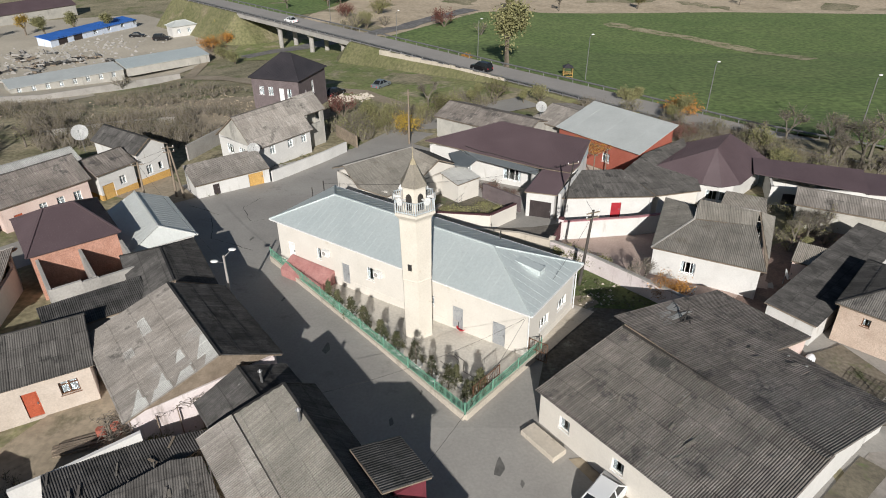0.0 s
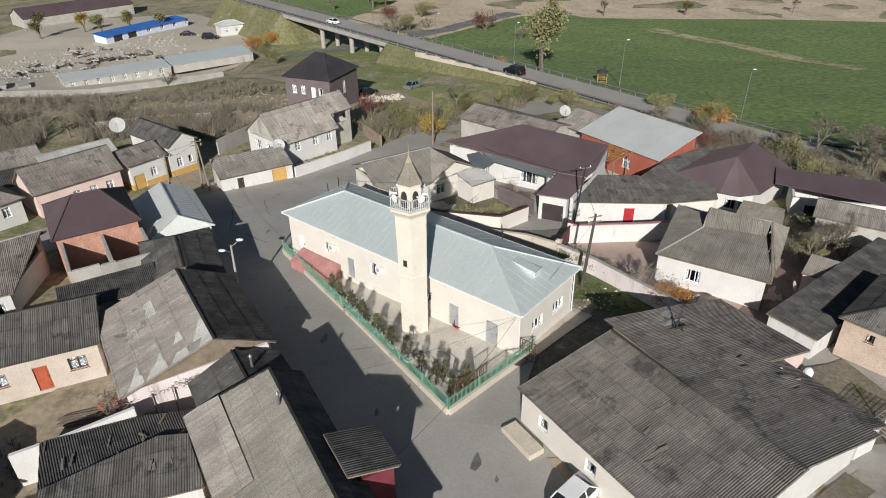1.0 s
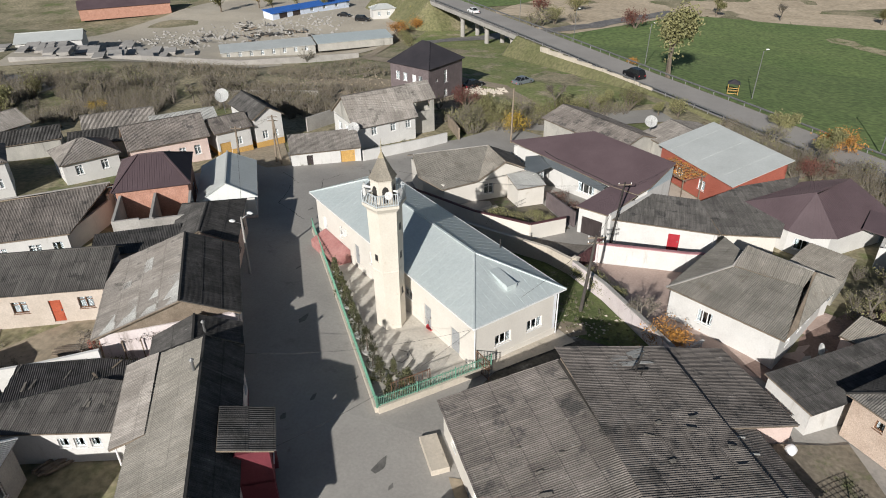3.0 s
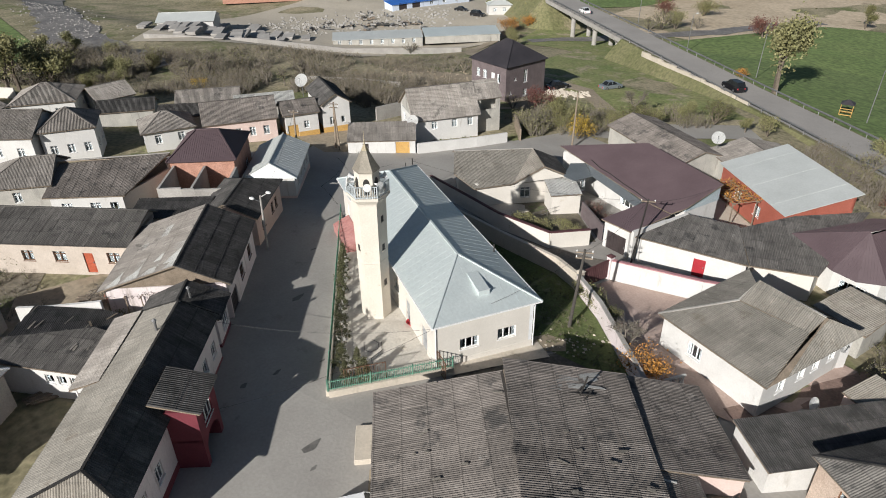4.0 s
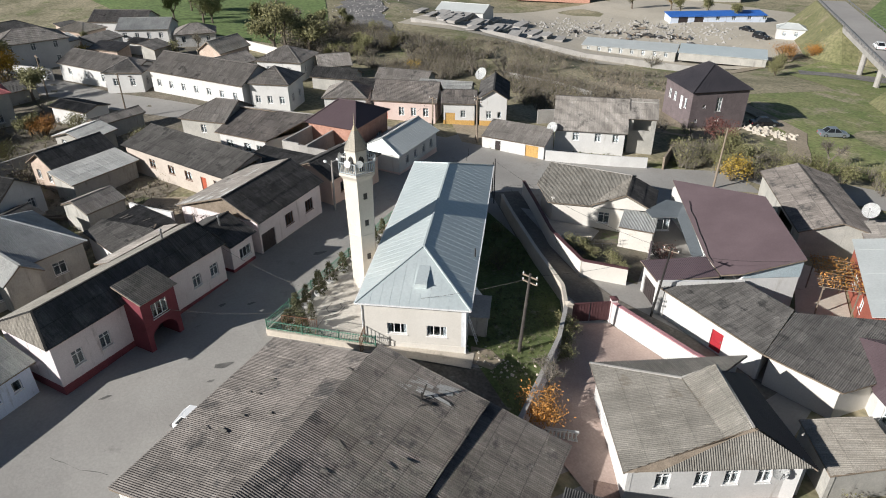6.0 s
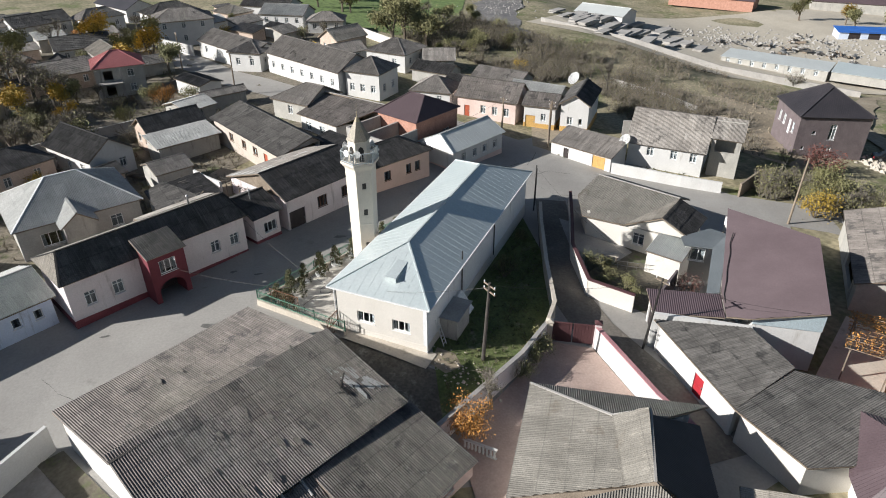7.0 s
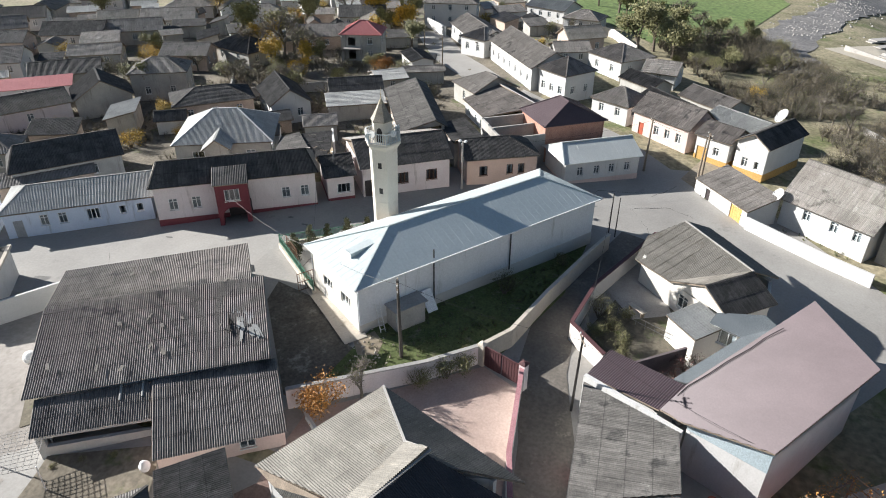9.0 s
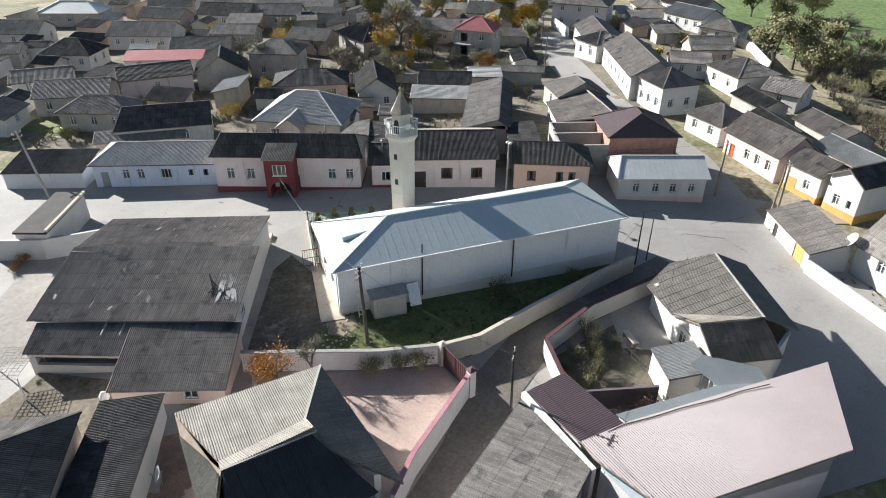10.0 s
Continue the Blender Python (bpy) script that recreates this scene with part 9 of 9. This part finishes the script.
def stones(name, label, a, b, width, n, size, material, seed):
    """Loose stones strewn along a line, in one mesh."""
    rnd = random.Random(seed)
    verts, faces = [], []
    for i in range(n):
        k = rnd.random()
        x = a[0] + (b[0] - a[0]) * k + rnd.gauss(0, width)
        y = a[1] + (b[1] - a[1]) * k + rnd.gauss(0, width)
        z = ground_height(x, y) + 0.08
        s = size * rnd.uniform(0.4, 1.5)
        m = len(verts)
        r = [rnd.uniform(0.6, 1.2) * s for q in range(6)]
        verts += [(x - r[0], y, z), (x, y - r[1], z), (x + r[2], y, z), (x, y + r[3], z), (x, y, z + r[4] * 0.8), (x, y, z - 0.1)]
        faces += [(m, m + 1, m + 4), (m + 1, m + 2, m + 4), (m + 2, m + 3, m + 4), (m + 3, m, m + 4)]
    me = bpy.data.meshes.new(name)
    me.from_pydata(verts, [], faces)
    me.materials.append(material)
    tagged(new(name, me), label, "stones", kind="stuff")


stones("rubble", "pale rubble strip across the green field", (57.5, 219.5), (88, 174), 2.0, 260, 0.2, DRY_GRASS, 1)
stones("rubble", "rubble and litter on the river slope", (-70, 108), (-40, 112), 7, 300, 0.22, DIRT, 2)
stones("rubble", "rubble beside the brown house", (-21, 113.5), (-15, 116), 1.2, 120, 0.4, CONCRETE, 3)
stones("rubble", "stones in the mosque yard", (11, 46.6), (14.5, 49), 0.8, 80, 0.15, CONCRETE, 4)
stones("rubble", "river stones along the bed", (-128, 90), (-200, 120), 4, 600, 0.3, GREYCON, 5)
stones("rubble", "litter and junk along the yard", (-128, 150), (-92, 188), 7, 700, 0.5, GREYCON, 6)
stones("rubble", "clods on the scrub plot", (-58, 104), (-30, 110), 5, 500, 0.2, DIRT, 7)


# ---- cracks in the asphalt ----
def crack(pts, seed):
    rnd = random.Random(seed)
    bm = bmesh.new()
    prev = None
    line = []
    for (ax, ay), (bx, by) in zip(pts, pts[1:]):
        for i in range(8):
            line.append((ax + (bx - ax) * i / 8 + rnd.gauss(0, 0.09), ay + (by - ay) * i / 8 + rnd.gauss(0, 0.09)))
    for i, (x, y) in enumerate(line):
        w = 0.035 * rnd.uniform(0.3, 1.3)
        z = ground_height(x, y) + 0.062
        row = [bm.verts.new((x - w, y - w * 0.5, z)), bm.verts.new((x + w, y + w * 0.5, z))]
        if prev:
            bm.faces.new((prev[0], prev[1], row[1], row[0]))
        prev = row
    me = bpy.data.meshes.new("crack")
    bm.to_mesh(me)
    bm.free()
    me.materials.append(CRACK)
    tagged(new("crack", me), "dark crack across the street asphalt", "crack", kind="structure")


for k, pts in enumerate(([(-22, 64), (-17, 66.5), (-12.5, 66)], [(-22, 64), (-24, 68), (-22.5, 71)], [(-17, 66.5), (-15.5, 72)], [(-20, 57), (-25, 60), (-27, 66)], [(10, 20), (6, 16)], [(-26, 66), (-31, 69)])):
    crack(pts, k)


# ---- clutter in the back yard ----
def trellis(x, y, turn, n):
    t = thing("trellis", "timber trellis with a leafless grape vine", "trellis", pose(x, y, ground_height(x, y), 0, 0, turn))
    for i in range(n):
        for j in (0, 2.0):
            bm = bmesh.new()
            box(bm, i * 1.3, j, -0.2, i * 1.3 + 0.07, j + 0.07, 2.7)
            part("post", bm, WOOD, t)
        bm = bmesh.new()
        box(bm, i * 1.3, -0.2, 2.7, i * 1.3 + 0.06, 2.3, 2.76)
        part("rafter", bm, WOOD, t)
    rnd = random.Random(n)
    bm = bmesh.new()
    for k in range(130):
        p = Vector((rnd.uniform(-0.2, n * 1.3 - 1), rnd.uniform(-0.2, 2.2), 2.8))
        line = [p]
        for q in range(4):
            line.append(line[-1] + Vector((rnd.uniform(-0.35, 0.35), rnd.uniform(-0.35, 0.35), rnd.uniform(-0.12, 0.16))))
        strand(bm, line, 0.014, 3)
    part("vine", bm, TWIG, t, "leafless grape vine", kind="stuff")


trellis(-18.6, 30.2, 32, 4)
trellis(-20.9, 28.6, 32, 2)


def barrel(label, x, y, material):
    t = thing("barrel", label, "barrel", pose(x, y, ground_height(x, y) + 0.09))
    bm = bmesh.new()
    lathe(bm, [(0.28, 0), (0.30, 0.03), (0.29, 0.3), (0.305, 0.32), (0.29, 0.34), (0.29, 0.6), (0.305, 0.62), (0.29, 0.64), (0.29, 0.86), (0.27, 0.88)], 16)
    part("drum", bm, material, t)


barrel("rusty steel drum in a back yard", -22.2, 31.4, RUST)
barrel("rusty steel drum in a back yard", -23.0, 31.0, RUST)
barrel("rusty steel drum beside a house", 17.2, 72.6, RUST)


def timber_pile(label, x, y, turn, seed):
    rnd = random.Random(seed)
    t = thing("timber_pile", label, "timber", pose(x, y, ground_height(x, y) + 0.09, 0, 0, turn))
    for k in range(14):
        bm = bmesh.new()
        a = Vector((rnd.uniform(-0.3, 0.3), (k % 5) * 0.22 - 0.4 + rnd.uniform(-0.05, 0.05), 0.06 + (k // 5) * 0.11))
        beam(bm, a, a + Vector((rnd.uniform(1.8, 3.0), rnd.uniform(-0.25, 0.25), rnd.uniform(0, 0.05))), 0.16, 0.08)
        part("plank", bm, WOOD, t)


timber_pile("loose pile of grey planks in a yard", -25.5, 29.8, 20, 1)
timber_pile("loose pile of grey planks in a yard", -17.0, 20.6, 70, 2)
timber_pile("loose pile of grey planks beside a house", 33.6, 54.4, 45, 3)
timber_pile("loose pile of planks in a village yard", -32, 16, 60, 5)
timber_pile("loose pile of planks in a village yard", -46, -2, 10, 6)


# ---- garden trees and shrubs between the far houses ----
def garden_plants():
    """Small trees in the free ground between roofs."""
    bpy.context.view_layer.update()
    roofs = []
    for ob in bpy.data.objects:
        if ob.type == "MESH" and ob.name.startswith(("roof_slope", "slate_cladding", "wall", "street", "lane", "alley")):
            co = [ob.matrix_world @ v.co for v in ob.data.vertices]
            if co and max(p.x for p in co) - min(p.x for p in co) < 30:
                roofs.append((min(p.x for p in co) - 0.6, max(p.x for p in co) + 0.6, min(p.y for p in co) - 0.6, max(p.y for p in co) + 0.6))
    rnd = random.Random(77)
    kinds = ("bush_bare", "tree_bare", "bush", "bush_yellow", "bush", "tree_bare", "bush_orange", "tree")
    made = 0
    for k in range(3000):
        x, y = rnd.uniform(-125, -34), rnd.uniform(-45, 45)
        lane_y = float(np.interp(x, (-96, -75, -58, -42), (12, 24, 38, 58.5)))
        if abs(y - lane_y) < 7.5 or any(a < x < b and c < y < d for a, b, c, d in roofs):
            continue
        kind = kinds[made % len(kinds)]
        plant(kind, "autumn shrub in a village garden", x, y, rnd.uniform(2.2, 3.6) * (1.5 if "tree" in kind else 1), "village garden plants")
        made += 1
        if made == 70:
            break


garden_plants()
